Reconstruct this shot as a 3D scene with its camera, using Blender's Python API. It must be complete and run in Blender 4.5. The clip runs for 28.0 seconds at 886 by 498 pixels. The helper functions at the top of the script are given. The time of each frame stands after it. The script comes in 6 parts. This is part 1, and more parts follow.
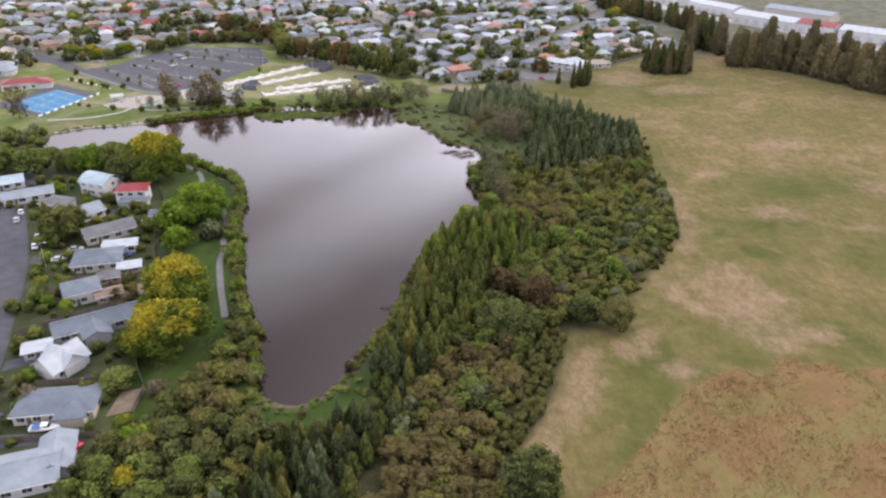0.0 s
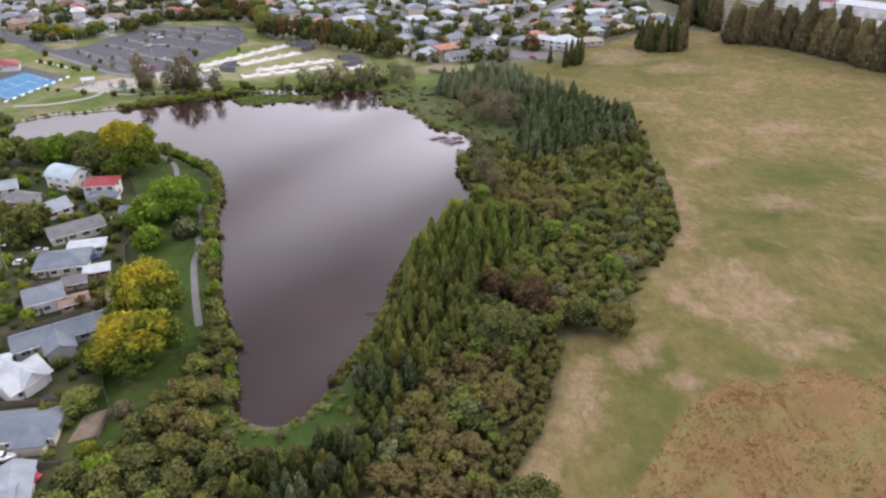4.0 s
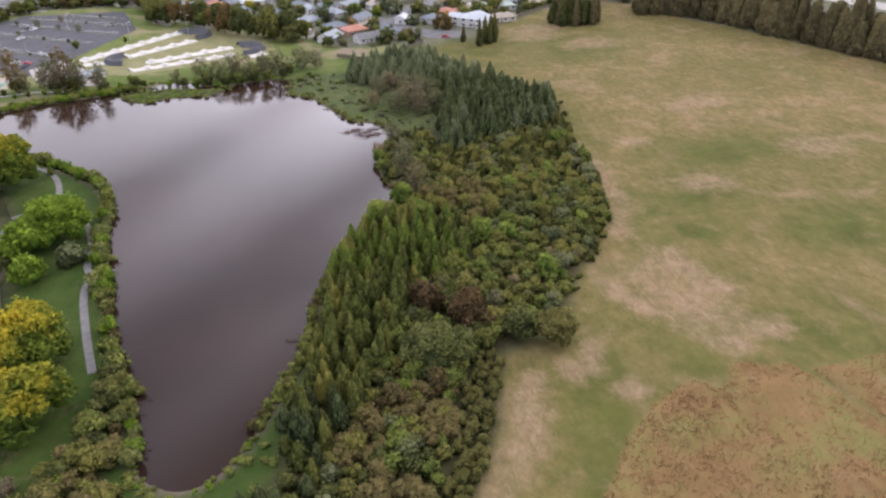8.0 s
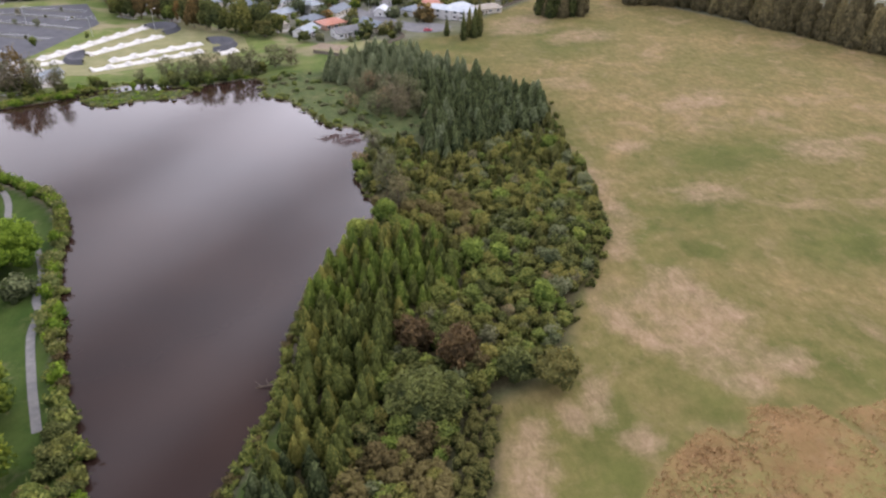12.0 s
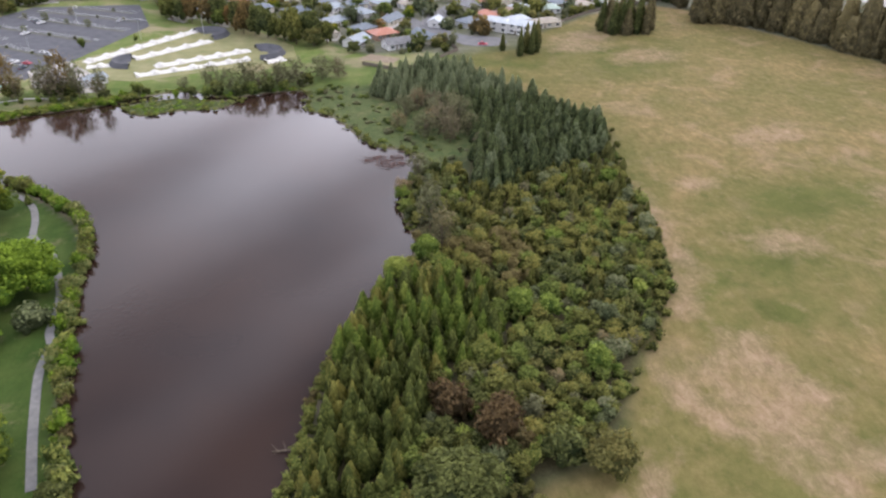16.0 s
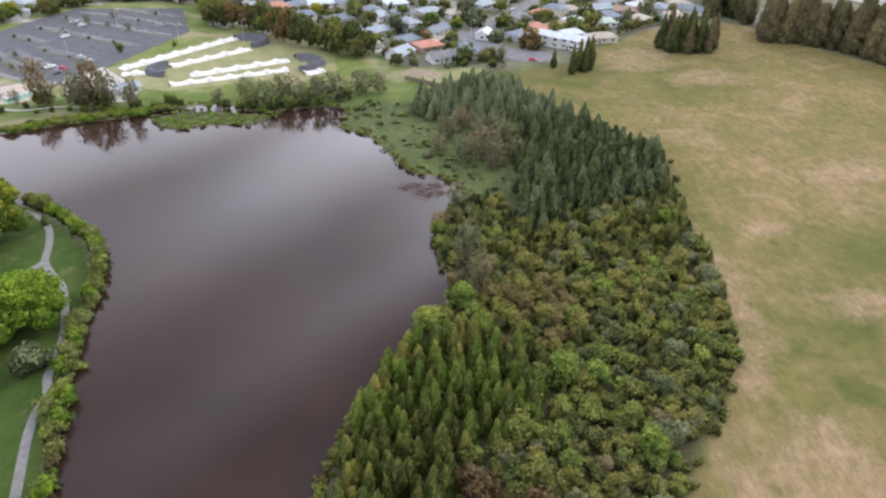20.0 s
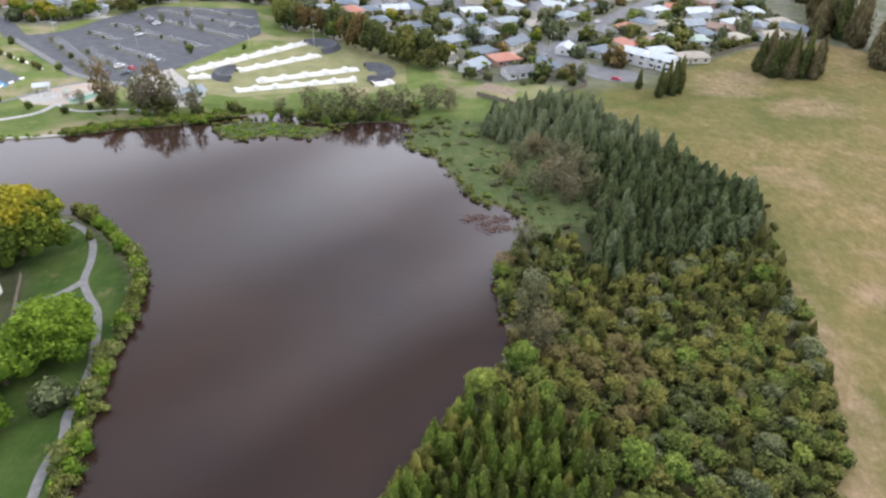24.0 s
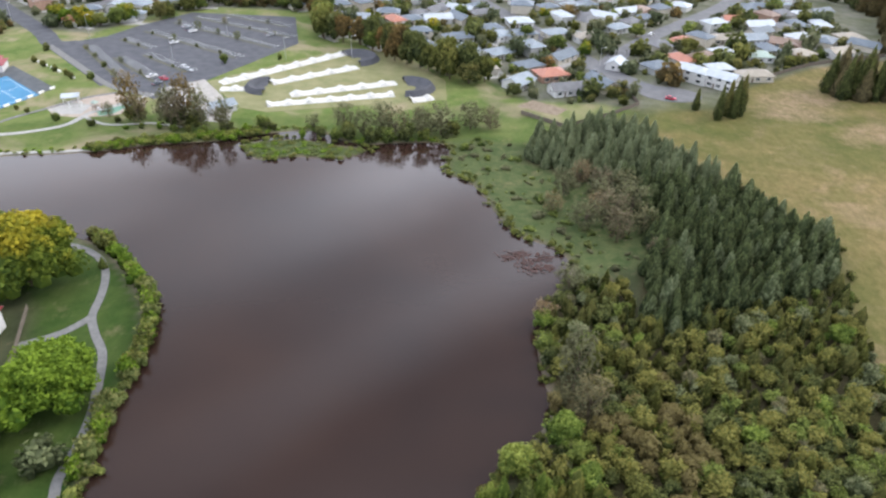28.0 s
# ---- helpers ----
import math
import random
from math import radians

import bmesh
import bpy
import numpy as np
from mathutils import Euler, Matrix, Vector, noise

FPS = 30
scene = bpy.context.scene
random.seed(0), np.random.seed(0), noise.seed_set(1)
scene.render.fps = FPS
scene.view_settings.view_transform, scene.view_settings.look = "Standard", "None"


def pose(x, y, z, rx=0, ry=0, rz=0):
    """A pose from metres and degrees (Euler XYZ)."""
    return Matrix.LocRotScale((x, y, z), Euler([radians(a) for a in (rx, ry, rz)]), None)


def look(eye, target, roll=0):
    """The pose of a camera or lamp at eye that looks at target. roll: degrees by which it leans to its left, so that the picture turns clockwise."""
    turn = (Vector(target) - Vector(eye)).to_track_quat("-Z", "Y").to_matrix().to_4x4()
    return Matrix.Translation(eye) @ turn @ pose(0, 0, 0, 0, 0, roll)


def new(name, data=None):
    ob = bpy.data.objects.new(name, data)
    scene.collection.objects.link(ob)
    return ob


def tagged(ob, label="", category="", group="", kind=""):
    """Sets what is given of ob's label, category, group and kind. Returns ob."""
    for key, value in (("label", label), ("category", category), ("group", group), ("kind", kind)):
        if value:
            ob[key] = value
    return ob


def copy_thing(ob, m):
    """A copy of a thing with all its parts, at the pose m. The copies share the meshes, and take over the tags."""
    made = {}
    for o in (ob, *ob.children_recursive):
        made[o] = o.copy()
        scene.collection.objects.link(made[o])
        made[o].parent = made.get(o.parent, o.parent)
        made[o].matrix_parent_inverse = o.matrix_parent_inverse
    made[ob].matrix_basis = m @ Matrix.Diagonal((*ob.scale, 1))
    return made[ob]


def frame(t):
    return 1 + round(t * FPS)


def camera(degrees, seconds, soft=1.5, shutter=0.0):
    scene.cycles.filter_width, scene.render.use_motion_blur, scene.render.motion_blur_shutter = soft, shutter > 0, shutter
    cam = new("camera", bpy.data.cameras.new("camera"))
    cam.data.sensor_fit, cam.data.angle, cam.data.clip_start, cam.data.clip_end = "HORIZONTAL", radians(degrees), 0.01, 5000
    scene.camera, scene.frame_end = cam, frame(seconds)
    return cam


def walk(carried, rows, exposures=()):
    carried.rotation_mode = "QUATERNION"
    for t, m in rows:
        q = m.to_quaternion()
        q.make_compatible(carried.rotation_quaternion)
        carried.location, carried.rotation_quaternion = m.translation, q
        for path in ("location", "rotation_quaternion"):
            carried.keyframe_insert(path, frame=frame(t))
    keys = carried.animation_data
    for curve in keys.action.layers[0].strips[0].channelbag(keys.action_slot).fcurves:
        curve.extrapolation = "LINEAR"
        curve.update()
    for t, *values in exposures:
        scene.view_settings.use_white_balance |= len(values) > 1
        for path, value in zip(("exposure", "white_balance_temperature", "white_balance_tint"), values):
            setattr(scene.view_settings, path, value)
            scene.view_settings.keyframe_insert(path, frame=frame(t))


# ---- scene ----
# ---- the camera and its flight ----
cam = camera(65.03, 28.0, soft=2.4)
ROWS = [  # seconds, x, y, z, yaw, pitch, roll
    (0, 0.00, 0.00, 102.00, -0.00, -27.67, 0.73),
    (0.5, 0.09, 1.41, 102.06, 0.04, -27.94, 0.71),
    (1, 0.15, 2.91, 102.13, 0.08, -28.19, 0.69),
    (1.5, 0.13, 4.51, 102.19, 0.08, -28.44, 0.72),
    (2, 0.11, 6.19, 102.26, 0.08, -28.70, 0.73),
    (2.5, 0.09, 7.98, 102.31, 0.07, -28.96, 0.77),
    (4.5, 0.10, 15.69, 102.58, -1.91, -30.02, 0.65),
    (5, 0.10, 17.76, 102.62, -2.97, -30.26, 0.64),
    (5.5, 0.12, 19.85, 102.62, -3.88, -30.51, 0.64),
    (6, 0.15, 21.97, 102.60, -4.80, -30.76, 0.61),
    (6.5, 0.19, 24.18, 102.57, -5.74, -31.00, 0.62),
    (7, 0.24, 26.46, 102.56, -6.66, -31.26, 0.63),
    (7.5, 0.37, 28.76, 102.53, -7.57, -31.52, 0.64),
    (8, 0.61, 31.11, 102.50, -8.45, -31.77, 0.58),
    (8.5, 0.85, 33.48, 102.55, -9.33, -32.03, 0.52),
    (9, 1.00, 35.91, 102.66, -9.94, -32.30, 0.50),
    (9.5, 1.16, 38.31, 102.72, -9.96, -32.55, 0.51),
    (10, 1.38, 40.65, 102.72, -10.00, -32.78, 0.57),
    (10.5, 1.60, 43.00, 102.73, -10.03, -33.02, 0.66),
    (11, 1.86, 45.33, 102.75, -10.05, -33.06, 0.68),
    (11.5, 2.15, 47.74, 102.79, -10.08, -33.04, 0.76),
    (12, 2.47, 50.18, 102.79, -10.10, -33.02, 0.79),
    (12.5, 2.79, 52.62, 102.78, -10.13, -33.00, 0.84),
    (14.5, 3.82, 62.26, 102.62, -7.47, -32.92, 1.30),
    (15, 4.10, 64.65, 102.61, -6.58, -32.92, 1.40),
    (15.5, 4.45, 67.08, 102.58, -5.92, -32.88, 1.46),
    (16, 4.83, 69.53, 102.53, -5.87, -32.87, 1.47),
    (16.5, 5.16, 71.98, 102.46, -5.86, -32.83, 1.51),
    (17, 5.39, 74.43, 102.40, -5.89, -32.81, 1.55),
    (17.5, 5.59, 76.87, 102.43, -5.91, -32.78, 1.58),
    (18, 5.85, 79.45, 102.55, -5.91, -32.79, 1.60),
    (18.5, 6.12, 82.06, 102.64, -5.87, -32.79, 1.59),
    (19, 6.37, 84.72, 102.65, -5.04, -32.82, 1.68),
    (19.5, 6.56, 87.43, 102.60, -3.56, -32.86, 1.73),
    (20, 6.73, 90.08, 102.50, -2.00, -32.88, 1.83),
    (20.5, 6.88, 92.65, 102.43, -0.88, -32.92, 1.91),
    (21, 6.95, 95.18, 102.38, 0.02, -32.93, 2.05),
    (21.5, 6.98, 97.75, 102.33, 0.86, -32.95, 2.14),
    (23.5, 6.94, 108.34, 102.16, 3.47, -33.05, 2.27),
    (24, 6.89, 110.87, 101.92, 4.26, -33.05, 2.22),
    (24.5, 6.76, 113.42, 101.54, 5.76, -33.03, 2.16),
    (25, 6.56, 116.02, 101.20, 7.19, -33.00, 2.23),
    (25.5, 6.34, 118.62, 100.96, 7.56, -32.96, 2.18),
    (26, 6.13, 121.16, 100.87, 7.71, -32.92, 2.18),
    (26.5, 5.91, 123.59, 100.87, 7.76, -32.89, 2.17),
    (27, 5.67, 125.83, 100.96, 7.76, -32.86, 2.10),
    (27.5, 5.44, 127.82, 101.12, 7.81, -32.88, 2.08),
    (28, 5.21, 129.62, 101.30, 7.97, -33.02, 1.94),
]


def flown(x, y, z, yaw, pitch, roll):
    return pose(x, y, z, 90 + pitch, 0, yaw) @ pose(0, 0, 0, 0, 0, roll)


walk(cam, [(t, flown(*r)) for t, *r in ROWS], exposures=[(0, -0.08, 6280, 14), (5, -0.10, 6280, 14), (11, 0.0, 6220, 14), (17, 0.10, 6120, 10), (21, 0.18, 6050, 7), (28, 0.18, 6000, 5)])

# ---- sky and sun: a cloudy evening ----
SUN_ELEV, SUN_AZ = radians(34), radians(62)  # azimuth from +y towards +x
world = bpy.data.worlds.new("evening_sky")
scene.world = world
world.use_nodes = True
wt = world.node_tree
wt.nodes.clear()


def wnode(kind, **kw):
    n = wt.nodes.new(kind)
    for k, v in kw.items():
        n.inputs[k].default_value = v
    return n


w_out = wnode("ShaderNodeOutputWorld")
w_bg = wnode("ShaderNodeBackground", Strength=0.15)
w_sky = wnode("ShaderNodeTexSky")
w_sky.sky_type = "NISHITA"
w_sky.sun_disc = False
w_sky.sun_elevation, w_sky.sun_rotation = SUN_ELEV, SUN_AZ
w_sky.dust_density = 2.0
w_co = wnode("ShaderNodeTexCoord")
w_sep = wnode("ShaderNodeSeparateXYZ")
w_up = wnode("ShaderNodeMath")
w_up.operation = "MAXIMUM"
w_up.inputs[1].default_value = 0.06
w_add = wnode("ShaderNodeMath")
w_add.operation = "ADD"
w_add.inputs[1].default_value = 0.12
w_dx, w_dy = wnode("ShaderNodeMath"), wnode("ShaderNodeMath")
w_dx.operation = w_dy.operation = "DIVIDE"
w_cmb = wnode("ShaderNodeCombineXYZ")
w_turn = wnode("ShaderNodeMapping", Rotation=(0, 0, radians(-48)), Location=(-0.335, 0.37, 0))
w_map = wnode("ShaderNodeMapping", Scale=(0.55, 1.9, 1), Location=(0.0, 0.0, 0.35))
w_noise = wnode("ShaderNodeTexNoise", Scale=1.1, Detail=3.5, Roughness=0.45, Distortion=0.5)
w_ramp = wnode("ShaderNodeValToRGB")
w_ramp.color_ramp.elements[0].position, w_ramp.color_ramp.elements[1].position = 0.345, 0.565
w_ramp.color_ramp.elements[0].color = (12.0, 11.4, 12.3, 1)
w_ramp.color_ramp.elements[1].color = (23.0, 22.4, 24.2, 1)
w_low = wnode("ShaderNodeValToRGB")
for pos, tone in ((0.0, 0.75), (0.20, 0.95), (0.34, 1.48), (0.50, 1.05), (0.65, 0.72), (0.78, 0.60), (0.89, 1.3), (1.0, 2.1)):
    el = w_low.color_ramp.elements[0] if pos == 0.0 else w_low.color_ramp.elements[-1] if pos == 1.0 else w_low.color_ramp.elements.new(pos)
    el.color = (tone, tone, tone, 1)
w_tone = wnode("ShaderNodeVectorMath")
w_tone.operation = "SCALE"
# long cloud streaks across the northern sky, fading westward
w_sway = wnode("ShaderNodeTexNoise", Scale=1.5, Detail=4.0, Roughness=0.55)
w_skew = wnode("ShaderNodeMath")
w_skew.operation = "MULTIPLY_ADD"
w_skew.inputs[1].default_value = -1.17
w_bend = wnode("ShaderNodeMath")
w_bend.operation = "MULTIPLY_ADD"
w_bend.inputs[1].default_value = 0.42
w_span = wnode("ShaderNodeMapRange")
w_span.inputs[1].default_value, w_span.inputs[2].default_value = 1.01, 3.01
w_streak = wnode("ShaderNodeValToRGB")
w_streak.color_ramp.interpolation = "EASE"
for pos, tone in ((0.0, 0.62), (0.10, 0.66), (0.225, 1.45), (0.375, 0.72), (0.525, 1.48), (0.66, 1.24), (0.80, 1.1), (1.0, 1.3)):
    el = w_streak.color_ramp.elements[0] if pos == 0.0 else w_streak.color_ramp.elements[-1] if pos == 1.0 else w_streak.color_ramp.elements.new(pos)
    el.color = (tone, tone, tone, 1)
w_east = wnode("ShaderNodeMapRange")
w_east.interpolation_type = "SMOOTHSTEP"
w_east.inputs[1].default_value, w_east.inputs[2].default_value = -0.75, -0.10
w_gain = wnode("ShaderNodeMix")
w_gain.data_type = "RGBA"
w_gain.inputs[6].default_value = (0.72, 0.72, 0.72, 1)
w_lift = wnode("ShaderNodeMath")
w_lift.operation = "MULTIPLY"
for a, b in ((w_cmb.outputs[0], w_sway.inputs["Vector"]), (w_dx.outputs[0], w_skew.inputs[0]), (w_dy.outputs[0], w_skew.inputs[2]), (w_sway.outputs["Fac"], w_bend.inputs[0]), (w_skew.outputs[0], w_bend.inputs[2]),
             (w_bend.outputs[0], w_span.inputs[0]), (w_span.outputs[0], w_streak.inputs[0]), (w_dx.outputs[0], w_east.inputs[0]), (w_east.outputs[0], w_gain.inputs[0]), (w_streak.outputs[0], w_gain.inputs[7]),
             (w_low.outputs[0], w_lift.inputs[0]), (w_gain.outputs[2], w_lift.inputs[1])):
    wt.links.new(a, b)
w_mix = wnode("ShaderNodeMix")
w_mix.data_type = "RGBA"
w_mix.inputs[0].default_value = 0.86
for a, b in ((w_co.outputs["Generated"], w_sep.inputs[0]), (w_sep.outputs["Z"], w_up.inputs[0]), (w_up.outputs[0], w_add.inputs[0]),
             (w_sep.outputs["X"], w_dx.inputs[0]), (w_add.outputs[0], w_dx.inputs[1]), (w_sep.outputs["Y"], w_dy.inputs[0]),
             (w_add.outputs[0], w_dy.inputs[1]), (w_dx.outputs[0], w_cmb.inputs["X"]), (w_dy.outputs[0], w_cmb.inputs["Y"]),
             (w_cmb.outputs[0], w_turn.inputs["Vector"]), (w_turn.outputs[0], w_map.inputs["Vector"]), (w_map.outputs[0], w_noise.inputs["Vector"]), (w_noise.outputs["Fac"], w_ramp.inputs[0]),
             (w_sky.outputs[0], w_mix.inputs[6]), (w_sep.outputs["Z"], w_low.inputs[0]), (w_ramp.outputs[0], w_tone.inputs[0]), (w_lift.outputs[0], w_tone.inputs["Scale"]), (w_tone.outputs[0], w_mix.inputs[7]), (w_mix.outputs[2], w_bg.inputs["Color"]),
             (w_bg.outputs[0], w_out.inputs["Surface"])):
    wt.links.new(a, b)

sun = new("sun", bpy.data.lights.new("sun", "SUN"))
sun.data.energy, sun.data.angle, sun.data.color = 1.7, radians(14), (1.0, 0.86, 0.70)
sun.matrix_world = look((math.sin(SUN_AZ) * 300, 200 + math.cos(SUN_AZ) * 300, 300 * math.tan(SUN_ELEV)), (0, 200, 0))


# ---- materials ----
def material(name, rough=0.8, metal=0.0, spec=0.3):
    m = bpy.data.materials.new(name)
    m.use_nodes = True
    b = m.node_tree.nodes["Principled BSDF"]
    b.inputs["Roughness"].default_value, b.inputs["Metallic"].default_value = rough, metal
    b.inputs["Specular IOR Level"].default_value = spec
    return m, m.node_tree, b


def node(tree, kind, **kw):
    n = tree.nodes.new(kind)
    for k, v in kw.items():
        n.inputs[k.replace("_", " ")].default_value = v
    return n


def mixed(tree, fac, a, b):
    """Mixes two colours or sockets by a socket or a number."""
    n = tree.nodes.new("ShaderNodeMix")
    n.data_type = "RGBA"
    for i, v in ((0, fac), (6, a), (7, b)):
        if isinstance(v, (int, float)):
            n.inputs[i].default_value = v
        elif isinstance(v, tuple):
            n.inputs[i].default_value = (*v, 1) if len(v) == 3 else v
        else:
            tree.links.new(v, n.inputs[i])
    return n.outputs[2]


def ramp(tree, sock, lo, hi):
    n = tree.nodes.new("ShaderNodeMapRange")
    tree.links.new(sock, n.inputs[0])
    n.inputs[1].default_value, n.inputs[2].default_value = lo, hi
    return n.outputs[0]


def calc(tree, op, a, b):
    n = tree.nodes.new("ShaderNodeMath")
    n.operation = op
    for i, v in ((0, a), (1, b)):
        if isinstance(v, (int, float)):
            n.inputs[i].default_value = v
        else:
            tree.links.new(v, n.inputs[i])
    return n.outputs[0]


def grain(tree, scale, detail=4.0, rough=0.55, stretch=None, distort=0.0):
    co = tree.nodes.new("ShaderNodeNewGeometry").outputs["Position"]
    if stretch:
        mp = node(tree, "ShaderNodeMapping", Scale=stretch[:3], Rotation=(0, 0, radians(stretch[3])))
        tree.links.new(co, mp.inputs["Vector"])
        co = mp.outputs[0]
    n = node(tree, "ShaderNodeTexNoise", Scale=scale, Detail=detail, Roughness=rough, Distortion=distort)
    tree.links.new(co, n.inputs["Vector"])
    return n.outputs["Fac"]


def attr(tree, name):
    n = tree.nodes.new("ShaderNodeAttribute")
    n.attribute_name = name
    return n.outputs["Fac"]


def bump(tree, b, sock, dist, strength=0.6):
    n = node(tree, "ShaderNodeBump", Strength=strength, Distance=dist)
    tree.links.new(sock, n.inputs["Height"])
    tree.links.new(n.outputs[0], b.inputs["Normal"])


def two_tone(name, c1, c2, scale, rough=0.8, metal=0.0, spec=0.3, relief=0.0, fine=9.0):
    """A surface of two tones, blotched at one scale and grained at a finer one."""
    m, t, b = material(name, rough, metal, spec)
    big = ramp(t, grain(t, scale), 0.35, 0.65)
    small = ramp(t, grain(t, scale * fine, 3.0), 0.3, 0.7)
    f = calc(t, "ADD", calc(t, "MULTIPLY", big, 0.65), calc(t, "MULTIPLY", small, 0.35))
    t.links.new(mixed(t, f, c1, c2), b.inputs["Base Color"])
    if relief:
        bump(t, b, small, relief)
    return m


def foliage(name, dark, light, warm, warm_share=0.25, by_height=0.0):
    """Leaves that let some light through: tone by tree, by clump and by leaf tint, which also carries painted crown
    shading.
    """
    m, t, b = material(name, 0.7, 0.0, 0.12)
    ob = t.nodes.new("ShaderNodeObjectInfo").outputs["Random"]
    # tint mixes random leaf tone with shading painted in by the crown makers
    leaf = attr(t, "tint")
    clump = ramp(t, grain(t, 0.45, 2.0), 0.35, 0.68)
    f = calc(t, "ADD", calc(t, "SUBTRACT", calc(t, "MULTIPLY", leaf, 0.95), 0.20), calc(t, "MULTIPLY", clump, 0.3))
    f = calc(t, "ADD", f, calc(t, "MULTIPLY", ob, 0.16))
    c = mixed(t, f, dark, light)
    w = ramp(t, calc(t, "ADD", ob, calc(t, "MULTIPLY", leaf, 0.35)), 1.25 - warm_share, 1.35)
    if by_height:
        patch = ramp(t, grain(t, 0.15, 2.0), 0.36, 0.64)
        turned = calc(t, "ADD", calc(t, "MULTIPLY", attr(t, "rise"), 0.75), calc(t, "MULTIPLY", leaf, 0.25))
        w = ramp(t, calc(t, "ADD", turned, calc(t, "MULTIPLY", patch, 0.4)), by_height, by_height + 0.5)
    c = mixed(t, w, c, mixed(t, leaf, tuple(v * 0.62 for v in warm), warm) if by_height else warm)
    t.links.new(c, b.inputs["Base Color"])
    through_light = t.nodes.new("ShaderNodeBsdfTranslucent")
    t.links.new(c, through_light.inputs["Color"])
    both = t.nodes.new("ShaderNodeMixShader")
    both.inputs[0].default_value = 0.32
    t.links.new(b.outputs[0], both.inputs[1])
    t.links.new(through_light.outputs[0], both.inputs[2])
    t.links.new(both.outputs[0], t.nodes["Material Output"].inputs["Surface"])
    return m


FOL = {
    "pine": foliage("pine_needles", (0.026, 0.040, 0.011), (0.230, 0.255, 0.068), (0.33, 0.29, 0.075), 0.42),
    "fresh": foliage("fresh_leaves", (0.046, 0.080, 0.014), (0.240, 0.300, 0.058), (0.29, 0.32, 0.07), 0.3),
    "fir": foliage("fir_needles", (0.015, 0.027, 0.012), (0.185, 0.218, 0.090), (0.240, 0.270, 0.160), 0.3),
    "olive": foliage("olive_leaves", (0.030, 0.039, 0.010), (0.215, 0.218, 0.056), (0.250, 0.222, 0.060), 0.4),
    "brown": foliage("brown_leaves", (0.042, 0.036, 0.015), (0.176, 0.138, 0.056), (0.195, 0.165, 0.064), 0.4),
    "dark": foliage("dark_leaves", (0.021, 0.031, 0.011), (0.165, 0.180, 0.054), (0.200, 0.170, 0.055), 0.3),
    "sage": foliage("sage_leaves", (0.038, 0.050, 0.022), (0.200, 0.222, 0.105), (0.24, 0.24, 0.13), 0.3),
    "bright": foliage("bright_leaves", (0.046, 0.090, 0.009), (0.215, 0.305, 0.030), (0.28, 0.33, 0.04), 0.3),
    "green": foliage("green_leaves", (0.028, 0.046, 0.011), (0.215, 0.255, 0.058), (0.250, 0.250, 0.066), 0.3),
    "willow": foliage("willow_leaves", (0.060, 0.064, 0.034), (0.200, 0.196, 0.102), (0.24, 0.18, 0.09), 0.3),
    "sedge": foliage("sedge_blades", (0.070, 0.092, 0.026), (0.180, 0.205, 0.062), (0.24, 0.22, 0.085), 0.35),
    "yellow": foliage("yellow_leaves", (0.038, 0.066, 0.011), (0.180, 0.225, 0.028), (0.44, 0.36, 0.028), 0.35, 0.75),
    "grey": foliage("grey_twigs", (0.070, 0.062, 0.038), (0.225, 0.190, 0.115), (0.25, 0.17, 0.085), 0.3),
    "autumn": foliage("autumn_leaves", (0.055, 0.046, 0.020), (0.225, 0.155, 0.055), (0.28, 0.16, 0.05), 0.4),
    "russet": foliage("russet_leaves", (0.034, 0.025, 0.012), (0.140, 0.094, 0.042), (0.170, 0.120, 0.050), 0.4),
    "cypress": foliage("cypress_sprays", (0.060, 0.054, 0.028), (0.205, 0.172, 0.084), (0.24, 0.200, 0.090), 0.3),
    # greyed leaf colour: the distance haze over the suburb is painted in
    "town": foliage("hazed_garden_leaves", (0.034, 0.046, 0.022), (0.138, 0.158, 0.080), (0.175, 0.175, 0.095), 0.3),
}
BARK = two_tone("bark", (0.06, 0.045, 0.03), (0.14, 0.11, 0.08), 3.0, 0.9)
ASPHALT = two_tone("asphalt", (0.047, 0.049, 0.057), (0.083, 0.084, 0.095), 0.25, 0.85, relief=0.01)
STREET = two_tone("worn_street_asphalt", (0.095, 0.095, 0.102), (0.150, 0.148, 0.152), 0.2, 0.85, relief=0.01)
GRAVEL = two_tone("gravel_path", (0.115, 0.113, 0.112), (0.180, 0.175, 0.170), 0.8, 0.95, relief=0.01)
CONCRETE = two_tone("concrete", (0.24, 0.235, 0.22), (0.36, 0.35, 0.33), 0.6, 0.9)
LIME = two_tone("pale_limestone", (0.40, 0.39, 0.365), (0.57, 0.56, 0.53), 0.5, 0.95)
SOIL = two_tone("bare_soil", (0.13, 0.10, 0.07), (0.24, 0.19, 0.14), 0.5, 0.95)
GRASS = two_tone("mown_grass", (0.070, 0.115, 0.022), (0.130, 0.175, 0.045), 0.3, 0.9)
TIMBER = two_tone("weathered_timber", (0.10, 0.085, 0.07), (0.20, 0.17, 0.14), 1.5, 0.85)
STEEL = two_tone("galvanised_steel", (0.40, 0.41, 0.42), (0.55, 0.56, 0.57), 1.0, 0.45, 0.7)
COURT = two_tone("blue_court", (0.035, 0.14, 0.26), (0.05, 0.185, 0.32), 0.2, 0.7)
TYRE = two_tone("tyre_rubber", (0.02, 0.02, 0.02), (0.035, 0.035, 0.035), 4.0, 0.8)
PAINT_WHITE = two_tone("white_paint", (0.70, 0.70, 0.68), (0.82, 0.82, 0.80), 0.7, 0.6)


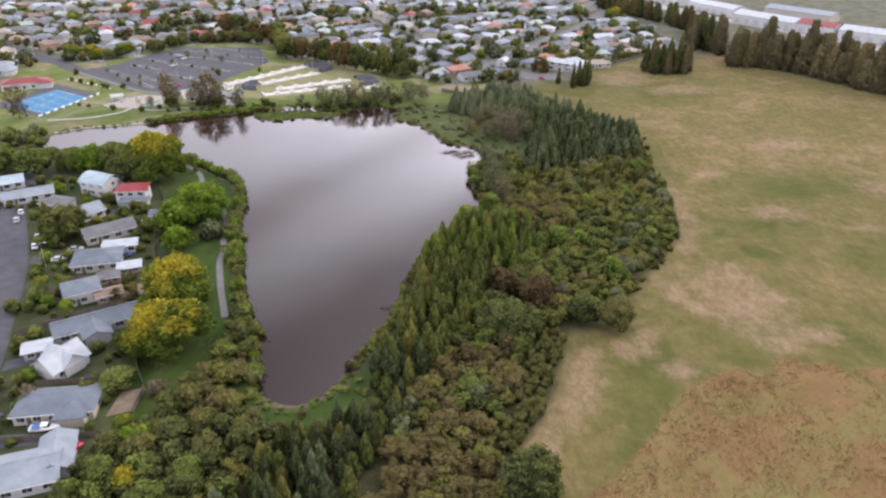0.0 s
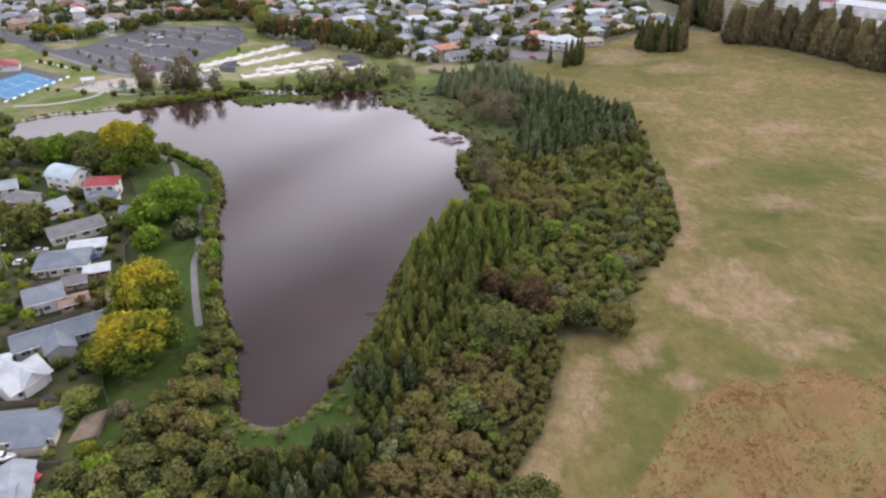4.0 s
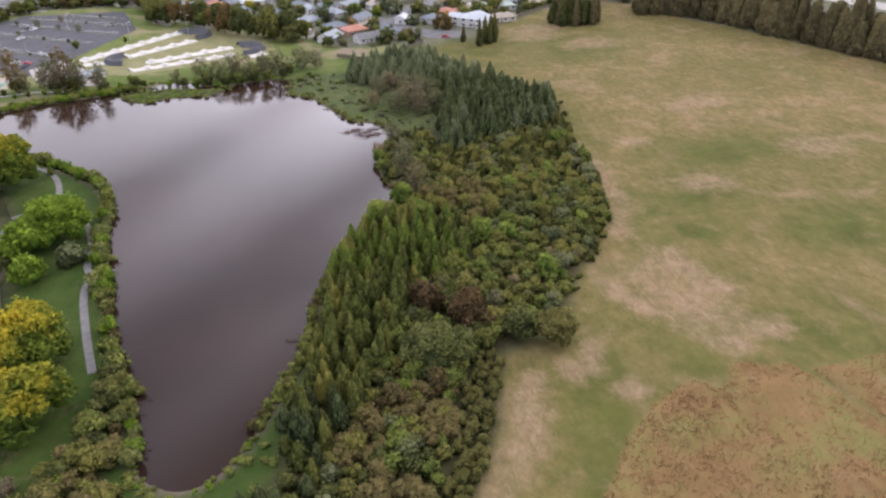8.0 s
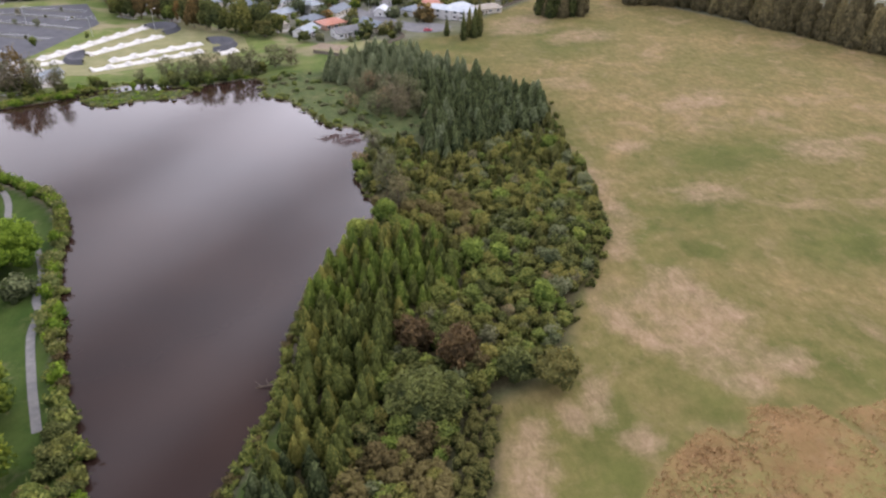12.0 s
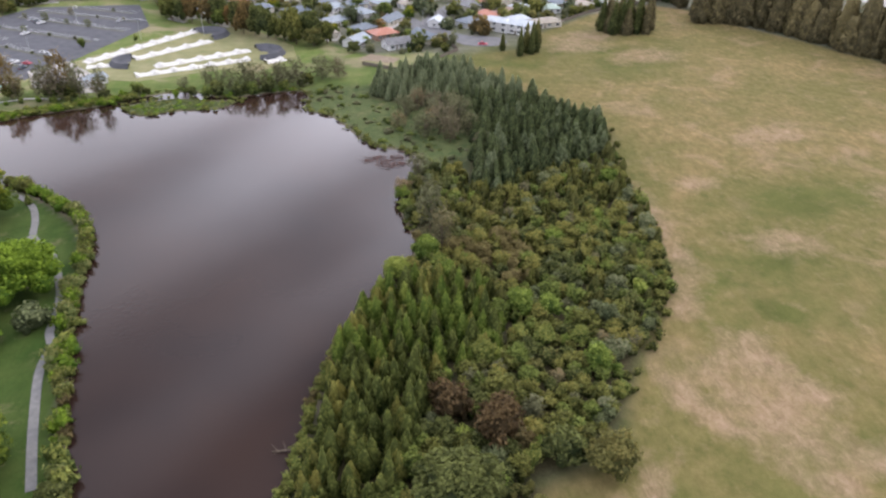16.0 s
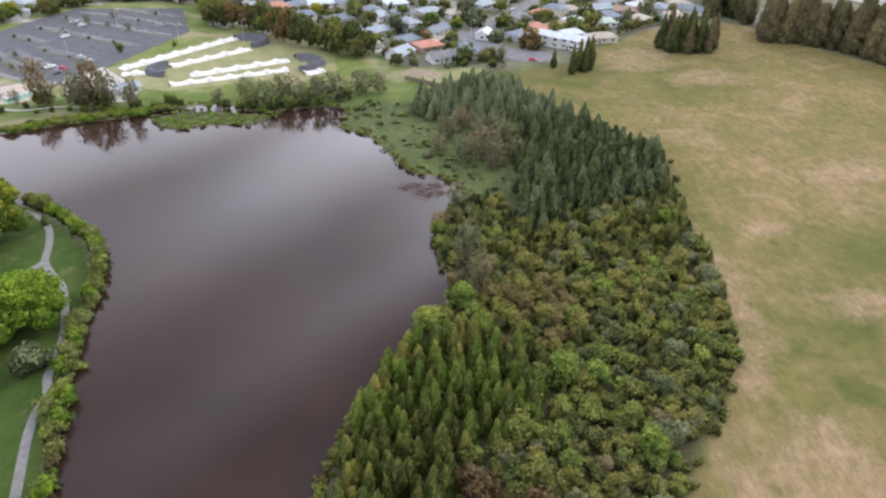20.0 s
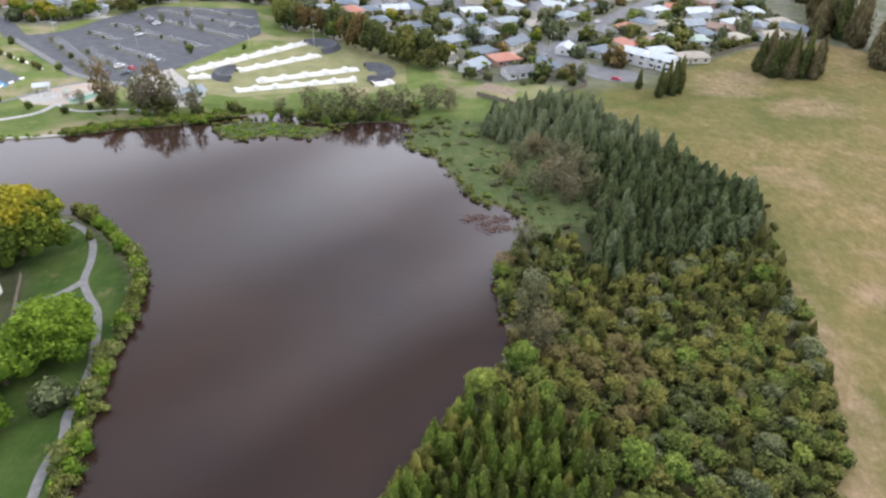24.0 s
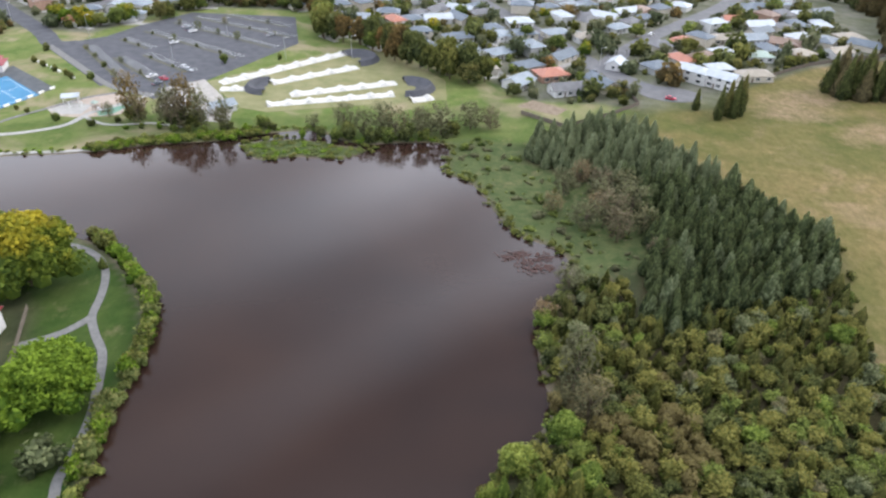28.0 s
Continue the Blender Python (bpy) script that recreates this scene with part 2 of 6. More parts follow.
def glassy(name):
    m, t, b = material(name, 0.08, 0.0, 0.6)
    t.links.new(mixed(t, ramp(t, grain(t, 1.2), 0.3, 0.7), (0.02, 0.025, 0.03), (0.06, 0.07, 0.08)), b.inputs["Base Color"])
    return m


GLASS = glassy("window_glass")


def water_material():
    m, t, b = material("lake_water", 0.06, 0.0, 0.5)
    t.links.new(mixed(t, ramp(t, grain(t, 0.012, 3.0), 0.3, 0.7), (0.014, 0.0085, 0.0078), (0.032, 0.0170, 0.0118)), b.inputs["Base Color"])
    b.inputs["IOR"].default_value = 1.333
    ruffle = ramp(t, grain(t, 0.02, 3.0, stretch=(1, 2.4, 1, 25)), 0.35, 0.7)
    t.links.new(calc(t, "ADD", calc(t, "MULTIPLY", ruffle, 0.06), 0.045), b.inputs["Roughness"])
    bump(t, b, grain(t, 0.9, 2.0), 0.05, 0.24)
    return m


WATER = water_material()


def ground_material():
    """Grass of several kinds, bare earth and leaf litter, by the masks laid on the ground."""
    m, t, b = material("grassland", 0.95, 0.0, 0.1)
    big = ramp(t, grain(t, 0.016, 6.0, 0.65, distort=0.6), 0.41, 0.66)
    mid = ramp(t, grain(t, 0.085, 5.0, 0.65), 0.36, 0.66)
    streak = ramp(t, grain(t, 0.42, 5.0, 0.65, stretch=(1, 0.55, 1, 25)), 0.33, 0.68)
    fine = ramp(t, grain(t, 1.6, 4.0, 0.7), 0.3, 0.72)
    town = mixed(t, mid, (0.034, 0.046, 0.018), (0.074, 0.076, 0.040))
    straw = mixed(t, streak, (0.159, 0.115, 0.049), (0.241, 0.170, 0.085))
    green = mixed(t, streak, (0.089, 0.084, 0.026), (0.142, 0.120, 0.045))
    patchy = calc(t, "ADD", calc(t, "MULTIPLY", big, 0.45), calc(t, "MULTIPLY", mid, 0.3))
    patchy = ramp(t, calc(t, "ADD", patchy, calc(t, "MULTIPLY", ramp(t, grain(t, 0.26, 5.0, 0.7, distort=0.4), 0.3, 0.7), 0.25)), 0.30, 0.90)
    field = mixed(t, patchy, green, straw)
    pink = ramp(t, grain(t, 0.045, 6.0, 0.68, distort=0.8), 0.53, 0.68)
    field = mixed(t, calc(t, "MULTIPLY", pink, 0.55), field, mixed(t, fine, (0.212, 0.142, 0.086), (0.295, 0.205, 0.138)))
    col = mixed(t, attr(t, "field"), town, field)
    yards = mixed(t, mid, (0.074, 0.082, 0.044), (0.150, 0.145, 0.118))
    col = mixed(t, attr(t, "yards"), col, yards)
    turf = mixed(t, mid, (0.078, 0.118, 0.026), (0.150, 0.168, 0.058))
    turf = mixed(t, ramp(t, grain(t, 0.04, 5.0, 0.6, distort=0.5), 0.50, 0.66), turf, (0.235, 0.200, 0.125))
    col = mixed(t, attr(t, "turf"), col, turf)
    lush = mixed(t, mid, (0.064, 0.072, 0.018), (0.096, 0.098, 0.028))
    col = mixed(t, calc(t, "MULTIPLY", attr(t, "verdant"), ramp(t, grain(t, 0.05, 4.0, 0.6), 0.3, 0.6)), col, lush)
    col = mixed(t, attr(t, "lawn"), col, mixed(t, mid, (0.027, 0.052, 0.010), (0.054, 0.078, 0.019)))
    marsh = mixed(t, ramp(t, grain(t, 0.28, 5.0, 0.7, distort=0.7), 0.36, 0.64), (0.045, 0.067, 0.023), (0.090, 0.103, 0.042))
    col = mixed(t, attr(t, "marsh"), col, marsh)
    tan = mixed(t, mid, (0.148, 0.094, 0.040), (0.225, 0.137, 0.066))
    tan = mixed(t, ramp(t, grain(t, 0.05, 5.0, 0.65, distort=0.5), 0.44, 0.64), tan, (0.150, 0.150, 0.050))
    col = mixed(t, attr(t, "tawny"), col, mixed(t, calc(t, "MULTIPLY", ramp(t, grain(t, 0.9, 5.0, 0.75), 0.36, 0.66), 0.6), tan, (0.145, 0.102, 0.042)))
    thread = ramp(t, grain(t, 0.5, 6.0, 0.7, stretch=(1, 0.55, 1, 40), distort=1.2), 0.34, 0.66)
    worn = ramp(t, calc(t, "ADD", calc(t, "MULTIPLY", attr(t, "bare"), 0.8), calc(t, "ADD", calc(t, "MULTIPLY", ramp(t, grain(t, 0.13, 6.0, 0.7), 0.32, 0.68), 0.85), calc(t, "MULTIPLY", thread, 0.18))), 0.66, 1.95)
    col = mixed(t, worn, col, mixed(t, thread, (0.215, 0.146, 0.094), (0.282, 0.198, 0.134)))
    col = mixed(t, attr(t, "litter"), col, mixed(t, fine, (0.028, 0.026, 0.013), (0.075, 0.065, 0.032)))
    col = mixed(t, attr(t, "mud"), col, (0.120, 0.098, 0.075))
    shade = mixed(t, calc(t, "ADD", calc(t, "MULTIPLY", fine, 0.5), calc(t, "MULTIPLY", thread, 0.5)), (0.84, 0.84, 0.84), (1.12, 1.12, 1.12))
    mul = t.nodes.new("ShaderNodeMix")
    mul.data_type, mul.blend_type = "RGBA", "MULTIPLY"
    mul.inputs[0].default_value = 1.0
    t.links.new(col, mul.inputs[6])
    t.links.new(shade, mul.inputs[7])
    t.links.new(mul.outputs[2], b.inputs["Base Color"])
    bump(t, b, fine, 0.10, 0.3)
    return m


# ---- helpers of shape ----
rng = np.random.default_rng(7)


def make_mesh(name, verts, faces, mat, tint=None, smooth=False, rise=None):
    me = bpy.data.meshes.new(name)
    me.from_pydata([tuple(v) for v in np.asarray(verts, float).tolist()], [], [tuple(f) for f in (faces.tolist() if isinstance(faces, np.ndarray) else faces)])
    for m in mat if isinstance(mat, (list, tuple)) else [mat]:
        me.materials.append(m)
    if tint is not None:
        me.attributes.new("tint", "FLOAT", "POINT").data.foreach_set("value", np.asarray(tint, np.float32))
    if rise is not None:
        me.attributes.new("rise", "FLOAT", "POINT").data.foreach_set("value", np.asarray(rise, np.float32))
    if smooth:
        me.polygons.foreach_set("use_smooth", np.ones(len(me.polygons), bool))
    me.update()
    return me


def part(name, bm, mat, parent, label=""):
    """A bmesh, or a mesh, as one object under a thing or a part."""
    if isinstance(bm, bmesh.types.BMesh):
        me = bpy.data.meshes.new(name)
        bm.to_mesh(me)
        bm.free()
        me.materials.append(mat)
    else:
        me = bm
    ob = new(name, me)
    ob.parent = parent
    if label:
        ob["label"] = label
    return ob


def empty(name, m, label, category, group="", kind=""):
    ob = new(name)
    ob.empty_display_size = 0.3
    ob.matrix_world = m
    return tagged(ob, label, category, group, kind)


def box(bm, x0, y0, z0, x1, y1, z1):
    v = [bm.verts.new(p) for p in ((x0, y0, z0), (x1, y0, z0), (x1, y1, z0), (x0, y1, z0), (x0, y0, z1), (x1, y0, z1), (x1, y1, z1), (x0, y1, z1))]
    for f in ((3, 2, 1, 0), (4, 5, 6, 7), (0, 1, 5, 4), (1, 2, 6, 5), (2, 3, 7, 6), (3, 0, 4, 7)):
        bm.faces.new([v[i] for i in f])
    return bm


def boxed(*ranges):
    bm = bmesh.new()
    for r in ranges:
        box(bm, *r)
    return bm


def prism(bm, poly, z0, z1):
    lo = [bm.verts.new((x, y, z0)) for x, y in poly]
    hi = [bm.verts.new((x, y, z1)) for x, y in poly]
    n = len(poly)
    bm.faces.new(hi)
    for i in range(n):
        bm.faces.new((lo[i], lo[(i + 1) % n], hi[(i + 1) % n], hi[i]))
    bmesh.ops.recalc_face_normals(bm, faces=bm.faces)
    return bm


def tube(bm, a, b, r0, r1, sides=6):
    a, b = Vector(a), Vector(b)
    q = (b - a).to_track_quat("Z", "Y")
    rings = []
    for c, r in ((a, r0), (b, r1)):
        rings.append([bm.verts.new(c + q @ Vector((r * math.cos(6.2832 * i / sides), r * math.sin(6.2832 * i / sides), 0))) for i in range(sides)])
    for i in range(sides):
        j = (i + 1) % sides
        bm.faces.new((rings[0][i], rings[0][j], rings[1][j], rings[1][i]))
    bm.faces.new(rings[1])
    return bm


def curve_points(ctrl, closed=False, steps=6):
    """A smooth line through control points."""
    p = np.asarray(ctrl, float)
    n = len(p)
    out = []
    for i in range(n if closed else n - 1):
        if closed:
            a, b, c, d = p[(i - 1) % n], p[i], p[(i + 1) % n], p[(i + 2) % n]
        else:
            a, b, c, d = p[max(i - 1, 0)], p[i], p[i + 1], p[min(i + 2, n - 1)]
        for s in range(steps):
            u = s / steps
            out.append(0.5 * ((2 * b) + (c - a) * u + (2 * a - 5 * b + 4 * c - d) * u * u + (3 * b - a - 3 * c + d) * u**3))
    if not closed:
        out.append(p[-1])
    return np.array(out)


def inside(poly, x, y):
    poly = np.asarray(poly, float)
    res = np.zeros(np.shape(x), bool)
    for (x0, y0), (x1, y1) in zip(poly, np.roll(poly, -1, 0)):
        if y0 != y1:
            res ^= ((y0 > y) != (y1 > y)) & (x < (x1 - x0) * (y - y0) / (y1 - y0) + x0)
    return res


def away(poly, x, y, closed=True):
    """The distance to an outline."""
    poly = np.asarray(poly, float)
    best = np.full(np.shape(x), 1e9)
    ends = np.roll(poly, -1, 0) if closed else poly[1:]
    for (x0, y0), (x1, y1) in zip(poly, ends):
        dx, dy = x1 - x0, y1 - y0
        u = np.clip(((x - x0) * dx + (y - y0) * dy) / (dx * dx + dy * dy + 1e-9), 0, 1)
        best = np.minimum(best, np.hypot(x - x0 - u * dx, y - y0 - u * dy))
    return best


def signed(poly, x, y):
    d = away(poly, x, y)
    return np.where(inside(poly, x, y), d, -d)


def soft_mask(poly, x, y, edge):
    return np.clip(signed(poly, x, y) / edge + 0.5, 0, 1)


def ribbon(line, width, z, name, mat, label, category, thick=0.12):
    """A paved strip with a real edge along a line."""
    p = np.asarray(line, float)
    d = np.gradient(p, axis=0)
    d /= np.linalg.norm(d, axis=1)[:, None] + 1e-9
    nrm = np.c_[-d[:, 1], d[:, 0]] * width / 2
    n = len(p)
    L, R = p + nrm, p - nrm
    v = np.concatenate([np.c_[L, np.full(n, z)], np.c_[R, np.full(n, z)], np.c_[L, np.full(n, z - thick)], np.c_[R, np.full(n, z - thick)]])
    f = []
    for i in range(n - 1):
        f += [(n + i, n + i + 1, i + 1, i), (i, i + 1, 2 * n + i + 1, 2 * n + i), (n + i + 1, n + i, 3 * n + i, 3 * n + i + 1)]
    return tagged(new(name, make_mesh(name, v, f, mat)), label, category, kind="structure")


# ---- the plan ----
SHORE = [(-176, 299), (-165, 309), (-150, 314), (-136, 320), (-122, 328), (-104, 335), (-97, 339.5), (-87, 346), (-77, 350), (-67, 348), (-59.5, 344), (-51, 344), (-38.5, 348.5), (-26, 348.5), (-24, 329), (-14, 322),
         (-3, 302), (2, 294.5), (12, 290), (17, 282), (12, 268), (9.5, 252), (11, 240), (13, 229), (6, 215), (0, 203),
         (-7, 187), (-11, 171), (-14, 153), (-20, 137), (-25, 126), (-31, 120.5), (-37, 121.5), (-42, 127), (-46, 142), (-52, 157),
         (-60, 181), (-64.5, 198), (-68.5, 213), (-72, 230), (-76, 240), (-80.5, 248), (-89, 256), (-99, 264.5), (-112, 271), (-130, 272), (-152, 275), (-170, 283)]
LAKE = curve_points(SHORE, True, 5)
ISLET = curve_points([(-93.5, 332), (-85, 324.5), (-73, 329), (-57, 331), (-50.5, 339.5), (-53, 341.8), (-64, 342.6), (-76, 344.6), (-86, 341.5), (-95, 337)], True, 4)
EAST_EDGE = [(20, 60), (20, 92), (13.5, 104), (21, 116), (26, 127), (29, 139), (31.3, 148), (42, 152), (50, 158), (57, 175), (75, 203), (81, 228), (84, 273), (90, 305), (84, 318), (64, 345), (52, 362), (42, 380)]
FIELD = EAST_EDGE + [(52, 400), (75, 408), (92, 437), (128, 472), (170, 495), (192, 482), (207, 447), (228, 418), (246, 386), (420, 120), (420, -150), (20, -150)]
FOOT = [(-50, 131), (-45, 119), (-38, 111.5), (-28, 109), (-20, 114), (-15.5, 122), (-16, 131), (-24, 124), (-31, 119), (-38, 120), (-44, 128)]
LAWN = [(-71, 112), (-52, 116), (-46, 142), (-50, 158), (-57, 188), (-63, 212), (-70, 232), (-74, 248), (-94, 266), (-112, 274), (-124, 258), (-104, 240), (-92, 218), (-86, 190), (-80, 165), (-74, 135)]
NORTH_BANK = [(-190, 302), (-168, 315), (-135, 326), (-97, 338), (-50, 341), (-29, 349), (-12, 354), (2, 346), (8, 362), (18, 376), (-14, 398), (-34, 380), (-60, 372), (-100, 358), (-140, 348), (-180, 335)]
PARKLAND = [(-262, 440), (-240, 330), (-190, 296), (-100, 330), (-29, 342), (5, 358), (20, 376), (42, 396), (30, 402), (0, 398), (-24, 425), (-66, 450), (-104, 468), (-125, 508), (-195, 500), (-215, 440)]
MARSH = [(-29, 350), (-23, 329), (-3, 300), (1, 291), (12, 289), (18, 277), (34, 284), (46, 297), (38, 312), (31, 335), (2, 344), (-2, 356), (-15, 358)]
PINES = [(-44, 80), (-38, 97), (-28, 115), (-19, 131), (-12, 146), (-9, 164), (-6, 187), (1, 203), (8, 208), (18, 210), (30, 203), (32, 191), (27, 180), (14, 176), (11, 160), (4, 148), (1, 137), (-5, 127), (-9, 118), (-10, 107), (-12, 98), (-20, 90), (-28, 80)]
FIRS = [(2, 342), (6, 357), (18, 372), (31, 380), (42, 373), (52, 355), (64, 338), (84, 311), (86, 296), (84, 287), (67, 275), (49, 268), (41, 257), (34, 263), (35, 280), (39, 296), (37, 312), (37, 326), (18, 333)]
COPSE = [(-20, 82), (-12, 98), (-10, 107), (-9, 118), (-5, 127), (1, 137), (4, 148), (11, 160), (14, 176), (27, 180), (32, 191), (31, 204), (18, 212), (8, 210), (9, 215), (14, 222), (14, 230), (12, 240), (11, 252), (13, 262), (19, 274), (31, 279), (33, 262), (41, 256), (49, 267), (67, 274), (84, 286), (85, 273), (82, 228), (76, 206), (58, 178), (48, 161), (36, 152), (24, 148), (20.5, 138), (17, 126), (12.5, 114), (8, 106), (11, 103), (12, 92), (12, 82)]
HEDGE_STRIP = [(13.5, 104), (21, 116), (26, 127), (29, 139), (31.3, 148), (25, 149), (21.5, 138), (18, 126), (13.5, 114), (9, 106)]
RUSTY = [(32, 229, 15, 8, 0), (38, 210, 14, 4, 0), (2, 112, 11, 20, -15), (9, 130, 9, 9, 0), (21, 163, 8, 5, -20), (-51, 132, 4, 14, 0)]
THICKET = [(-74, 78), (-67, 102), (-60, 116), (-55, 133), (-53, 150), (-48, 146), (-44, 127), (-37, 119), (-30, 116), (-37, 97), (-44, 80)]
TAWNY = [(20, 60), (27.8, 94.3), (35.6, 100.3), (44, 111), (52, 122), (60, 129), (67, 133), (71, 134.5), (75.5, 131.4), (78, 132.5), (81, 138.5), (85, 138.5), (89, 136.8), (94, 137), (96.5, 133.5), (102.6, 119), (110, 96), (111.8, 96.6), (104.5, 119.6), (98.4, 134.6), (106, 135), (120, 138), (140, 143), (180, 128), (260, 60), (80, 0)]
BARE = [(33, 129, 4.2, 9, -15), (27, 117, 3.6, 10, -28), (36, 137, 3, 4, 0), (21, 106, 2.5, 6, -30), (52, 146, 2.6, 6, -10), (46, 141, 2, 4, 0), (84, 160, 8, 9, 0), (86, 178, 7, 8, 0), (78, 172, 5, 7, 0), (91, 168, 6, 5, 0), (85, 145, 5, 3.5, 0), (56, 134, 3.5, 2.5, 0), (96, 150, 6, 4, 0), (68, 166, 3, 8, 30),
        (84, 235, 4, 20, 0), (79, 205, 4, 9, -20), (118, 226, 9, 5, 0), (106, 262, 6, 4, 0), (150, 300, 14, 6, 20), (112, 425, 16, 9, 30), (104, 410, 12, 7, 0), (135, 395, 14, 8, 20), (175, 250, 12, 7, 0)]
VERDANT = [(99, 206, 20, 26, -25), (137, 250, 22, 10, 10), (90, 140, 30, 14, 20), (48, 128, 7, 18, -20), (84, 260, 7, 30, 0), (120, 400, 30, 25, 0), (66, 385, 20, 20, 0), (150, 190, 25, 12, 0), (42, 110, 5, 14, -20)]


def ovals(rows, x, y):
    out = np.zeros(np.shape(x))
    for cx, cy, a, b, turn in rows:
        c, s = math.cos(radians(turn)), math.sin(radians(turn))
        u, v = ((x - cx) * c + (y - cy) * s) / a, (-(x - cx) * s + (y - cy) * c) / b
        out = np.maximum(out, np.clip(1.45 - np.hypot(u, v) * 0.75, 0, 1))
    return out


# ---- ground, one sheet to the horizon ----
def build_ground():
    def axis(lo, hi, step, far):
        inner = np.arange(lo, hi + 0.1, step)
        out = far * np.linspace(0, 1, 14)[1:] ** 1.8
        return np.concatenate([lo - out[::-1], inner, hi + out])

    def finer(a, lo, hi):
        mid = (a[:-1] + a[1:]) / 2
        return np.sort(np.r_[a, mid[(mid > lo) & (mid < hi)]])

    xs, ys = finer(axis(-260, 270, 2.2, 3200), 8, 135), finer(axis(40, 520, 2.2, 3200), 86, 200)
    X, Y = np.meshgrid(xs, ys)
    x, y = X.ravel(), Y.ravel()
    deep = np.maximum(np.where((x > -230) & (x < 40) & (y > 90) & (y < 370), 0, -50) + signed(LAKE, x, y), -60)
    islet = signed(ISLET, x, y)
    deep = np.minimum(deep, -islet)
    z = np.where(deep > -1.5, np.clip(-(deep + 1.5) * 0.28, -1.6, 0.0), 0.0)
    z += np.where(deep < -4, 0.12 * np.sin(x * 0.11 + 1.3 * np.sin(y * 0.07)) * np.sin(y * 0.09), 0) * soft_mask(FIELD, x, y, 20)
    long_grass = soft_mask(TAWNY, x, y, 1.2)
    lumps = np.array([noise.noise((a * 0.55, b * 0.55, 3.0)) + 0.6 * noise.noise((a * 0.19, b * 0.19, 7.0)) if g > 0 and b > 70 and a < 150 else 0.0 for a, b, g in zip(x, y, long_grass)])
    z += long_grass * (0.35 + 0.36 * lumps)
    nx, ny = len(xs), len(ys)
    i = np.arange(nx * ny).reshape(ny, nx)
    faces = np.stack([i[:-1, :-1], i[:-1, 1:], i[1:, 1:], i[1:, :-1]], -1).reshape(-1, 4)
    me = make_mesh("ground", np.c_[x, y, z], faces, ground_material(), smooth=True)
    masks = {
        "field": soft_mask(FIELD, x, y, 5), "lawn": np.maximum.reduce([soft_mask(LAWN, x, y, 4), soft_mask(FOOT, x, y, 3), 0.35 * soft_mask(NORTH_BANK, x, y, 4), np.clip((deep + 9) / 4, 0, 1) * (y < 150) * (x > -60)]),
        "marsh": np.maximum(soft_mask(MARSH, x, y, 5), np.clip(islet / 3 + 0.6, 0, 1)), "tawny": long_grass,
        "turf": soft_mask(PARKLAND, x, y, 5), "yards": np.clip((y - 388) / 14, 0, 1) * (1 - soft_mask(FIELD, x, y, 5)),
        "bare": ovals(BARE, x, y), "verdant": ovals(VERDANT, x, y),
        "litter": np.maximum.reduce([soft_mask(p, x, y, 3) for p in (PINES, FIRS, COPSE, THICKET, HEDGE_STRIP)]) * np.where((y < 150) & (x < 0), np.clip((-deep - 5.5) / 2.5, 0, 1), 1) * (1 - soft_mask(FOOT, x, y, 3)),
        "mud": np.clip(1.0 - np.abs(deep + 1.6) / 1.2, 0, 1) * 0.7 + (deep > -1.2),
    }
    for k, v in masks.items():
        me.attributes.new(k, "FLOAT", "POINT").data.foreach_set("value", np.clip(v, 0, 1).astype(np.float32))
    tagged(new("ground", me), "grassland with dry straw patches, lawn and leaf litter round a lake", "ground", kind="structure")


build_ground()
wbm = bmesh.new()
wbm.faces.new([wbm.verts.new((x, y, -0.22)) for x, y in ((-235, 95), (35, 95), (35, 365), (-235, 365))])
wme = bpy.data.meshes.new("water")
wbm.to_mesh(wme)
wme.materials.append(WATER)
tagged(new("water", wme), "still brown lake water that mirrors the evening clouds", "water", kind="structure")


# ---- trees ----
def ico(sub):
    bm = bmesh.new()
    bmesh.ops.create_icosphere(bm, subdivisions=sub, radius=1)
    v = np.array([p.co[:] for p in bm.verts])
    f = np.array([[q.index for q in p.verts] for p in bm.faces])
    bm.free()
    return v, f


ICO1, ICO2 = ico(1), ico(2)


def cards(r, centre, way, long, wide):
    """Leaf sprays: one small four-cornered blade at each centre, lying across the given direction."""
    n = len(centre)
    way = way / (np.linalg.norm(way, axis=1)[:, None] + 1e-9)
    side = np.cross(way, r.normal(size=(n, 3)))
    side /= np.linalg.norm(side, axis=1)[:, None] + 1e-9
    up = np.cross(side, way)
    a, b = (long * r.uniform(0.6, 1.3, n))[:, None], (wide * r.uniform(0.6, 1.3, n))[:, None]
    v = np.stack([centre - up * a, centre + side * b - way * a * 0.15, centre + up * a, centre - side * b - way * a * 0.15], 1).reshape(-1, 3)
    return v, np.arange(4 * n).reshape(n, 4)


def gather(pieces):
    """Joins (verts, faces, tint) pieces."""
    vs, fs, ts, base = [], [], [], 0
    for v, f, t in pieces:
        vs.append(v)
        fs += [tuple(x) for x in (f + base).tolist()]
        ts.append(t)
        base += len(v)
    return np.concatenate(vs), fs, np.concatenate(ts)


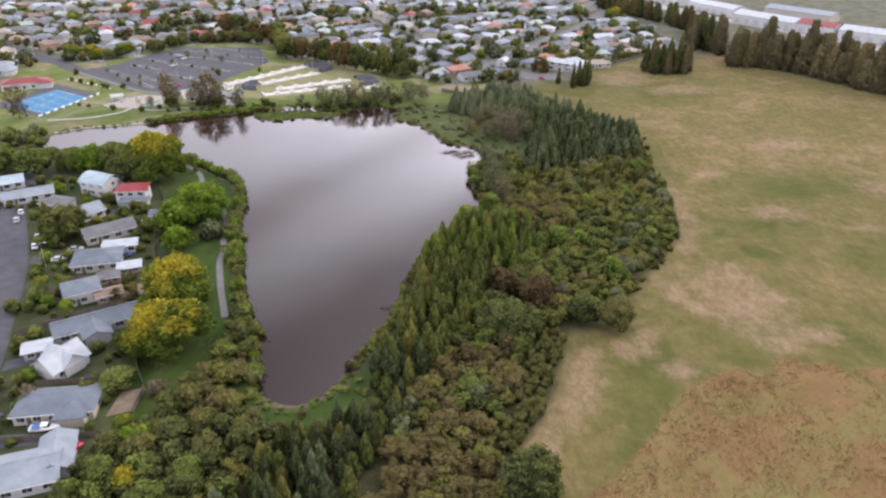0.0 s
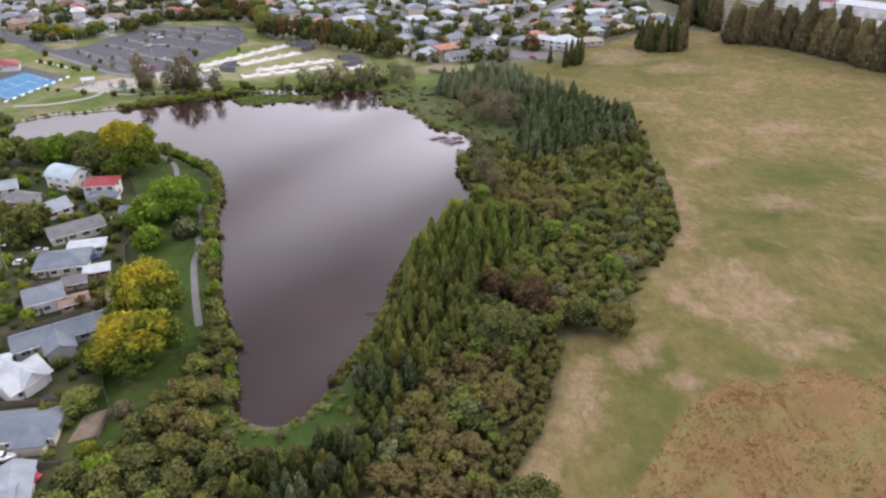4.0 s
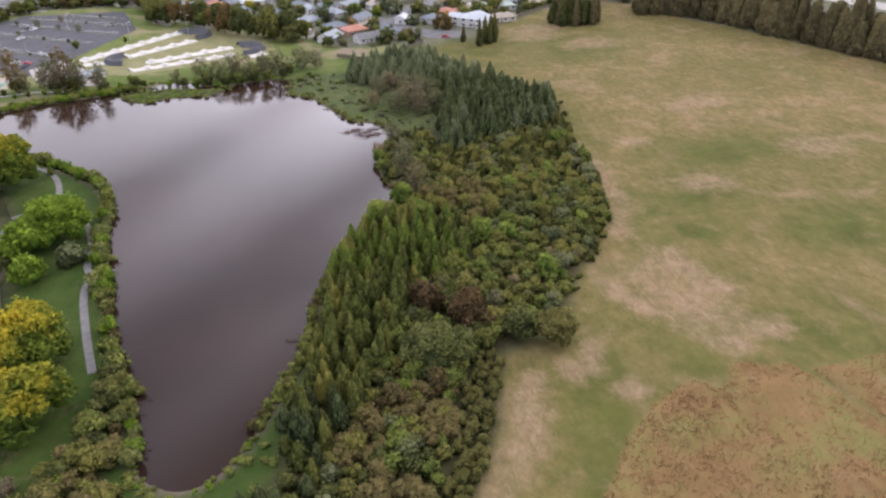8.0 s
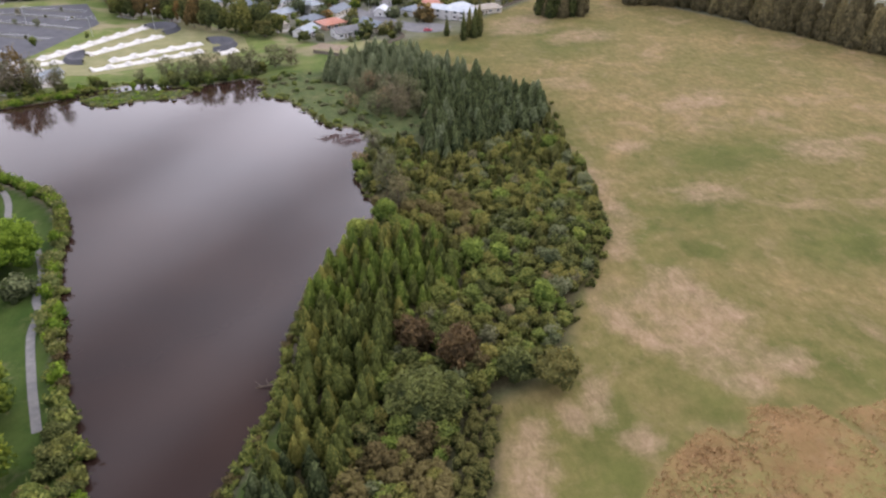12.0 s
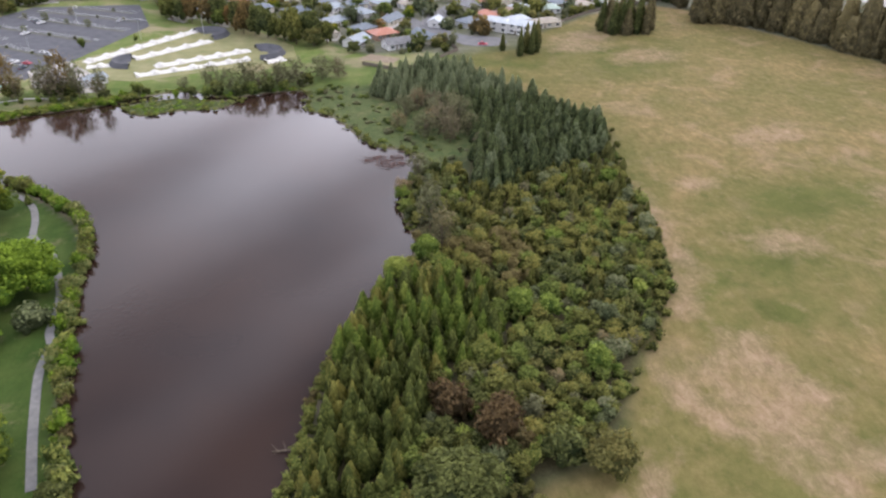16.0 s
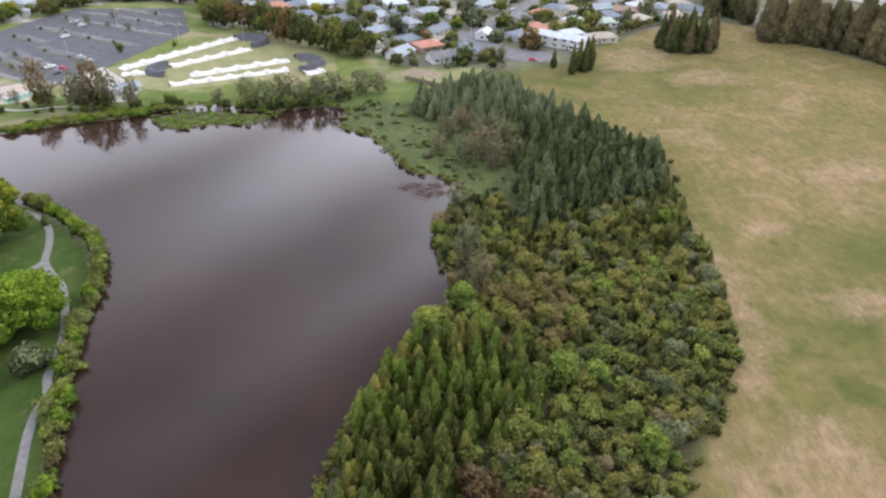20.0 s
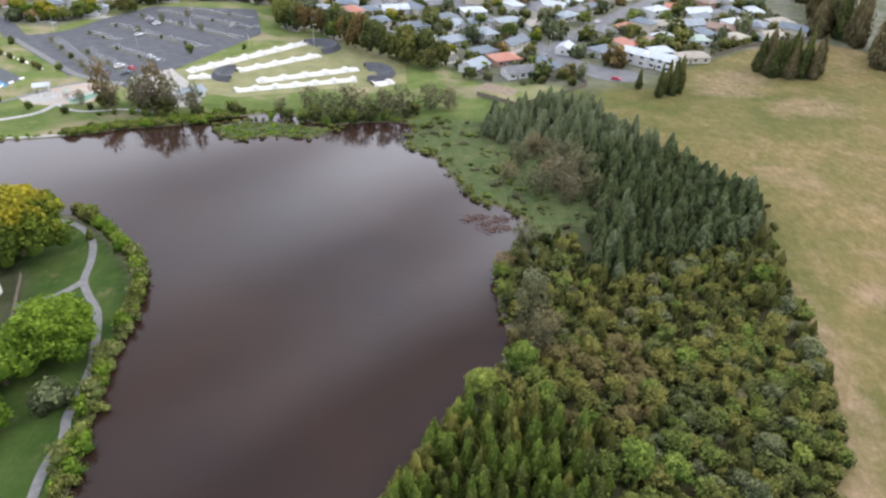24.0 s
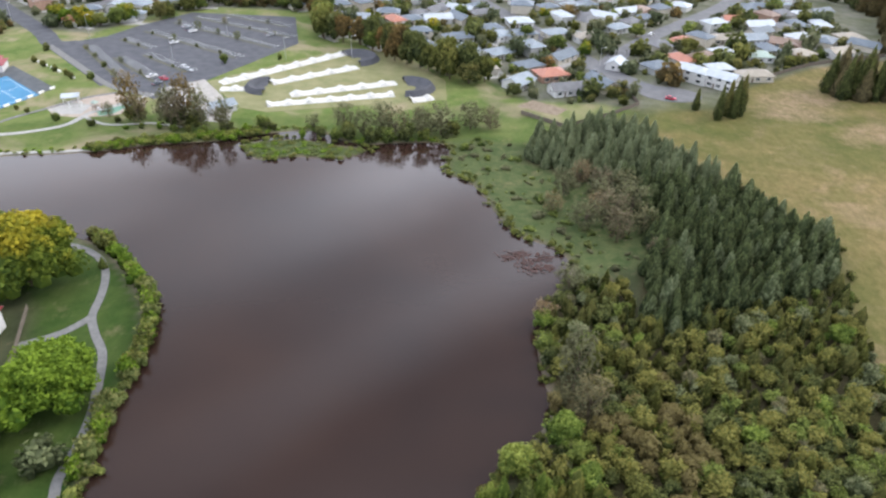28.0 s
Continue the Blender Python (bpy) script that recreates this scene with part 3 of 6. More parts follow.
def round_crown(seed, r, h, low, lobes, sprays, leaf, flat=1.0, heart=0.78):
    """A crown of uneven lobes over a dome, each a heart tinted dark as painted shade, wrapped in leaf sprays that
    lighten upward.
    """
    q = np.random.default_rng(seed)
    pieces = []
    # inner core tinted dark: the crown's deep shade put into its colour
    if lobes >= 14:
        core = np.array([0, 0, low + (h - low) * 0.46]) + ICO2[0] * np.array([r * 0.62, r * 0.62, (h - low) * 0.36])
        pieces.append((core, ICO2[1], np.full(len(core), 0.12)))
    for k in range(lobes):
        turn = 2.4 * k + q.uniform(-0.6, 0.6)
        out = min(r * 0.74 * math.sqrt((k + q.uniform(0.1, 0.9)) / lobes), r * 0.78)
        lr = r * (1.15 if lobes < 30 else 1.42) / math.sqrt(lobes) * q.uniform(0.75, 1.3)
        dome = math.sqrt(max(0.06, 1 - (out / (r * 0.95)) ** 2))
        top = low + (h - low) * (0.34 + 0.66 * dome) * (q.uniform(0.86, 1.06) if out < 0.45 * r else q.uniform(0.5, 1.05))
        tall_r = lr * flat * q.uniform(0.8, 1.2)
        c = np.array([out * math.cos(turn), out * math.sin(turn), max(top - tall_r, low + tall_r * 0.5)])
        if k == 0 and lobes < 11:
            lr, c = r * 0.74, np.array([0, 0, low + (h - low) * 0.50])
            tall_r = (h - low) * 0.46
        size = np.array([lr, lr, tall_r])
        v, f = ICO1
        jit = 1 + q.uniform(-0.2, 0.1, (len(v), 1))
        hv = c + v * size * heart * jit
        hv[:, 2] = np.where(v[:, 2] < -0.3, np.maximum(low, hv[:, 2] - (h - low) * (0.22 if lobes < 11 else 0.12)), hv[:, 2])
        # hearts near black at the bottom, painting shade into the gaps
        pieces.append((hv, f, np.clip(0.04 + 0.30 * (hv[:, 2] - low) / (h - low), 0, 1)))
        n = sprays // lobes * (3 if k == 0 and lobes < 11 else 1)
        w = q.normal(size=(n, 3))
        w[:, 2] = np.where(w[:, 2] < -0.45, -w[:, 2], w[:, 2])
        w /= np.linalg.norm(w, axis=1)[:, None]
        reach = q.uniform(0.78, 1.36, (n, 1))
        p = c + w * size * reach
        cv, cf = cards(q, p, w + q.normal(size=(n, 3)) * 0.75, leaf, leaf * 0.62)
        # random tone plus a rise with height that paints top light on the sprays
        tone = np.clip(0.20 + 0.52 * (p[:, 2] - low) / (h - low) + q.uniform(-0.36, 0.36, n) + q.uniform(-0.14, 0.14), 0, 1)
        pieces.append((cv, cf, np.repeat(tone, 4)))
    return gather(pieces)


def airy_crown(seed, r, h, low, boughs, sprays, leaf):
    """A thin crown: loose bunches of leaf sprays at the ends of unseen twigs, with gaps between them."""
    q = np.random.default_rng(seed)
    pieces = []
    for k in range(boughs):
        u = ((k + q.uniform(0.2, 0.8)) / boughs) ** 0.85
        girth = r * (0.55 + 1.1 * u) * math.sqrt(max(0.05, 1 - u * u * 0.96)) * 0.86
        a, d = 2.4 * k + q.uniform(-0.7, 0.7), girth * q.uniform(0.35, 1.0)
        c = np.array([d * math.cos(a), d * math.sin(a), low + (h - low) * (0.06 + 0.88 * u)])
        n = int(sprays / boughs * q.uniform(0.6, 1.4))
        lr = r * q.uniform(0.20, 0.36)
        w = q.normal(size=(n, 3)) * 0.55
        p = c + w * np.array([lr, lr, lr * 0.9])
        v, f = cards(q, p, w + np.array([0, 0, 0.5]) + q.normal(size=(n, 3)) * 0.6, leaf, leaf * 0.6)
        # upper bunches tinted lighter, light from above put into the leaf tone
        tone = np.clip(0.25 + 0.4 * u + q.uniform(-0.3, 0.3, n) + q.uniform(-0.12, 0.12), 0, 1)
        pieces.append((v, f, np.repeat(tone, 4)))
    return gather(pieces)


def cone_crown(seed, r, h, low, sprays, big=1.0, taper=0.62, lumpy=0.14, knots=(3, 9)):
    """A young conifer: a flame-shaped heart wrapped in upswept needle sprays, with a thin leader."""
    q = np.random.default_rng(seed)

    def girth(u):
        return r * np.minimum(1.0, 0.62 + u * 2.2) * (1 - u) ** taper

    sides, rings = 8, (0.0, 0.17, 0.42, 0.68, 0.88, 0.97)
    wob = 1 + q.uniform(-0.12, 0.12, (len(rings), sides))
    hv = np.array([[0.84 * girth(u) * wob[k, i] * math.cos(6.2832 * i / sides), 0.84 * girth(u) * wob[k, i] * math.sin(6.2832 * i / sides), low + (h - low) * u] for k, u in enumerate(rings) for i in range(sides)])
    hf = np.array([[k * sides + i, k * sides + (i + 1) % sides, (k + 1) * sides + (i + 1) % sides, (k + 1) * sides + i] for k in range(len(rings) - 1) for i in range(sides)])
    # heart tinted dark, most at the base: inner shade painted into the colour
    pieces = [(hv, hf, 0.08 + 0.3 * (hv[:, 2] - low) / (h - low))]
    u = 1 - np.sqrt(q.uniform(0.0, 1, sprays))
    a = q.uniform(0, 6.2832, sprays)
    lump = 1 + lumpy * np.sin(knots[0] * a + knots[1] * u + seed) + q.uniform(-0.14, 0.12, sprays)
    g = girth(u) * lump
    p = np.c_[g * np.cos(a), g * np.sin(a), low + (h - low) * u]
    out = np.c_[np.cos(a), np.sin(a), np.full(sprays, 0.35)] + q.normal(size=(sprays, 3)) * 0.25
    out /= np.linalg.norm(out, axis=1)[:, None]
    side = np.c_[-np.sin(a), np.cos(a), np.zeros(sprays)] + q.normal(size=(sprays, 3)) * 0.2
    up = np.cross(out, side)
    up /= np.linalg.norm(up, axis=1)[:, None]
    ln = big * ((0.42 + 0.28 * (1 - u)) * q.uniform(0.7, 1.3, sprays))[:, None]
    wd = big * ((0.20 + 0.16 * (1 - u)) * q.uniform(0.7, 1.3, sprays))[:, None]
    v = np.stack([p - up * ln - out * 0.15, p + side * wd, p + up * ln + out * 0.22, p - side * wd], 1).reshape(-1, 3)
    # tones climb to the top and spray tips: lit tops, shaded bases painted in
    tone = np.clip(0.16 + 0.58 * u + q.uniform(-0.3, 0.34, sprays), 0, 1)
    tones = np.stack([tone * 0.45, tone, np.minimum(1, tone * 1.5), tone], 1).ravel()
    pieces.append((v, np.arange(4 * sprays).reshape(sprays, 4), tones))
    lead = np.array([[0.09, 0, h * 0.9], [-0.06, 0.08, h * 0.9], [-0.06, -0.08, h * 0.9], [0, 0, h * 1.03]])
    pieces.append((lead, np.array([[0, 1, 3], [1, 2, 3], [2, 0, 3]]), np.full(4, 0.8)))
    return gather(pieces)


def trunk_shape(seed, h, r, limbs, spread):
    """A tapered, slightly bent trunk with limbs reaching into the crown."""
    q = random.Random(seed)
    bm = bmesh.new()
    bend = Vector((q.uniform(-0.2, 0.2), q.uniform(-0.2, 0.2), h * 0.5))
    tube(bm, (0, 0, -0.3), bend, r, r * 0.75, 7)
    tube(bm, bend, (bend.x * 0.6, bend.y * 0.6, h), r * 0.75, r * 0.3, 7)
    boughs = []
    for i in range(limbs):
        limb = bmesh.new() if limbs > 8 else bm
        a = 6.2832 * i / max(limbs, 1) + q.uniform(-0.4, 0.4)
        s = spread * q.uniform(0.6, 1.0)
        tube(limb, (bend.x * 0.8, bend.y * 0.8, h * q.uniform(0.45, 0.75)), (s * math.cos(a), s * math.sin(a), h * q.uniform(0.85, 1.25)), r * 0.42, r * 0.12, 5)
        if limb is not bm:
            bough = bpy.data.meshes.new("limb")
            limb.to_mesh(bough)
            limb.free()
            bough.materials.append(BARK)
            boughs.append(bough)
    me = bpy.data.meshes.new("trunk")
    bm.to_mesh(me)
    bm.free()
    me.materials.append(BARK)
    return me, boughs


# crown shape -> variants of (verts, faces, tint), and its trunk
SHAPES, TRUNKS, CROWNS = {}, {}, {}


def shape(name, makers, trunk):
    SHAPES[name] = makers
    TRUNKS[name] = trunk_shape(len(SHAPES), *trunk)


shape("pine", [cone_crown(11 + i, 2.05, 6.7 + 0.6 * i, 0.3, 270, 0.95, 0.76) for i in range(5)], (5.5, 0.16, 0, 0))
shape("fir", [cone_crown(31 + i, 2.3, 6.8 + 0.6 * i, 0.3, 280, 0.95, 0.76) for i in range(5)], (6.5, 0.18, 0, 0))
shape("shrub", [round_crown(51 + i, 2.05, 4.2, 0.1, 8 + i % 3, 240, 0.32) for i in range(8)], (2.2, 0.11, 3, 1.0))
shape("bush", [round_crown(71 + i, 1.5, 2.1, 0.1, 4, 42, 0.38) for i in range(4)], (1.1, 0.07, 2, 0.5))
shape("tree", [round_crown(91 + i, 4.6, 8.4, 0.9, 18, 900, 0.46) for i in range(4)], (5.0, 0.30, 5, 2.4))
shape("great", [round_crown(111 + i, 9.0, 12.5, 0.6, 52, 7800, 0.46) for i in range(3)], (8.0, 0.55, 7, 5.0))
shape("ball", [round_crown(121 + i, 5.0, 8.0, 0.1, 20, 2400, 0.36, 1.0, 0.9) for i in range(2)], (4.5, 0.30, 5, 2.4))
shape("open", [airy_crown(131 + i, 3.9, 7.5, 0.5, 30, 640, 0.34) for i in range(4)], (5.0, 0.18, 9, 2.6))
shape("spire", [cone_crown(151 + i, 3.3, 18.5 + 1.8 * i, 0.3, 900, 1.3, 0.72, 0.26, (4, 19)) for i in range(4)], (14.0, 0.30, 0, 0))
shape("belt", [cone_crown(161 + i, 4.6, 19.0 + 1.8 * i, 0.3, 820, 1.6, 0.3, 0.24, (4, 17)) for i in range(4)], (14.0, 0.40, 0, 0))
shape("garden", [round_crown(171 + i, 2.6, 4.4, 0.1, 4, 40, 0.9) for i in range(4)], (2.4, 0.11, 3, 1.0))


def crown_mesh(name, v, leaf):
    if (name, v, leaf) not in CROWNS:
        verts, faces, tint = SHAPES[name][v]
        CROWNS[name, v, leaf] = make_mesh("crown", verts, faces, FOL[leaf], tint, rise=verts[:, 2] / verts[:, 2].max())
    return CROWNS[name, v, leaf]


def plant(thing, label, category, name, leaf, x, y, size=1.0, tall=1.0, group="", z=0.0):
    """One tree as a thing: trunk and crown."""
    v, oval = int(rng.integers(len(SHAPES[name]))), rng.uniform(0.86, 1.16)
    m = Matrix.LocRotScale((x, y, z - 0.02), Euler((0, 0, rng.uniform(0, 6.28))), (size * oval, size / oval, size * tall))
    ob = empty(thing, m, label, category, group)
    trunk = part("trunk", TRUNKS[name][0], None, ob)
    for bough in TRUNKS[name][1][:6 if size > 0.65 else 0]:
        part("limb", bough, None, trunk)
    part("crown", crown_mesh(name, v, leaf), None, ob)
    return ob


def thicket(thing, label, category, name, leaf, places):
    """Trees beyond counting, joined into one object."""
    pieces = []
    for x, y, size, tall in places:
        v, f, t = SHAPES[name][int(rng.integers(len(SHAPES[name])))]
        a = rng.uniform(0, 6.28)
        c, s = math.cos(a), math.sin(a)
        oval = rng.uniform(0.82, 1.2)
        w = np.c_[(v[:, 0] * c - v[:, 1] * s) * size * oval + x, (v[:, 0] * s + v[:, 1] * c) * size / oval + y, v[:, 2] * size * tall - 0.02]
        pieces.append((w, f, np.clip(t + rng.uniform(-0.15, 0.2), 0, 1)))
    if not pieces:
        return
    vs, fs, ts, up, base = [], [], [], [], 0
    for v, f, t in pieces:
        vs.append(v)
        fs += [tuple(i + base for i in q) for q in f]
        ts.append(t)
        up.append(v[:, 2] / v[:, 2].max())
        base += len(v)
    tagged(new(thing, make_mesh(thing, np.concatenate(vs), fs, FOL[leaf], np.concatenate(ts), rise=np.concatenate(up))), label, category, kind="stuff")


def scattered(poly, gap, seed, taken=(), jitter=0.36, inset=0.0):
    """Uneven places about a gap apart within an outline, clear of the (x, y, radius) taken."""
    q = np.random.default_rng(seed)
    poly = np.asarray(poly, float)
    lo, hi = poly.min(0), poly.max(0)
    pts = []
    for j, y in enumerate(np.arange(lo[1], hi[1], gap * 0.87)):
        for x in np.arange(lo[0], hi[0], gap):
            pts.append((x + (j % 2) * gap / 2 + q.uniform(-jitter, jitter) * gap, y + q.uniform(-jitter, jitter) * gap))
    pts = np.array(pts)
    pts = pts[signed(poly, pts[:, 0], pts[:, 1]) > inset]
    for x, y, r in taken:
        pts = pts[np.hypot(pts[:, 0] - x, pts[:, 1] - y) > r]
    return pts


def on_land(pts, margin=0.8):
    d = signed(LAKE, pts[:, 0], pts[:, 1])
    return pts[d < -margin]


# the young pine plantation beside the lake
pine_pts = on_land(scattered(PINES, 3.3, 3), 0.3)
pine_pts = pine_pts[(pine_pts[:, 1] > 142) | (signed(LAKE, pine_pts[:, 0], pine_pts[:, 1]) < -6.0)]
pine_pts = pine_pts[~inside(FOOT, pine_pts[:, 0], pine_pts[:, 1])]
pine_pts = pine_pts[(pine_pts[:, 1] > 126) | (rng.random(len(pine_pts)) < 0.62)]
order = np.argsort(np.abs(pine_pts[:, 1] - 175))
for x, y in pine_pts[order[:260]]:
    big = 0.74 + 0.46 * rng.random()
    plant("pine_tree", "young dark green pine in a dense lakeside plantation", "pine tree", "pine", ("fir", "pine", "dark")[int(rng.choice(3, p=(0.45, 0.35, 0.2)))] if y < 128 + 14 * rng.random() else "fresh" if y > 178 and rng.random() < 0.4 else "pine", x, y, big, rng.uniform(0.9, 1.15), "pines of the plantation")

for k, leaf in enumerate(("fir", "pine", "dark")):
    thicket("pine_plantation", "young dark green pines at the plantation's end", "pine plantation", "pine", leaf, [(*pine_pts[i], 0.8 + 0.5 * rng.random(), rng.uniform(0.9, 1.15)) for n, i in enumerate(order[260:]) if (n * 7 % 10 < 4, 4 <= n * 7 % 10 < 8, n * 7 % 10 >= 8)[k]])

# the fir wood at the lake's northern end
fir_pts = scattered(FIRS, 3.8, 4)
order = np.argsort(fir_pts[:, 1])
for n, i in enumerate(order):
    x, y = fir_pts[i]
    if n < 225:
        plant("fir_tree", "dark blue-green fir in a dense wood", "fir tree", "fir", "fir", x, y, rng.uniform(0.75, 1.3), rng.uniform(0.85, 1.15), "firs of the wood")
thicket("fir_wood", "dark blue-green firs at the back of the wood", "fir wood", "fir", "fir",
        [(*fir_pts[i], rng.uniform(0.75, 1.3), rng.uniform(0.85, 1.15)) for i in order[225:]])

# larger single trees among the native shrubs
MOUND = [("great", "dark", 16.3, 146.5, 0.9, 0.82, "broad domed evergreen tree above the shrubs"), ("ball", "dark", 17.5, 95.5, 1.2, 0.95, "round dark evergreen tree at the field's corner"), ("tree", "fresh", 27, 186, 0.6, 0.66, "bright green tree beside the pines"), ("tree", "green", 40, 186, 0.62, 0.66, "rounded green tree among shrubs"), ("tree", "green", 45, 203, 0.6, 0.66, "rounded green tree among shrubs"), ("tree", "sage", 57, 193, 0.62, 0.66, "grey-green tree at the wood's edge"), ("tree", "sage", 62, 205, 0.6, 0.66, "grey-green tree at the wood's edge"), ("tree", "olive", 29, 212, 0.6, 0.66, "olive tree above the pines"), ("tree", "fresh", 14, 209, 0.55, 0.66, "bright green tree beside the pines"), ("tree", "green", 8.5, 153, 0.62, 0.7, "rounded green tree beside the domed one"), ("tree", "green", 11, 142, 0.6, 0.7, "rounded green tree beside the domed one"), ("ball", "dark", 44.8, 151.3, 1.0, 1.0, "round dark evergreen tree at the field's edge"),
         ("tree", "dark", 37, 154, 0.9, 0.7, "dark evergreen tree behind the shrubs"), ("tree", "russet", 25.5, 160.5, 1.1, 0.66, "rusty brown-leaved tree among shrubs"),
         ("tree", "russet", 17, 166.5, 0.95, 0.66, "rusty brown-leaved tree among shrubs"), ("tree", "olive", 27, 171, 0.75, 0.66, "olive-leaved tree among shrubs"),
         ("tree", "fresh", 36.6, 198, 0.78, 0.66, "bright green tree among darker shrubs"), ("tree", "fresh", 43.5, 197, 0.66, 0.66, "bright green tree among darker shrubs"), ("tree", "green", 31, 196, 0.6, 0.66, "fresh green tree among darker shrubs"), ("tree", "fresh", 20.5, 212, 0.7, 0.66, "bright green tree beside the pines"), ("tree", "fresh", 2, 198, 0.55, 0.7, "bright green tree on the lake side of the pines"), ("tree", "green", 33, 180, 0.62, 0.66, "rounded green tree among shrubs"), ("tree", "green", 34, 174, 0.55, 0.66, "rounded green tree among shrubs"), ("tree", "green", 48, 186, 0.55, 0.66, "rounded green tree among shrubs"),
         ("tree", "fresh", 50, 178, 0.66, 0.75, "bright green tree at the wood's edge"), ("tree", "green", 25, 182, 0.7, 0.62, "green tree among pines"),
         ("tree", "fresh", 8, 214, 0.7, 0.7, "bright green tree at the lake's edge"), ("tree", "fresh", 16, 222, 0.75, 0.75, "bright green tree near the lake"), ("open", "willow", 18, 237, 1.15, 1.15, "half-bare pale brown tree near the shore"),
         ("open", "willow", 21, 230, 0.95, 1.0, "half-bare pale brown tree near the shore"), ("tree", "fresh", 77, 262, 0.6, 0.75, "bright green tree at the wood's edge"), ("tree", "fresh", 11, 256, 0.55, 0.6, "bright green bush on the lake's edge")]
for form, leaf, x, y, s, tall, label in MOUND:
    plant("native_tree", label, "tree", form, leaf, x, y, s * (1.12 if leaf in ("fresh", "green") else 1.05), tall if form in ("great", "ball") else tall * 1.45)
taken = [(x, y, (6.6 if f == "great" else 4.6 if f == "ball" else 3.6) * s) for f, _, x, y, s, _, _ in MOUND] + [(45, 151.3, 6.0)]

# native shrubs of the copse and the thicket at the lake's foot
shrub_pts = on_land(np.concatenate([scattered(COPSE, 2.8, 5, taken, 0.46), scattered(THICKET, 3.4, 6)]), 1.0)
between = scattered(PINES, 3.6, 12)
between = between[(between[:, 1] < 128) & (np.array([np.hypot(pine_pts[:, 0] - a, pine_pts[:, 1] - b).min() for a, b in between]) > 2.6)]
shrub_pts = np.concatenate([shrub_pts, between])
shrub_pts = shrub_pts[~inside(FOOT, shrub_pts[:, 0], shrub_pts[:, 1])]
shrub_pts = shrub_pts[(shrub_pts[:, 1] > 128) | (signed(LAKE, shrub_pts[:, 0], shrub_pts[:, 1]) < -5.5)]
order = np.argsort(np.abs(shrub_pts[:, 1] - 170))
WORDS = {"sage": "grey-green", "olive": "olive-green", "brown": "rusty brown", "dark": "dark green", "green": "green", "grey": "grey-brown half-bare", "willow": "grey-green thinly leaved", "sedge": "yellow-green", "bright": "fresh bright green", "fresh": "fresh mid-green"}
rest = {k: [] for k in WORDS}
spires = {"olive": [], "green": [], "dark": []}
for n, i in enumerate(order):
    x, y = shrub_pts[i]
    rust = float(ovals(RUSTY, np.array([x]), np.array([y]))[0])
    zone = 1.0 * noise.noise((x * 0.07, y * 0.07, 2.0)) + 0.17 * rng.normal()
    east = x > 46 and y > 160
    if rust > 0.25 and zone + (1.0 if y < 142 else 0.8) * rust > (0.60 if y < 142 else 0.70):
        leaf = "brown" if rng.random() < 0.85 else "olive"
    elif zone > 0.30:
        leaf = "olive" if not east or rng.random() < 0.5 else "sage"
    elif zone > -0.05:
        leaf = "green" if rng.random() < 0.4 else "olive"
    elif zone > -0.30:
        leaf = "dark" if rng.random() < 0.6 else "olive"
    else:
        leaf = "sage" if rng.random() < 0.25 else "dark" if rng.random() < 0.6 else "green"
    if rng.random() < 0.05:
        leaf = "fresh" if rng.random() < 0.5 else "willow" if y > 150 else "brown"
    if x < -30 and leaf in ("olive", "green", "sage"):
        leaf = "dark" if rng.random() < 0.6 else leaf
    size, tall = 0.62 + 0.62 * rng.random() ** 1.4, rng.uniform(0.72, 1.12)
    near_firs = signed(FIRS, np.array([x]), np.array([y]))[0] > -26
    if x > 5 and y > 190 and rng.random() < (0.5 if near_firs else 0.14):
        spires["olive" if leaf in ("brown", "willow", "olive") else "green" if leaf in ("bright", "fresh") else "dark"].append((x, y, size * 0.72, rng.uniform(0.75, 1.0)))
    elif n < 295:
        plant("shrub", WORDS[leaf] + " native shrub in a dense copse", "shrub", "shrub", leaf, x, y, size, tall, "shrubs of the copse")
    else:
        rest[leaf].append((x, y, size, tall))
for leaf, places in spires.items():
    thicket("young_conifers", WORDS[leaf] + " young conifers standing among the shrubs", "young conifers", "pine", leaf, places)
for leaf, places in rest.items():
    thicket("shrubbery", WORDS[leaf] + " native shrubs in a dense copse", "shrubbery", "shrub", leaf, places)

# the close-planted dark strip along the field
thicket("hedge_strip", "dark close-planted shrubs in a narrow strip along the field", "shrubs", "shrub", "dark", [(x, y, rng.uniform(0.42, 0.66), rng.uniform(0.95, 1.35)) for x, y in scattered(HEDGE_STRIP, 2.2, 15, jitter=0.3)])

# low bushes along the copse's field side and in the gaps
edge_line = curve_points(EAST_EDGE[2:15], False, 8)
low_bushes = [(x + rng.normal() * 0.8 - 0.6, y + rng.normal() * 0.8, rng.uniform(0.5, 1.0), rng.uniform(0.8, 1.1)) for x, y in edge_line if x > 54]
thicket("edge_bushes", "low olive bushes along the edge of the copse", "bushes", "bush", "olive", low_bushes)

# shore plants: sedges and flax round the lake
bank = curve_points(SHORE, True, 14)
west = [(x, y) for x, y in bank if y < 270 and x < -43]
tuft = {"olive": [], "green": [], "bright": [], "brown": [], "sedge": []}
for x, y in west:
    for k in range(2):
        leaf = ("olive", "green", "bright", "brown", "sedge")[int(rng.choice(5, p=(0.20, 0.14, 0.24, 0.05, 0.37)))]
        out = rng.uniform(0.2, 4.4)
        cx, cy = -45, 200
        d = math.hypot(x - cx, y - cy) or 1
        px_, py_ = x + (x - cx) / d * out * (1.0 if y < 235 else 0.7), y + (y - cy) / d * out
        tuft[leaf].append((px_, py_, 0.4 + 1.2 * rng.random() ** 2, rng.uniform(0.7, 1.3)))
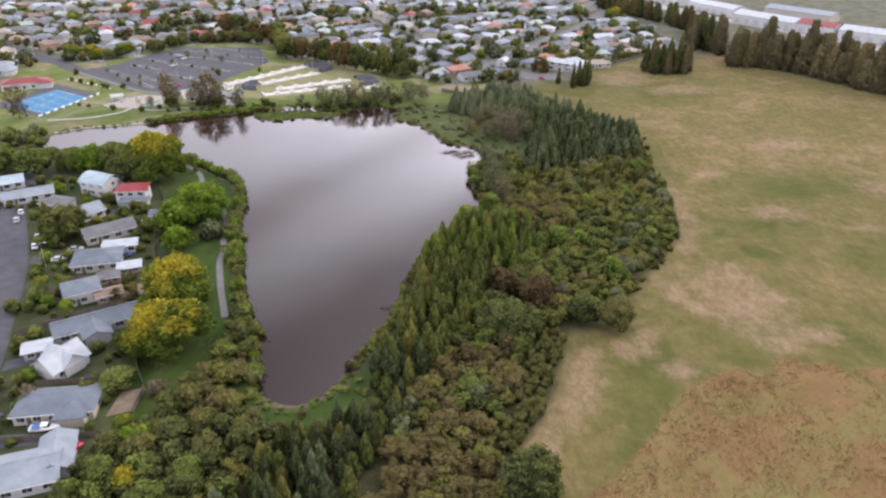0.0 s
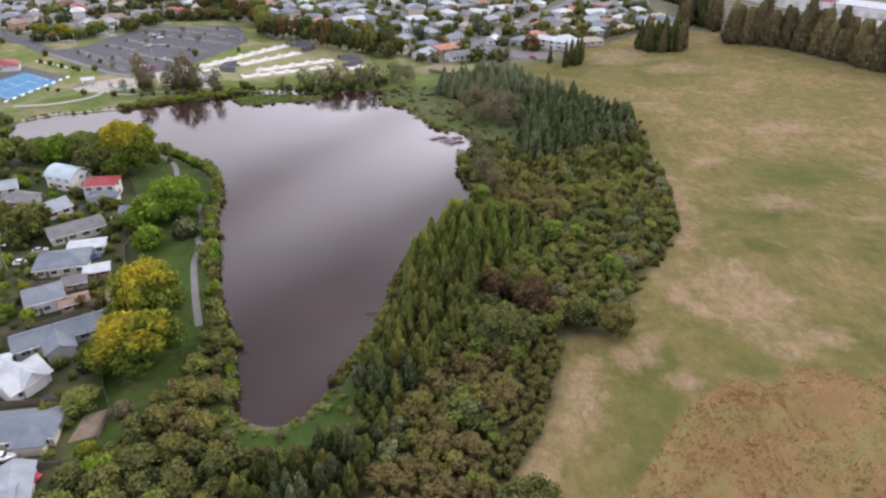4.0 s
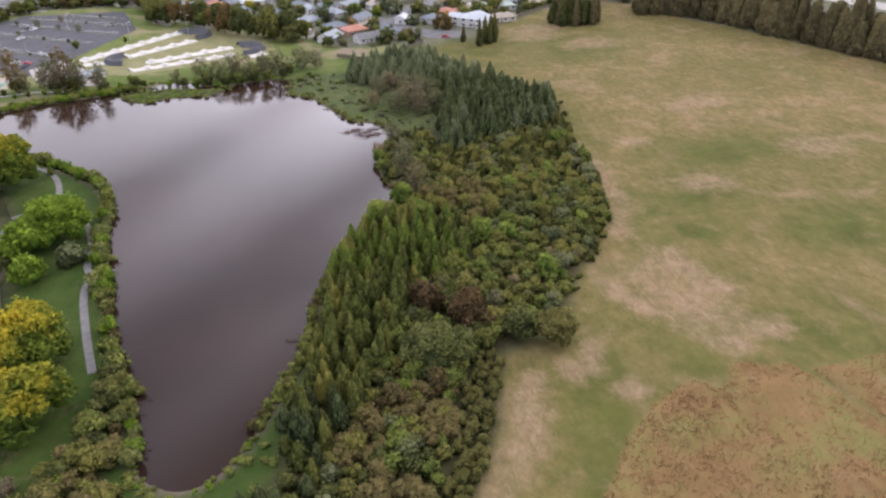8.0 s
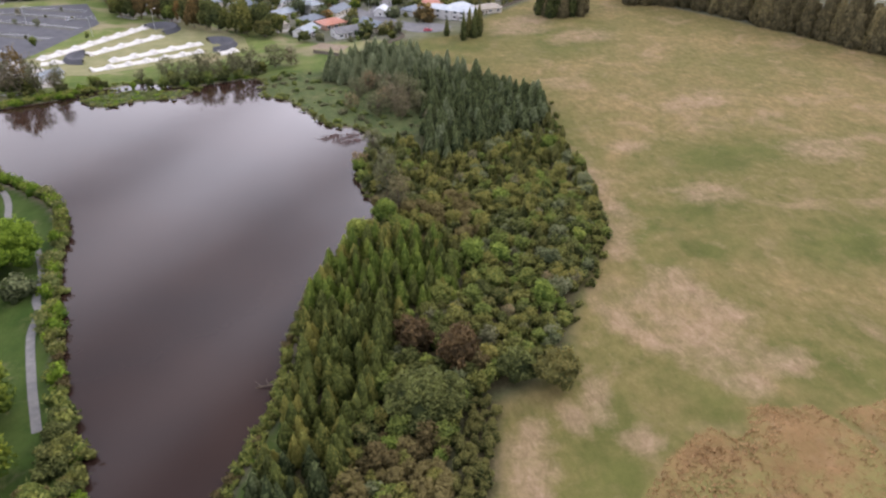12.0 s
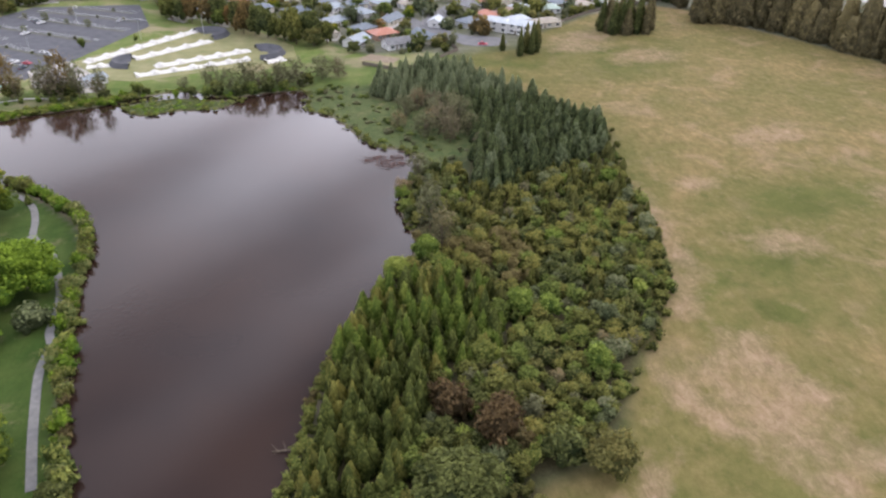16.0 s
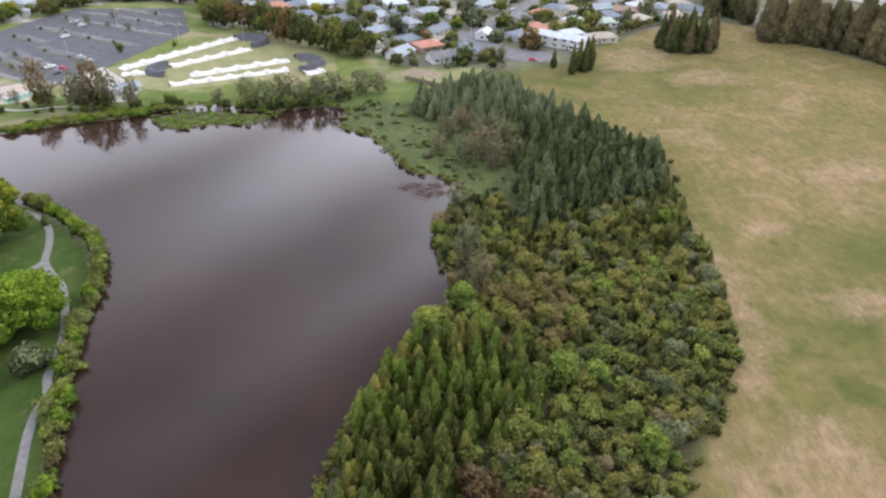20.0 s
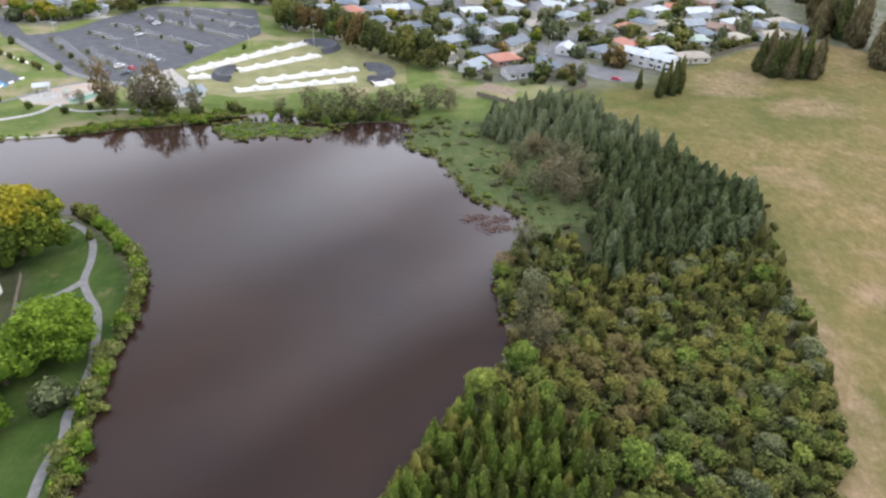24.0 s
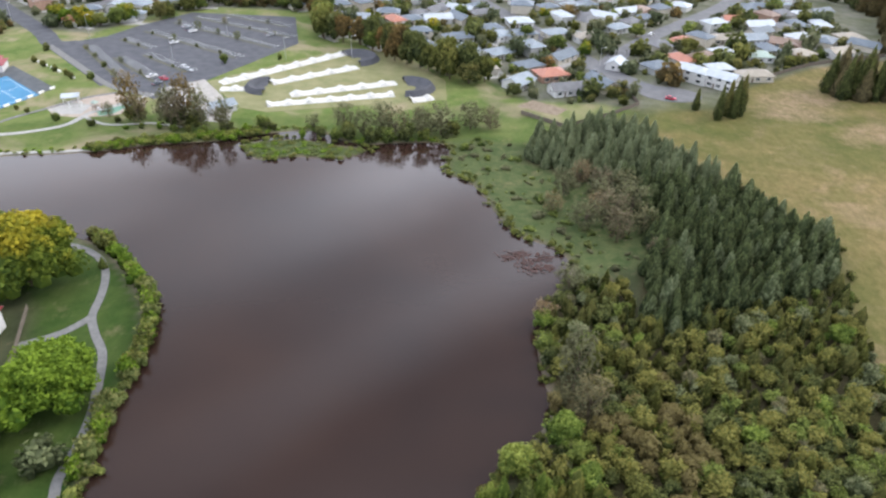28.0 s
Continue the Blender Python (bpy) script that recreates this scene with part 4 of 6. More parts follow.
near_marsh = [(x, y) for x, y in bank if x > -30 and y > 205] + [(x, y) for x, y in curve_points(ISLET, True, 2)]
for x, y in near_marsh:
    if rng.random() < 0.7:
        tuft["olive" if rng.random() < 0.5 else "green"].append((x + rng.uniform(0.2, 3.0), y + rng.uniform(0.0, 2.2), rng.uniform(0.3, 0.75), 0.7))
for x, y in [(x, y) for x, y in bank if y > 300 and x < -28]:
    if rng.random() < 0.75:
        tuft["green" if rng.random() < 0.6 else "bright"].append((x + rng.uniform(-1, 1), y + rng.uniform(1.5, 5.0), rng.uniform(0.3, 0.8), 0.6))
for x, y in [(x, y) for x, y in bank if y > 300 and -140 < x < -92]:
    for k in range(3):
        tuft[("green", "bright", "olive")[int(rng.choice(3, p=(0.5, 0.3, 0.2)))]].append((x + rng.uniform(-1.5, 1.5), y + rng.uniform(1.0, 6.5), rng.uniform(0.55, 1.15), rng.uniform(0.7, 1.1)))
for x, y in [(x, y) for x, y in bank if 132 < y < 214 and x > -24]:
    for k in range(2):
        tuft[("green", "olive", "brown")[int(rng.choice(3, p=(0.5, 0.35, 0.15)))]].append((x + rng.uniform(-0.2, 1.8), y + rng.uniform(-0.8, 0.8), rng.uniform(0.35, 0.9), rng.uniform(0.7, 1.2)))
south = [(x, y) for x, y in bank if y < 150 and x > -48]
for x, y in south:
    if rng.random() < 0.6:
        tuft["bright" if rng.random() < 0.4 else "green"].append((x + rng.uniform(-0.5, 0.5), y - rng.uniform(1.5, 4.0), rng.uniform(0.3, 0.7), 0.6))
for leaf, places in tuft.items():
    thicket("bank_plants", WORDS[leaf] + " sedges and flax on the lake bank", "bank plants", "bush", leaf, places)
foot_pts = scattered(FOOT, 2.2, 18)
for leaf, share in (("olive", 0.14), ("brown", 0.12), ("green", 0.16)):
    thicket("bank_plants", WORDS[leaf] + " low bushes in the grass at the lake's foot", "bank plants", "bush", leaf, [(x, y, rng.uniform(0.35, 0.95), rng.uniform(0.5, 1.0)) for x, y in foot_pts if rng.random() < share * (2.2 if y < 113 or x < -40 else 0.5)])
marsh_pts = scattered(MARSH, 2.1, 8, inset=0.6)
islet_pts = scattered(ISLET, 1.7, 9, inset=1.2)
for leaf, share in (("sedge", 0.09), ("green", 0.04), ("willow", 0.10), ("dark", 0.015)):
    thicket("marsh_plants", WORDS[leaf] + " reeds and low bushes in the marsh", "marsh plants", "bush", leaf,
            [(x, y, 0.3 + 0.95 * rng.random() ** 2.6, rng.uniform(0.35, 0.9)) for x, y in marsh_pts if rng.random() < share])
for leaf, share in (("sedge", 0.55), ("bright", 0.22), ("olive", 0.12)):
    thicket("islet_plants", WORDS[leaf] + " low sedges covering the islet", "islet plants", "bush", leaf,
            [(x, y, rng.uniform(0.45, 0.85), rng.uniform(0.25, 0.45)) for x, y in islet_pts if rng.random() < share])

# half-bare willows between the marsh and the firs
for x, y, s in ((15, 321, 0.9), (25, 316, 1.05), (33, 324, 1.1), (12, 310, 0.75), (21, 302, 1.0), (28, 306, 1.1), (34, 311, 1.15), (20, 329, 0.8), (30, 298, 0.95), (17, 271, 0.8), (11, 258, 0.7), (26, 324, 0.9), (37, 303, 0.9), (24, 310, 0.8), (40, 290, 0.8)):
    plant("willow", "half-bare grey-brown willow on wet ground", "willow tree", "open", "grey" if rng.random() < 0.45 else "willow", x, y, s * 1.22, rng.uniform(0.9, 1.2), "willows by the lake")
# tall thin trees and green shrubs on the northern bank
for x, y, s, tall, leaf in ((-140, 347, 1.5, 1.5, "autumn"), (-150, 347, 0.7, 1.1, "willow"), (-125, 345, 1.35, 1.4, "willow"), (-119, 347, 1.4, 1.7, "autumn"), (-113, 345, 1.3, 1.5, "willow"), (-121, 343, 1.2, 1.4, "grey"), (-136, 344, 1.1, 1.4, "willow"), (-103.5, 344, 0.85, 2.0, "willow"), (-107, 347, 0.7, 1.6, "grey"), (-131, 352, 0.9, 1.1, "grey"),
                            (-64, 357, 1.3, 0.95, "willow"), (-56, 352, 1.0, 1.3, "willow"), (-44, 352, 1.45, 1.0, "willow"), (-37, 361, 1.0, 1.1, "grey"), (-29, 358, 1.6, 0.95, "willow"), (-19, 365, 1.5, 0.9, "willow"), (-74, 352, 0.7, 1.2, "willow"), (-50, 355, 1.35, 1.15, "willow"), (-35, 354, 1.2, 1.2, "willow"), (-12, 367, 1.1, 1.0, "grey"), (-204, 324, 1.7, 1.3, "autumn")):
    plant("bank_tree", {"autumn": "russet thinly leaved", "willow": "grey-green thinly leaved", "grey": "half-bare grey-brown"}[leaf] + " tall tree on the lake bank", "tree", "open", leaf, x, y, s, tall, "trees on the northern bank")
for x, y, s, leaf in ((-92.5, 350, 1.15, "green"), (-88, 349, 0.7, "dark"), (-97, 346, 0.7, "bright"), (-70, 347, 1.0, "dark"), (-64, 346, 1.1, "green"), (-59, 346.5, 1.25, "dark"), (-52, 347, 1.3, "dark"), (-46, 348.5, 1.2, "green"), (-40, 350, 1.3, "dark"), (-34, 352, 1.1, "green"), (-27, 356, 1.0, "dark"), (-76, 345, 0.7, "bright"),
                      (-133, 340, 0.55, "green"), (-127, 341, 0.6, "bright"), (-121, 340, 0.7, "green"), (-116, 341, 0.65, "olive"), (-110, 341, 0.7, "green"), (-138, 338, 0.45, "bright"), (-166, 340, 0.75, "green"), (-151, 338, 0.75, "dark"), (-144, 343, 0.65, "dark"), (-180, 344, 0.5, "olive"), (-186, 346, 0.45, "olive")):
    plant("bank_shrub", WORDS[leaf] + " rounded shrub on the lake bank", "shrub", "shrub", leaf, x, y, s, 0.95, "shrubs on the northern bank")

for x, y, s, leaf in ((-139, 346, 0.85, "olive"), (-122, 345, 0.95, "dark"), (-116, 346, 0.9, "olive"), (-103, 344, 0.6, "dark"), (-61, 351, 0.72, "olive"), (-48.5, 350, 0.66, "dark"), (-25, 359, 0.75, "olive"), (-41, 355, 0.7, "green"), (-91, 350, 0.5, "dark")):
    plant("bank_tree", WORDS[leaf] + " rounded tree in the bankside clump", "tree", "tree", leaf, x, y, s, 0.8, "trees on the northern bank")

# park trees on the western shore
for form, leaf, x, y, s, tall, label in (
        ("great", "yellow", -71, 158, 1.2, 0.98, "large spreading tree turning golden yellow on the lawn"), ("great", "yellow", -67, 139, 1.2, 0.88, "large spreading tree, golden on top and green below"),
        ("great", "bright", -82.5, 215.5, 1.15, 0.84, "bright green spreading tree beside the path"), ("tree", "bright", -87, 204.5, 1.6, 0.85, "bright green tree on the lawn"), ("tree", "bright", -83, 192.5, 1.15, 0.8, "fresh green tree on the lawn"),
        ("great", "yellow", -111, 248.5, 1.42, 1.0, "golden tree at the lake's point"), ("great", "dark", -118, 246, 1.2, 0.82, "dark green tree beside the golden one"), ("great", "green", -131, 262, 1.0, 0.75, "green tree on the lake's point"),
        ("great", "green", -147, 259, 0.9, 0.75, "green tree behind the houses"), ("tree", "bright", -139, 257, 1.5, 0.85, "bright green tree behind the houses"), ("tree", "green", -160, 253, 1.6, 0.75, "green tree behind the houses"), ("tree", "green", -172, 256, 1.6, 0.75, "green tree behind the houses"),
        ("shrub", "sage", -74.5, 200, 2.0, 0.72, "grey-green round shrub beside the path"), ("shrub", "grey", -63.5, 122.5, 1.05, 0.85, "pale round shrub on the lawn"), ("tree", "green", -73, 124.5, 0.95, 0.62, "dark green garden tree by the lawn"),
        ("shrub", "olive", -79, 122, 1.1, 0.85, "olive garden shrub beside a house"), ("shrub", "grey", -90, 119, 1.2, 0.9, "pale grey round garden shrub"), ("tree", "olive", -121, 197, 1.3, 1.05, "tall yellow-green garden tree beside the street"), ("fir", "olive", -127, 201, 1.7, 0.95, "tall dark spruce beside the street"), ("tree", "olive", -121, 206, 1.0, 0.95, "olive garden tree beside the street"), ("tree", "green", -122, 194, 0.9, 0.85, "green garden tree beside the street"),
        ("open", "yellow", -112, 166, 0.62, 1.0, "tall palm-like golden garden tree"), ("open", "yellow", -106, 167, 0.6, 1.0, "tall palm-like golden garden tree"), ("shrub", "green", -110, 160, 1.2, 0.8, "green garden shrubs by the street"), ("shrub", "bright", -106, 158, 1.0, 0.8, "green garden shrubs by the street"),
        ("shrub", "olive", -114, 155, 1.2, 0.8, "olive garden shrubs by the street"), ("spire", "green", -98.5, 258.5, 0.36, 0.4, "small dark conical tree on the lake's point"), ("shrub", "green", -96, 205, 1.2, 0.8, "dark clipped hedge between gardens"), ("shrub", "dark", -91, 200, 1.2, 0.7, "dark clipped hedge between gardens"), ("shrub", "dark", -98, 199, 1.1, 0.7, "dark clipped hedge between gardens"),
        ("shrub", "yellow", -112, 212, 0.9, 0.6, "golden clipped hedge between gardens"), ("shrub", "yellow", -116, 210, 0.9, 0.6, "golden clipped hedge between gardens"), ("shrub", "green", -103, 219, 1.0, 0.8, "green garden shrub beside a house"), ("shrub", "dark", -118, 226, 1.1, 0.9, "dark garden shrub beside a house"),
        ("tree", "bright", -62, 106, 0.8, 0.75, "bright green tree at the lawn's end"), ("tree", "green", -57, 98, 0.85, 0.75, "green tree at the lawn's end"), ("tree", "yellow", -66, 111, 0.55, 0.75, "golden green tree at the lawn's end"), ("tree", "green", -66, 98, 0.7, 0.7, "green tree beside the house")):
    plant("park_tree", label, "shrub" if form == "shrub" else "tree", form, leaf, x, y, s, tall)
# thicket trees at the lake's foot and along the lawn
for leaf, x, y, s in (("olive", -60, 103, 0.85), ("dark", -64, 96, 0.9), ("olive", -55, 119, 0.8), ("olive", -47.5, 128, 0.75), ("dark", -52, 136, 0.8), ("brown", -52, 128, 0.8), ("dark", -48, 97, 0.9), ("olive", -69, 91, 0.8), ("olive", -55, 108, 0.9),
                      ("brown", -50, 112, 0.8), ("yellow", -59, 95, 0.7), ("dark", -54, 90, 0.9), ("olive", -47, 104, 0.8), ("brown", -48, 119, 0.7), ("brown", -50, 147, 0.75), ("olive", -53, 152, 0.6), ("olive", -66, 104, 0.8), ("olive", -40, 108, 0.7), ("brown", -57, 126, 0.6)):
    leaf = {"olive": "dark", "brown": "olive", "dark": "green"}.get(leaf, leaf)
    plant("thicket_tree", f"{leaf}-leaved tree in the thicket by the lake", "tree", "tree", leaf, x, y, s, rng.uniform(0.62, 0.8), "trees of the lakeside thicket")
# scrub round the lake's western end
west_end = on_land(scattered([(-235, 262), (-192, 306), (-180, 303), (-168, 286), (-158, 274), (-165, 262), (-200, 248)], 5.2, 33, jitter=0.5), 1.5)
for leaf, pick in (("green", 0), ("olive", 1), ("sage", 2)):
    thicket("lakeside_scrub", WORDS[leaf] + " scrub round the lake's western end", "scrub", "shrub", leaf, [(x, y, rng.uniform(0.6, 1.3), rng.uniform(0.6, 0.95)) for n, (x, y) in enumerate(west_end) if n % 3 == pick])
# gardens of the western houses
GARDENS = [(-70, 90), (-72, 118), (-78, 140), (-82, 165), (-90, 190), (-100, 215), (-120, 245), (-150, 250), (-170, 250), (-170, 225), (-142, 215), (-118, 175), (-104, 140), (-96, 110), (-92, 85)]
garden_w = scattered(GARDENS, 4.2, 31, jitter=0.5)
GARDEN_HOMES = [(-80, 97, 9), (-82.5, 117, 8), (-89, 131.5, 6), (-88, 149, 8), (-80, 154, 6), (-95, 144, 6), (-97.5, 137, 5), (-99, 163, 6), (-103, 182, 8), (-92, 178, 5), (-108, 201, 8), (-100, 191, 6), (-111, 229, 8), (-126, 237, 8), (-122.5, 214, 7), (-149, 229, 8), (-163, 240, 7), (-135, 222, 6), (-96, 214, 5), (-71, 100, 6), (-101, 117, 5)]
for x, y in garden_w:
    if min(math.hypot(x - hx_, y - hy_) - hr for hx_, hy_, hr in GARDEN_HOMES) > 0 and rng.random() < 0.62:
        leaf = ("green", "olive", "dark", "bright", "brown")[int(rng.choice(5, p=(0.4, 0.25, 0.2, 0.1, 0.05)))]
        plant("garden_shrub", f"{leaf}-leaved shrub in a back garden", "shrub", "shrub", leaf, x, y, rng.uniform(0.45, 0.95), rng.uniform(0.7, 1.1), "shrubs of the western gardens")


# ---- streets, paths and paved ground ----
PATH_WEST = curve_points([(-57.4, 154), (-62.5, 168), (-67.5, 184), (-68.5, 193), (-70.5, 198), (-71.5, 205), (-73.6, 213), (-77, 221), (-81, 229), (-86, 234.5), (-90.3, 240.2), (-92.8, 248), (-96.5, 256), (-102, 262.2), (-109.8, 265.8), (-118, 266.5)], False, 6)
ribbon(PATH_WEST, 1.85, 0.10, "path", GRAVEL, "pale grey footpath winding along the lake", "path")
ribbon(curve_points([(-90.3, 240), (-92, 236), (-94.5, 232.5), (-100, 228)], False, 5), 2.0, 0.104, "path", GRAVEL, "pale grey footpath branching towards the houses", "path")
ribbon(curve_points([(-177, 303), (-166, 311.5), (-150, 316.5), (-138, 321.5), (-134, 324.5)], False, 5), 1.8, 0.10, "path", CONCRETE, "pale concrete edge path along the northern shore", "path")
ribbon(curve_points([(-190, 322), (-176, 325), (-166, 331), (-160, 338), (-158, 350), (-150, 362), (-146, 372)], False, 5), 2.2, 0.10, "path", CONCRETE, "pale concrete path through the playground", "path")
ribbon(curve_points([(-165, 262), (-152, 225), (-144, 209), (-133, 190), (-123, 169), (-115.5, 150), (-108, 131), (-101, 108), (-96, 80), (-94, 50)], False, 5), 8.0, 0.08, "road", ASPHALT, "curving grey asphalt street between houses", "street")
ribbon(curve_points([(-420, 570), (-345, 520), (-289, 475), (-240, 438), (-222, 421), (-212, 424)], False, 4), 9.0, 0.08, "road", ASPHALT, "grey asphalt street beside the car park", "street")
ribbon(curve_points([(-168, 378), (-180, 388), (-222, 421)], False, 4), 8.0, 0.09, "road", ASPHALT, "grey asphalt entrance drive of the car park", "street")
CUL = [(62, 419), (50, 424), (40, 433), (30, 446), (20, 462), (4, 490), (-16, 522), (-40, 560), (-70, 610)]
UP = [(30, 446), (40, 470), (58, 505), (80, 540), (109, 587), (140, 660), (160, 740)]
CROSS = [(-250, 470), (-230, 520), (-190, 580), (-120, 620), (-40, 640), (70, 640), (140, 620)]
WESTWARD = [(-420, 470), (-340, 440), (-300, 400), (-270, 340)]
for line in (CUL, UP, CROSS, WESTWARD):
    ribbon(curve_points(line, False, 4), 12.0 if line is CUL else 9.5, 0.08 + 0.004 * len(line) % 0.02, "road", STREET, "grey asphalt suburban street", "street")
disc = bmesh.new()
prism(disc, [(58 + 13 * math.cos(a), 420 + 9 * math.sin(a)) for a in np.linspace(0, 6.28, 25)[:-1]], -0.05, 0.105)
disc_me = bpy.data.meshes.new("road")
disc.to_mesh(disc_me)
disc_me.materials.append(STREET)
tagged(new("road", disc_me), "round turning head of an asphalt cul-de-sac", "street", kind="structure")
ribbon(curve_points([(205, 720), (231, 650), (267, 604), (315, 520), (380, 420)], False, 4), 22.0, 0.07, "road", CONCRETE, "pale wide highway beyond the shelter belt", "road")


def slab(name, poly, z, mat, label, category):
    bm = bmesh.new()
    prism(bm, poly, z - 0.15, z)
    me = bpy.data.meshes.new(name)
    bm.to_mesh(me)
    bm.free()
    me.materials.append(mat)
    return tagged(new(name, me), label, category, kind="structure")


CARPARK = [(-219, 421), (-163, 374), (-143, 367), (-133, 390), (-113, 449), (-130, 494), (-186, 488), (-200, 457), (-205, 437)]
slab("car_park", CARPARK, 0.06, ASPHALT, "large grey asphalt car park with planted rows", "car park")
slab("court_surround", [(-219, 389), (-186, 369), (-196, 327), (-230, 345)], 0.06, two_tone("dark_court_surround", (0.05, 0.055, 0.06), (0.085, 0.09, 0.095), 0.3), "dark asphalt surround of the sports court", "court surround")
slab("sports_court", [(-213, 377), (-187.5, 361), (-196.5, 331.5), (-223, 347)], 0.075, COURT, "blue hard court", "sports court")
slab("playground_pad", [(-177, 350), (-172, 360), (-160, 369), (-146, 366), (-141, 356), (-150, 348), (-160, 344), (-170, 344)], 0.05, two_tone("pinkish_sand", (0.25, 0.20, 0.16), (0.38, 0.32, 0.27), 0.3), "pinkish sand and bark of the playground", "playground pad")
slab("soft_surface", [(-158, 352), (-152, 362), (-148, 360), (-150, 350), (-154, 347)], 0.06, two_tone("green_rubber", (0.10, 0.19, 0.14), (0.15, 0.26, 0.19), 0.4), "green rubber play surface", "play surface")
slab("picnic_terrace", [(-175, 348), (-171, 357), (-162, 356), (-161, 347), (-168, 345)], 0.06, CONCRETE, "pale concrete terrace of the playground", "terrace")
ribbon(curve_points([(-196, 318), (-186, 330), (-182, 339), (-175, 351), (-168, 363), (-158, 371), (-148, 372)], False, 5), 1.6, 0.10, "path", GRAVEL, "pale path curving round the playground", "path")
ribbon(curve_points([(-158, 345), (-150, 341), (-143, 341), (-132, 345), (-120, 344)], False, 5), 1.4, 0.10, "path", CONCRETE, "short pale path below the playground", "path")
slab("track_yard", [(-146, 378), (-134, 392), (-110, 366), (-106, 352), (-120, 350), (-136, 358)], 0.065, two_tone("grey_gravel", (0.24, 0.225, 0.205), (0.36, 0.34, 0.31), 0.4), "grey gravel yard beside the bicycle track", "yard")
slab("track_ground", [(-132, 390), (-90, 446), (-66, 452), (-36, 414), (-32, 392), (-52, 384), (-96, 364), (-108, 366)], 0.045, two_tone("dry_track_grass", (0.12, 0.13, 0.045), (0.22, 0.20, 0.10), 0.15), "dry grass inside the bicycle track", "track ground")


def line_mark(a, b, w, z, mat, parent, name="line"):
    a, b = Vector(a), Vector(b)
    d = (b - a).normalized()
    n = Vector((-d.y, d.x)) * w / 2
    bm = bmesh.new()
    prism(bm, [(a + n)[:], (a - n)[:], (b - n)[:], (b + n)[:]], z - 0.01, z)
    return part(name, bm, mat, parent)


court = bpy.data.objects["sports_court"]
ca, cb, cc, cd = Vector((-210, 374)), Vector((-189.5, 361)), Vector((-198, 333.5)), Vector((-219.5, 347.5))
for a, b in ((ca, cb), (cb, cc), (cc, cd), (cd, ca), ((ca + cb) / 2, (cc + cd) / 2), (ca.lerp(cd, 0.5), cb.lerp(cc, 0.5)), (ca.lerp(cd, 0.25), cb.lerp(cc, 0.25)), (ca.lerp(cd, 0.75), cb.lerp(cc, 0.75))):
    line_mark(a, b, 0.10, 0.085, PAINT_WHITE, court, "court_line")
park = bpy.data.objects["car_park"]
HEDGE_BED = two_tone("planting_bed", (0.050, 0.056, 0.030), (0.105, 0.100, 0.066), 0.5)
ribbon(curve_points([(-222, 418), (-196, 398), (-168, 377), (-146, 370)], False, 5), 3.0, 0.11, "path", GRAVEL, "pale gravel strip along the car park", "path")
# kerbed planting rows and bay lines of the car park
ROWS_PARK = [((-181, 479), (-120, 457)), ((-186, 467), (-123, 439)), ((-192, 449), (-133, 421)), ((-174, 415), (-145, 398)), ((-196, 434), (-177, 424)), ((-184, 408), (-152, 384)), ((-206, 420), (-165, 381)), ((-166, 487), (-128, 474))]
for (ax, ay), (bx, by) in ROWS_PARK:
    line_mark((ax, ay), (bx, by), 1.5, 0.20, HEDGE_BED, park, "planting_row")
    d = Vector((bx - ax, by - ay))
    n = int(d.length / 2.7)
    for k in range(n + 1):
        c = Vector((ax, ay)) + d * k / n
        w = Vector((-d.y, d.x)).normalized()
        line_mark(c + w * 1.2, c + w * 5.8, 0.14, 0.073, PAINT_WHITE, park, "bay_line")
    for k in range(max(2, n // 5)):
        c = Vector((ax, ay)) + d * (k + 0.4) / max(2, n // 5)
        if rng.random() < 0.8:
            plant("car_park_tree", "small thin tree in a car park planting row", "tree", "open" if rng.random() < 0.5 else "shrub", "dark" if rng.random() < 0.5 else "willow", c.x, c.y, rng.uniform(0.3, 0.62), 1.0, "car park trees", 0.1)


for poly, label in (([(-125, 186), (-106, 190), (-105, 186), (-124, 181)], "grey driveway beside a house"), ([(-104, 134), (-92, 140), (-91, 137), (-103, 130)], "dark driveway beside the carport"), ([(-98, 108), (-74, 111), (-74, 107.5), (-97, 104)], "grey driveway before the long house"), ([(-96, 166), (-84, 172), (-82, 166), (-93, 160)], "bare yard behind a house"), ([(-72, 115), (-67, 117), (-67, 125), (-72, 123)], "bare yard beside the lawn"), ([(-132, 222), (-114, 221), (-114, 216), (-132, 217)], "grey yard between houses")):
    slab("driveway", poly, 0.05, SOIL if "bare" in label else ASPHALT, label, "driveway")

for poly, mat, label in (([(26.2, 416.1), (39.2, 414.1), (41.2, 426.1), (28.2, 428.1)], GRASS, "small mown lawn beside the cul-de-sac"), ([(-4.3, 391.7), (11.7, 385.7), (15.7, 392.7), (1.7, 399.7)], SOIL, "bare fenced yard behind the end houses")):
    slab("yard", poly, 0.05, mat, label, "yard")

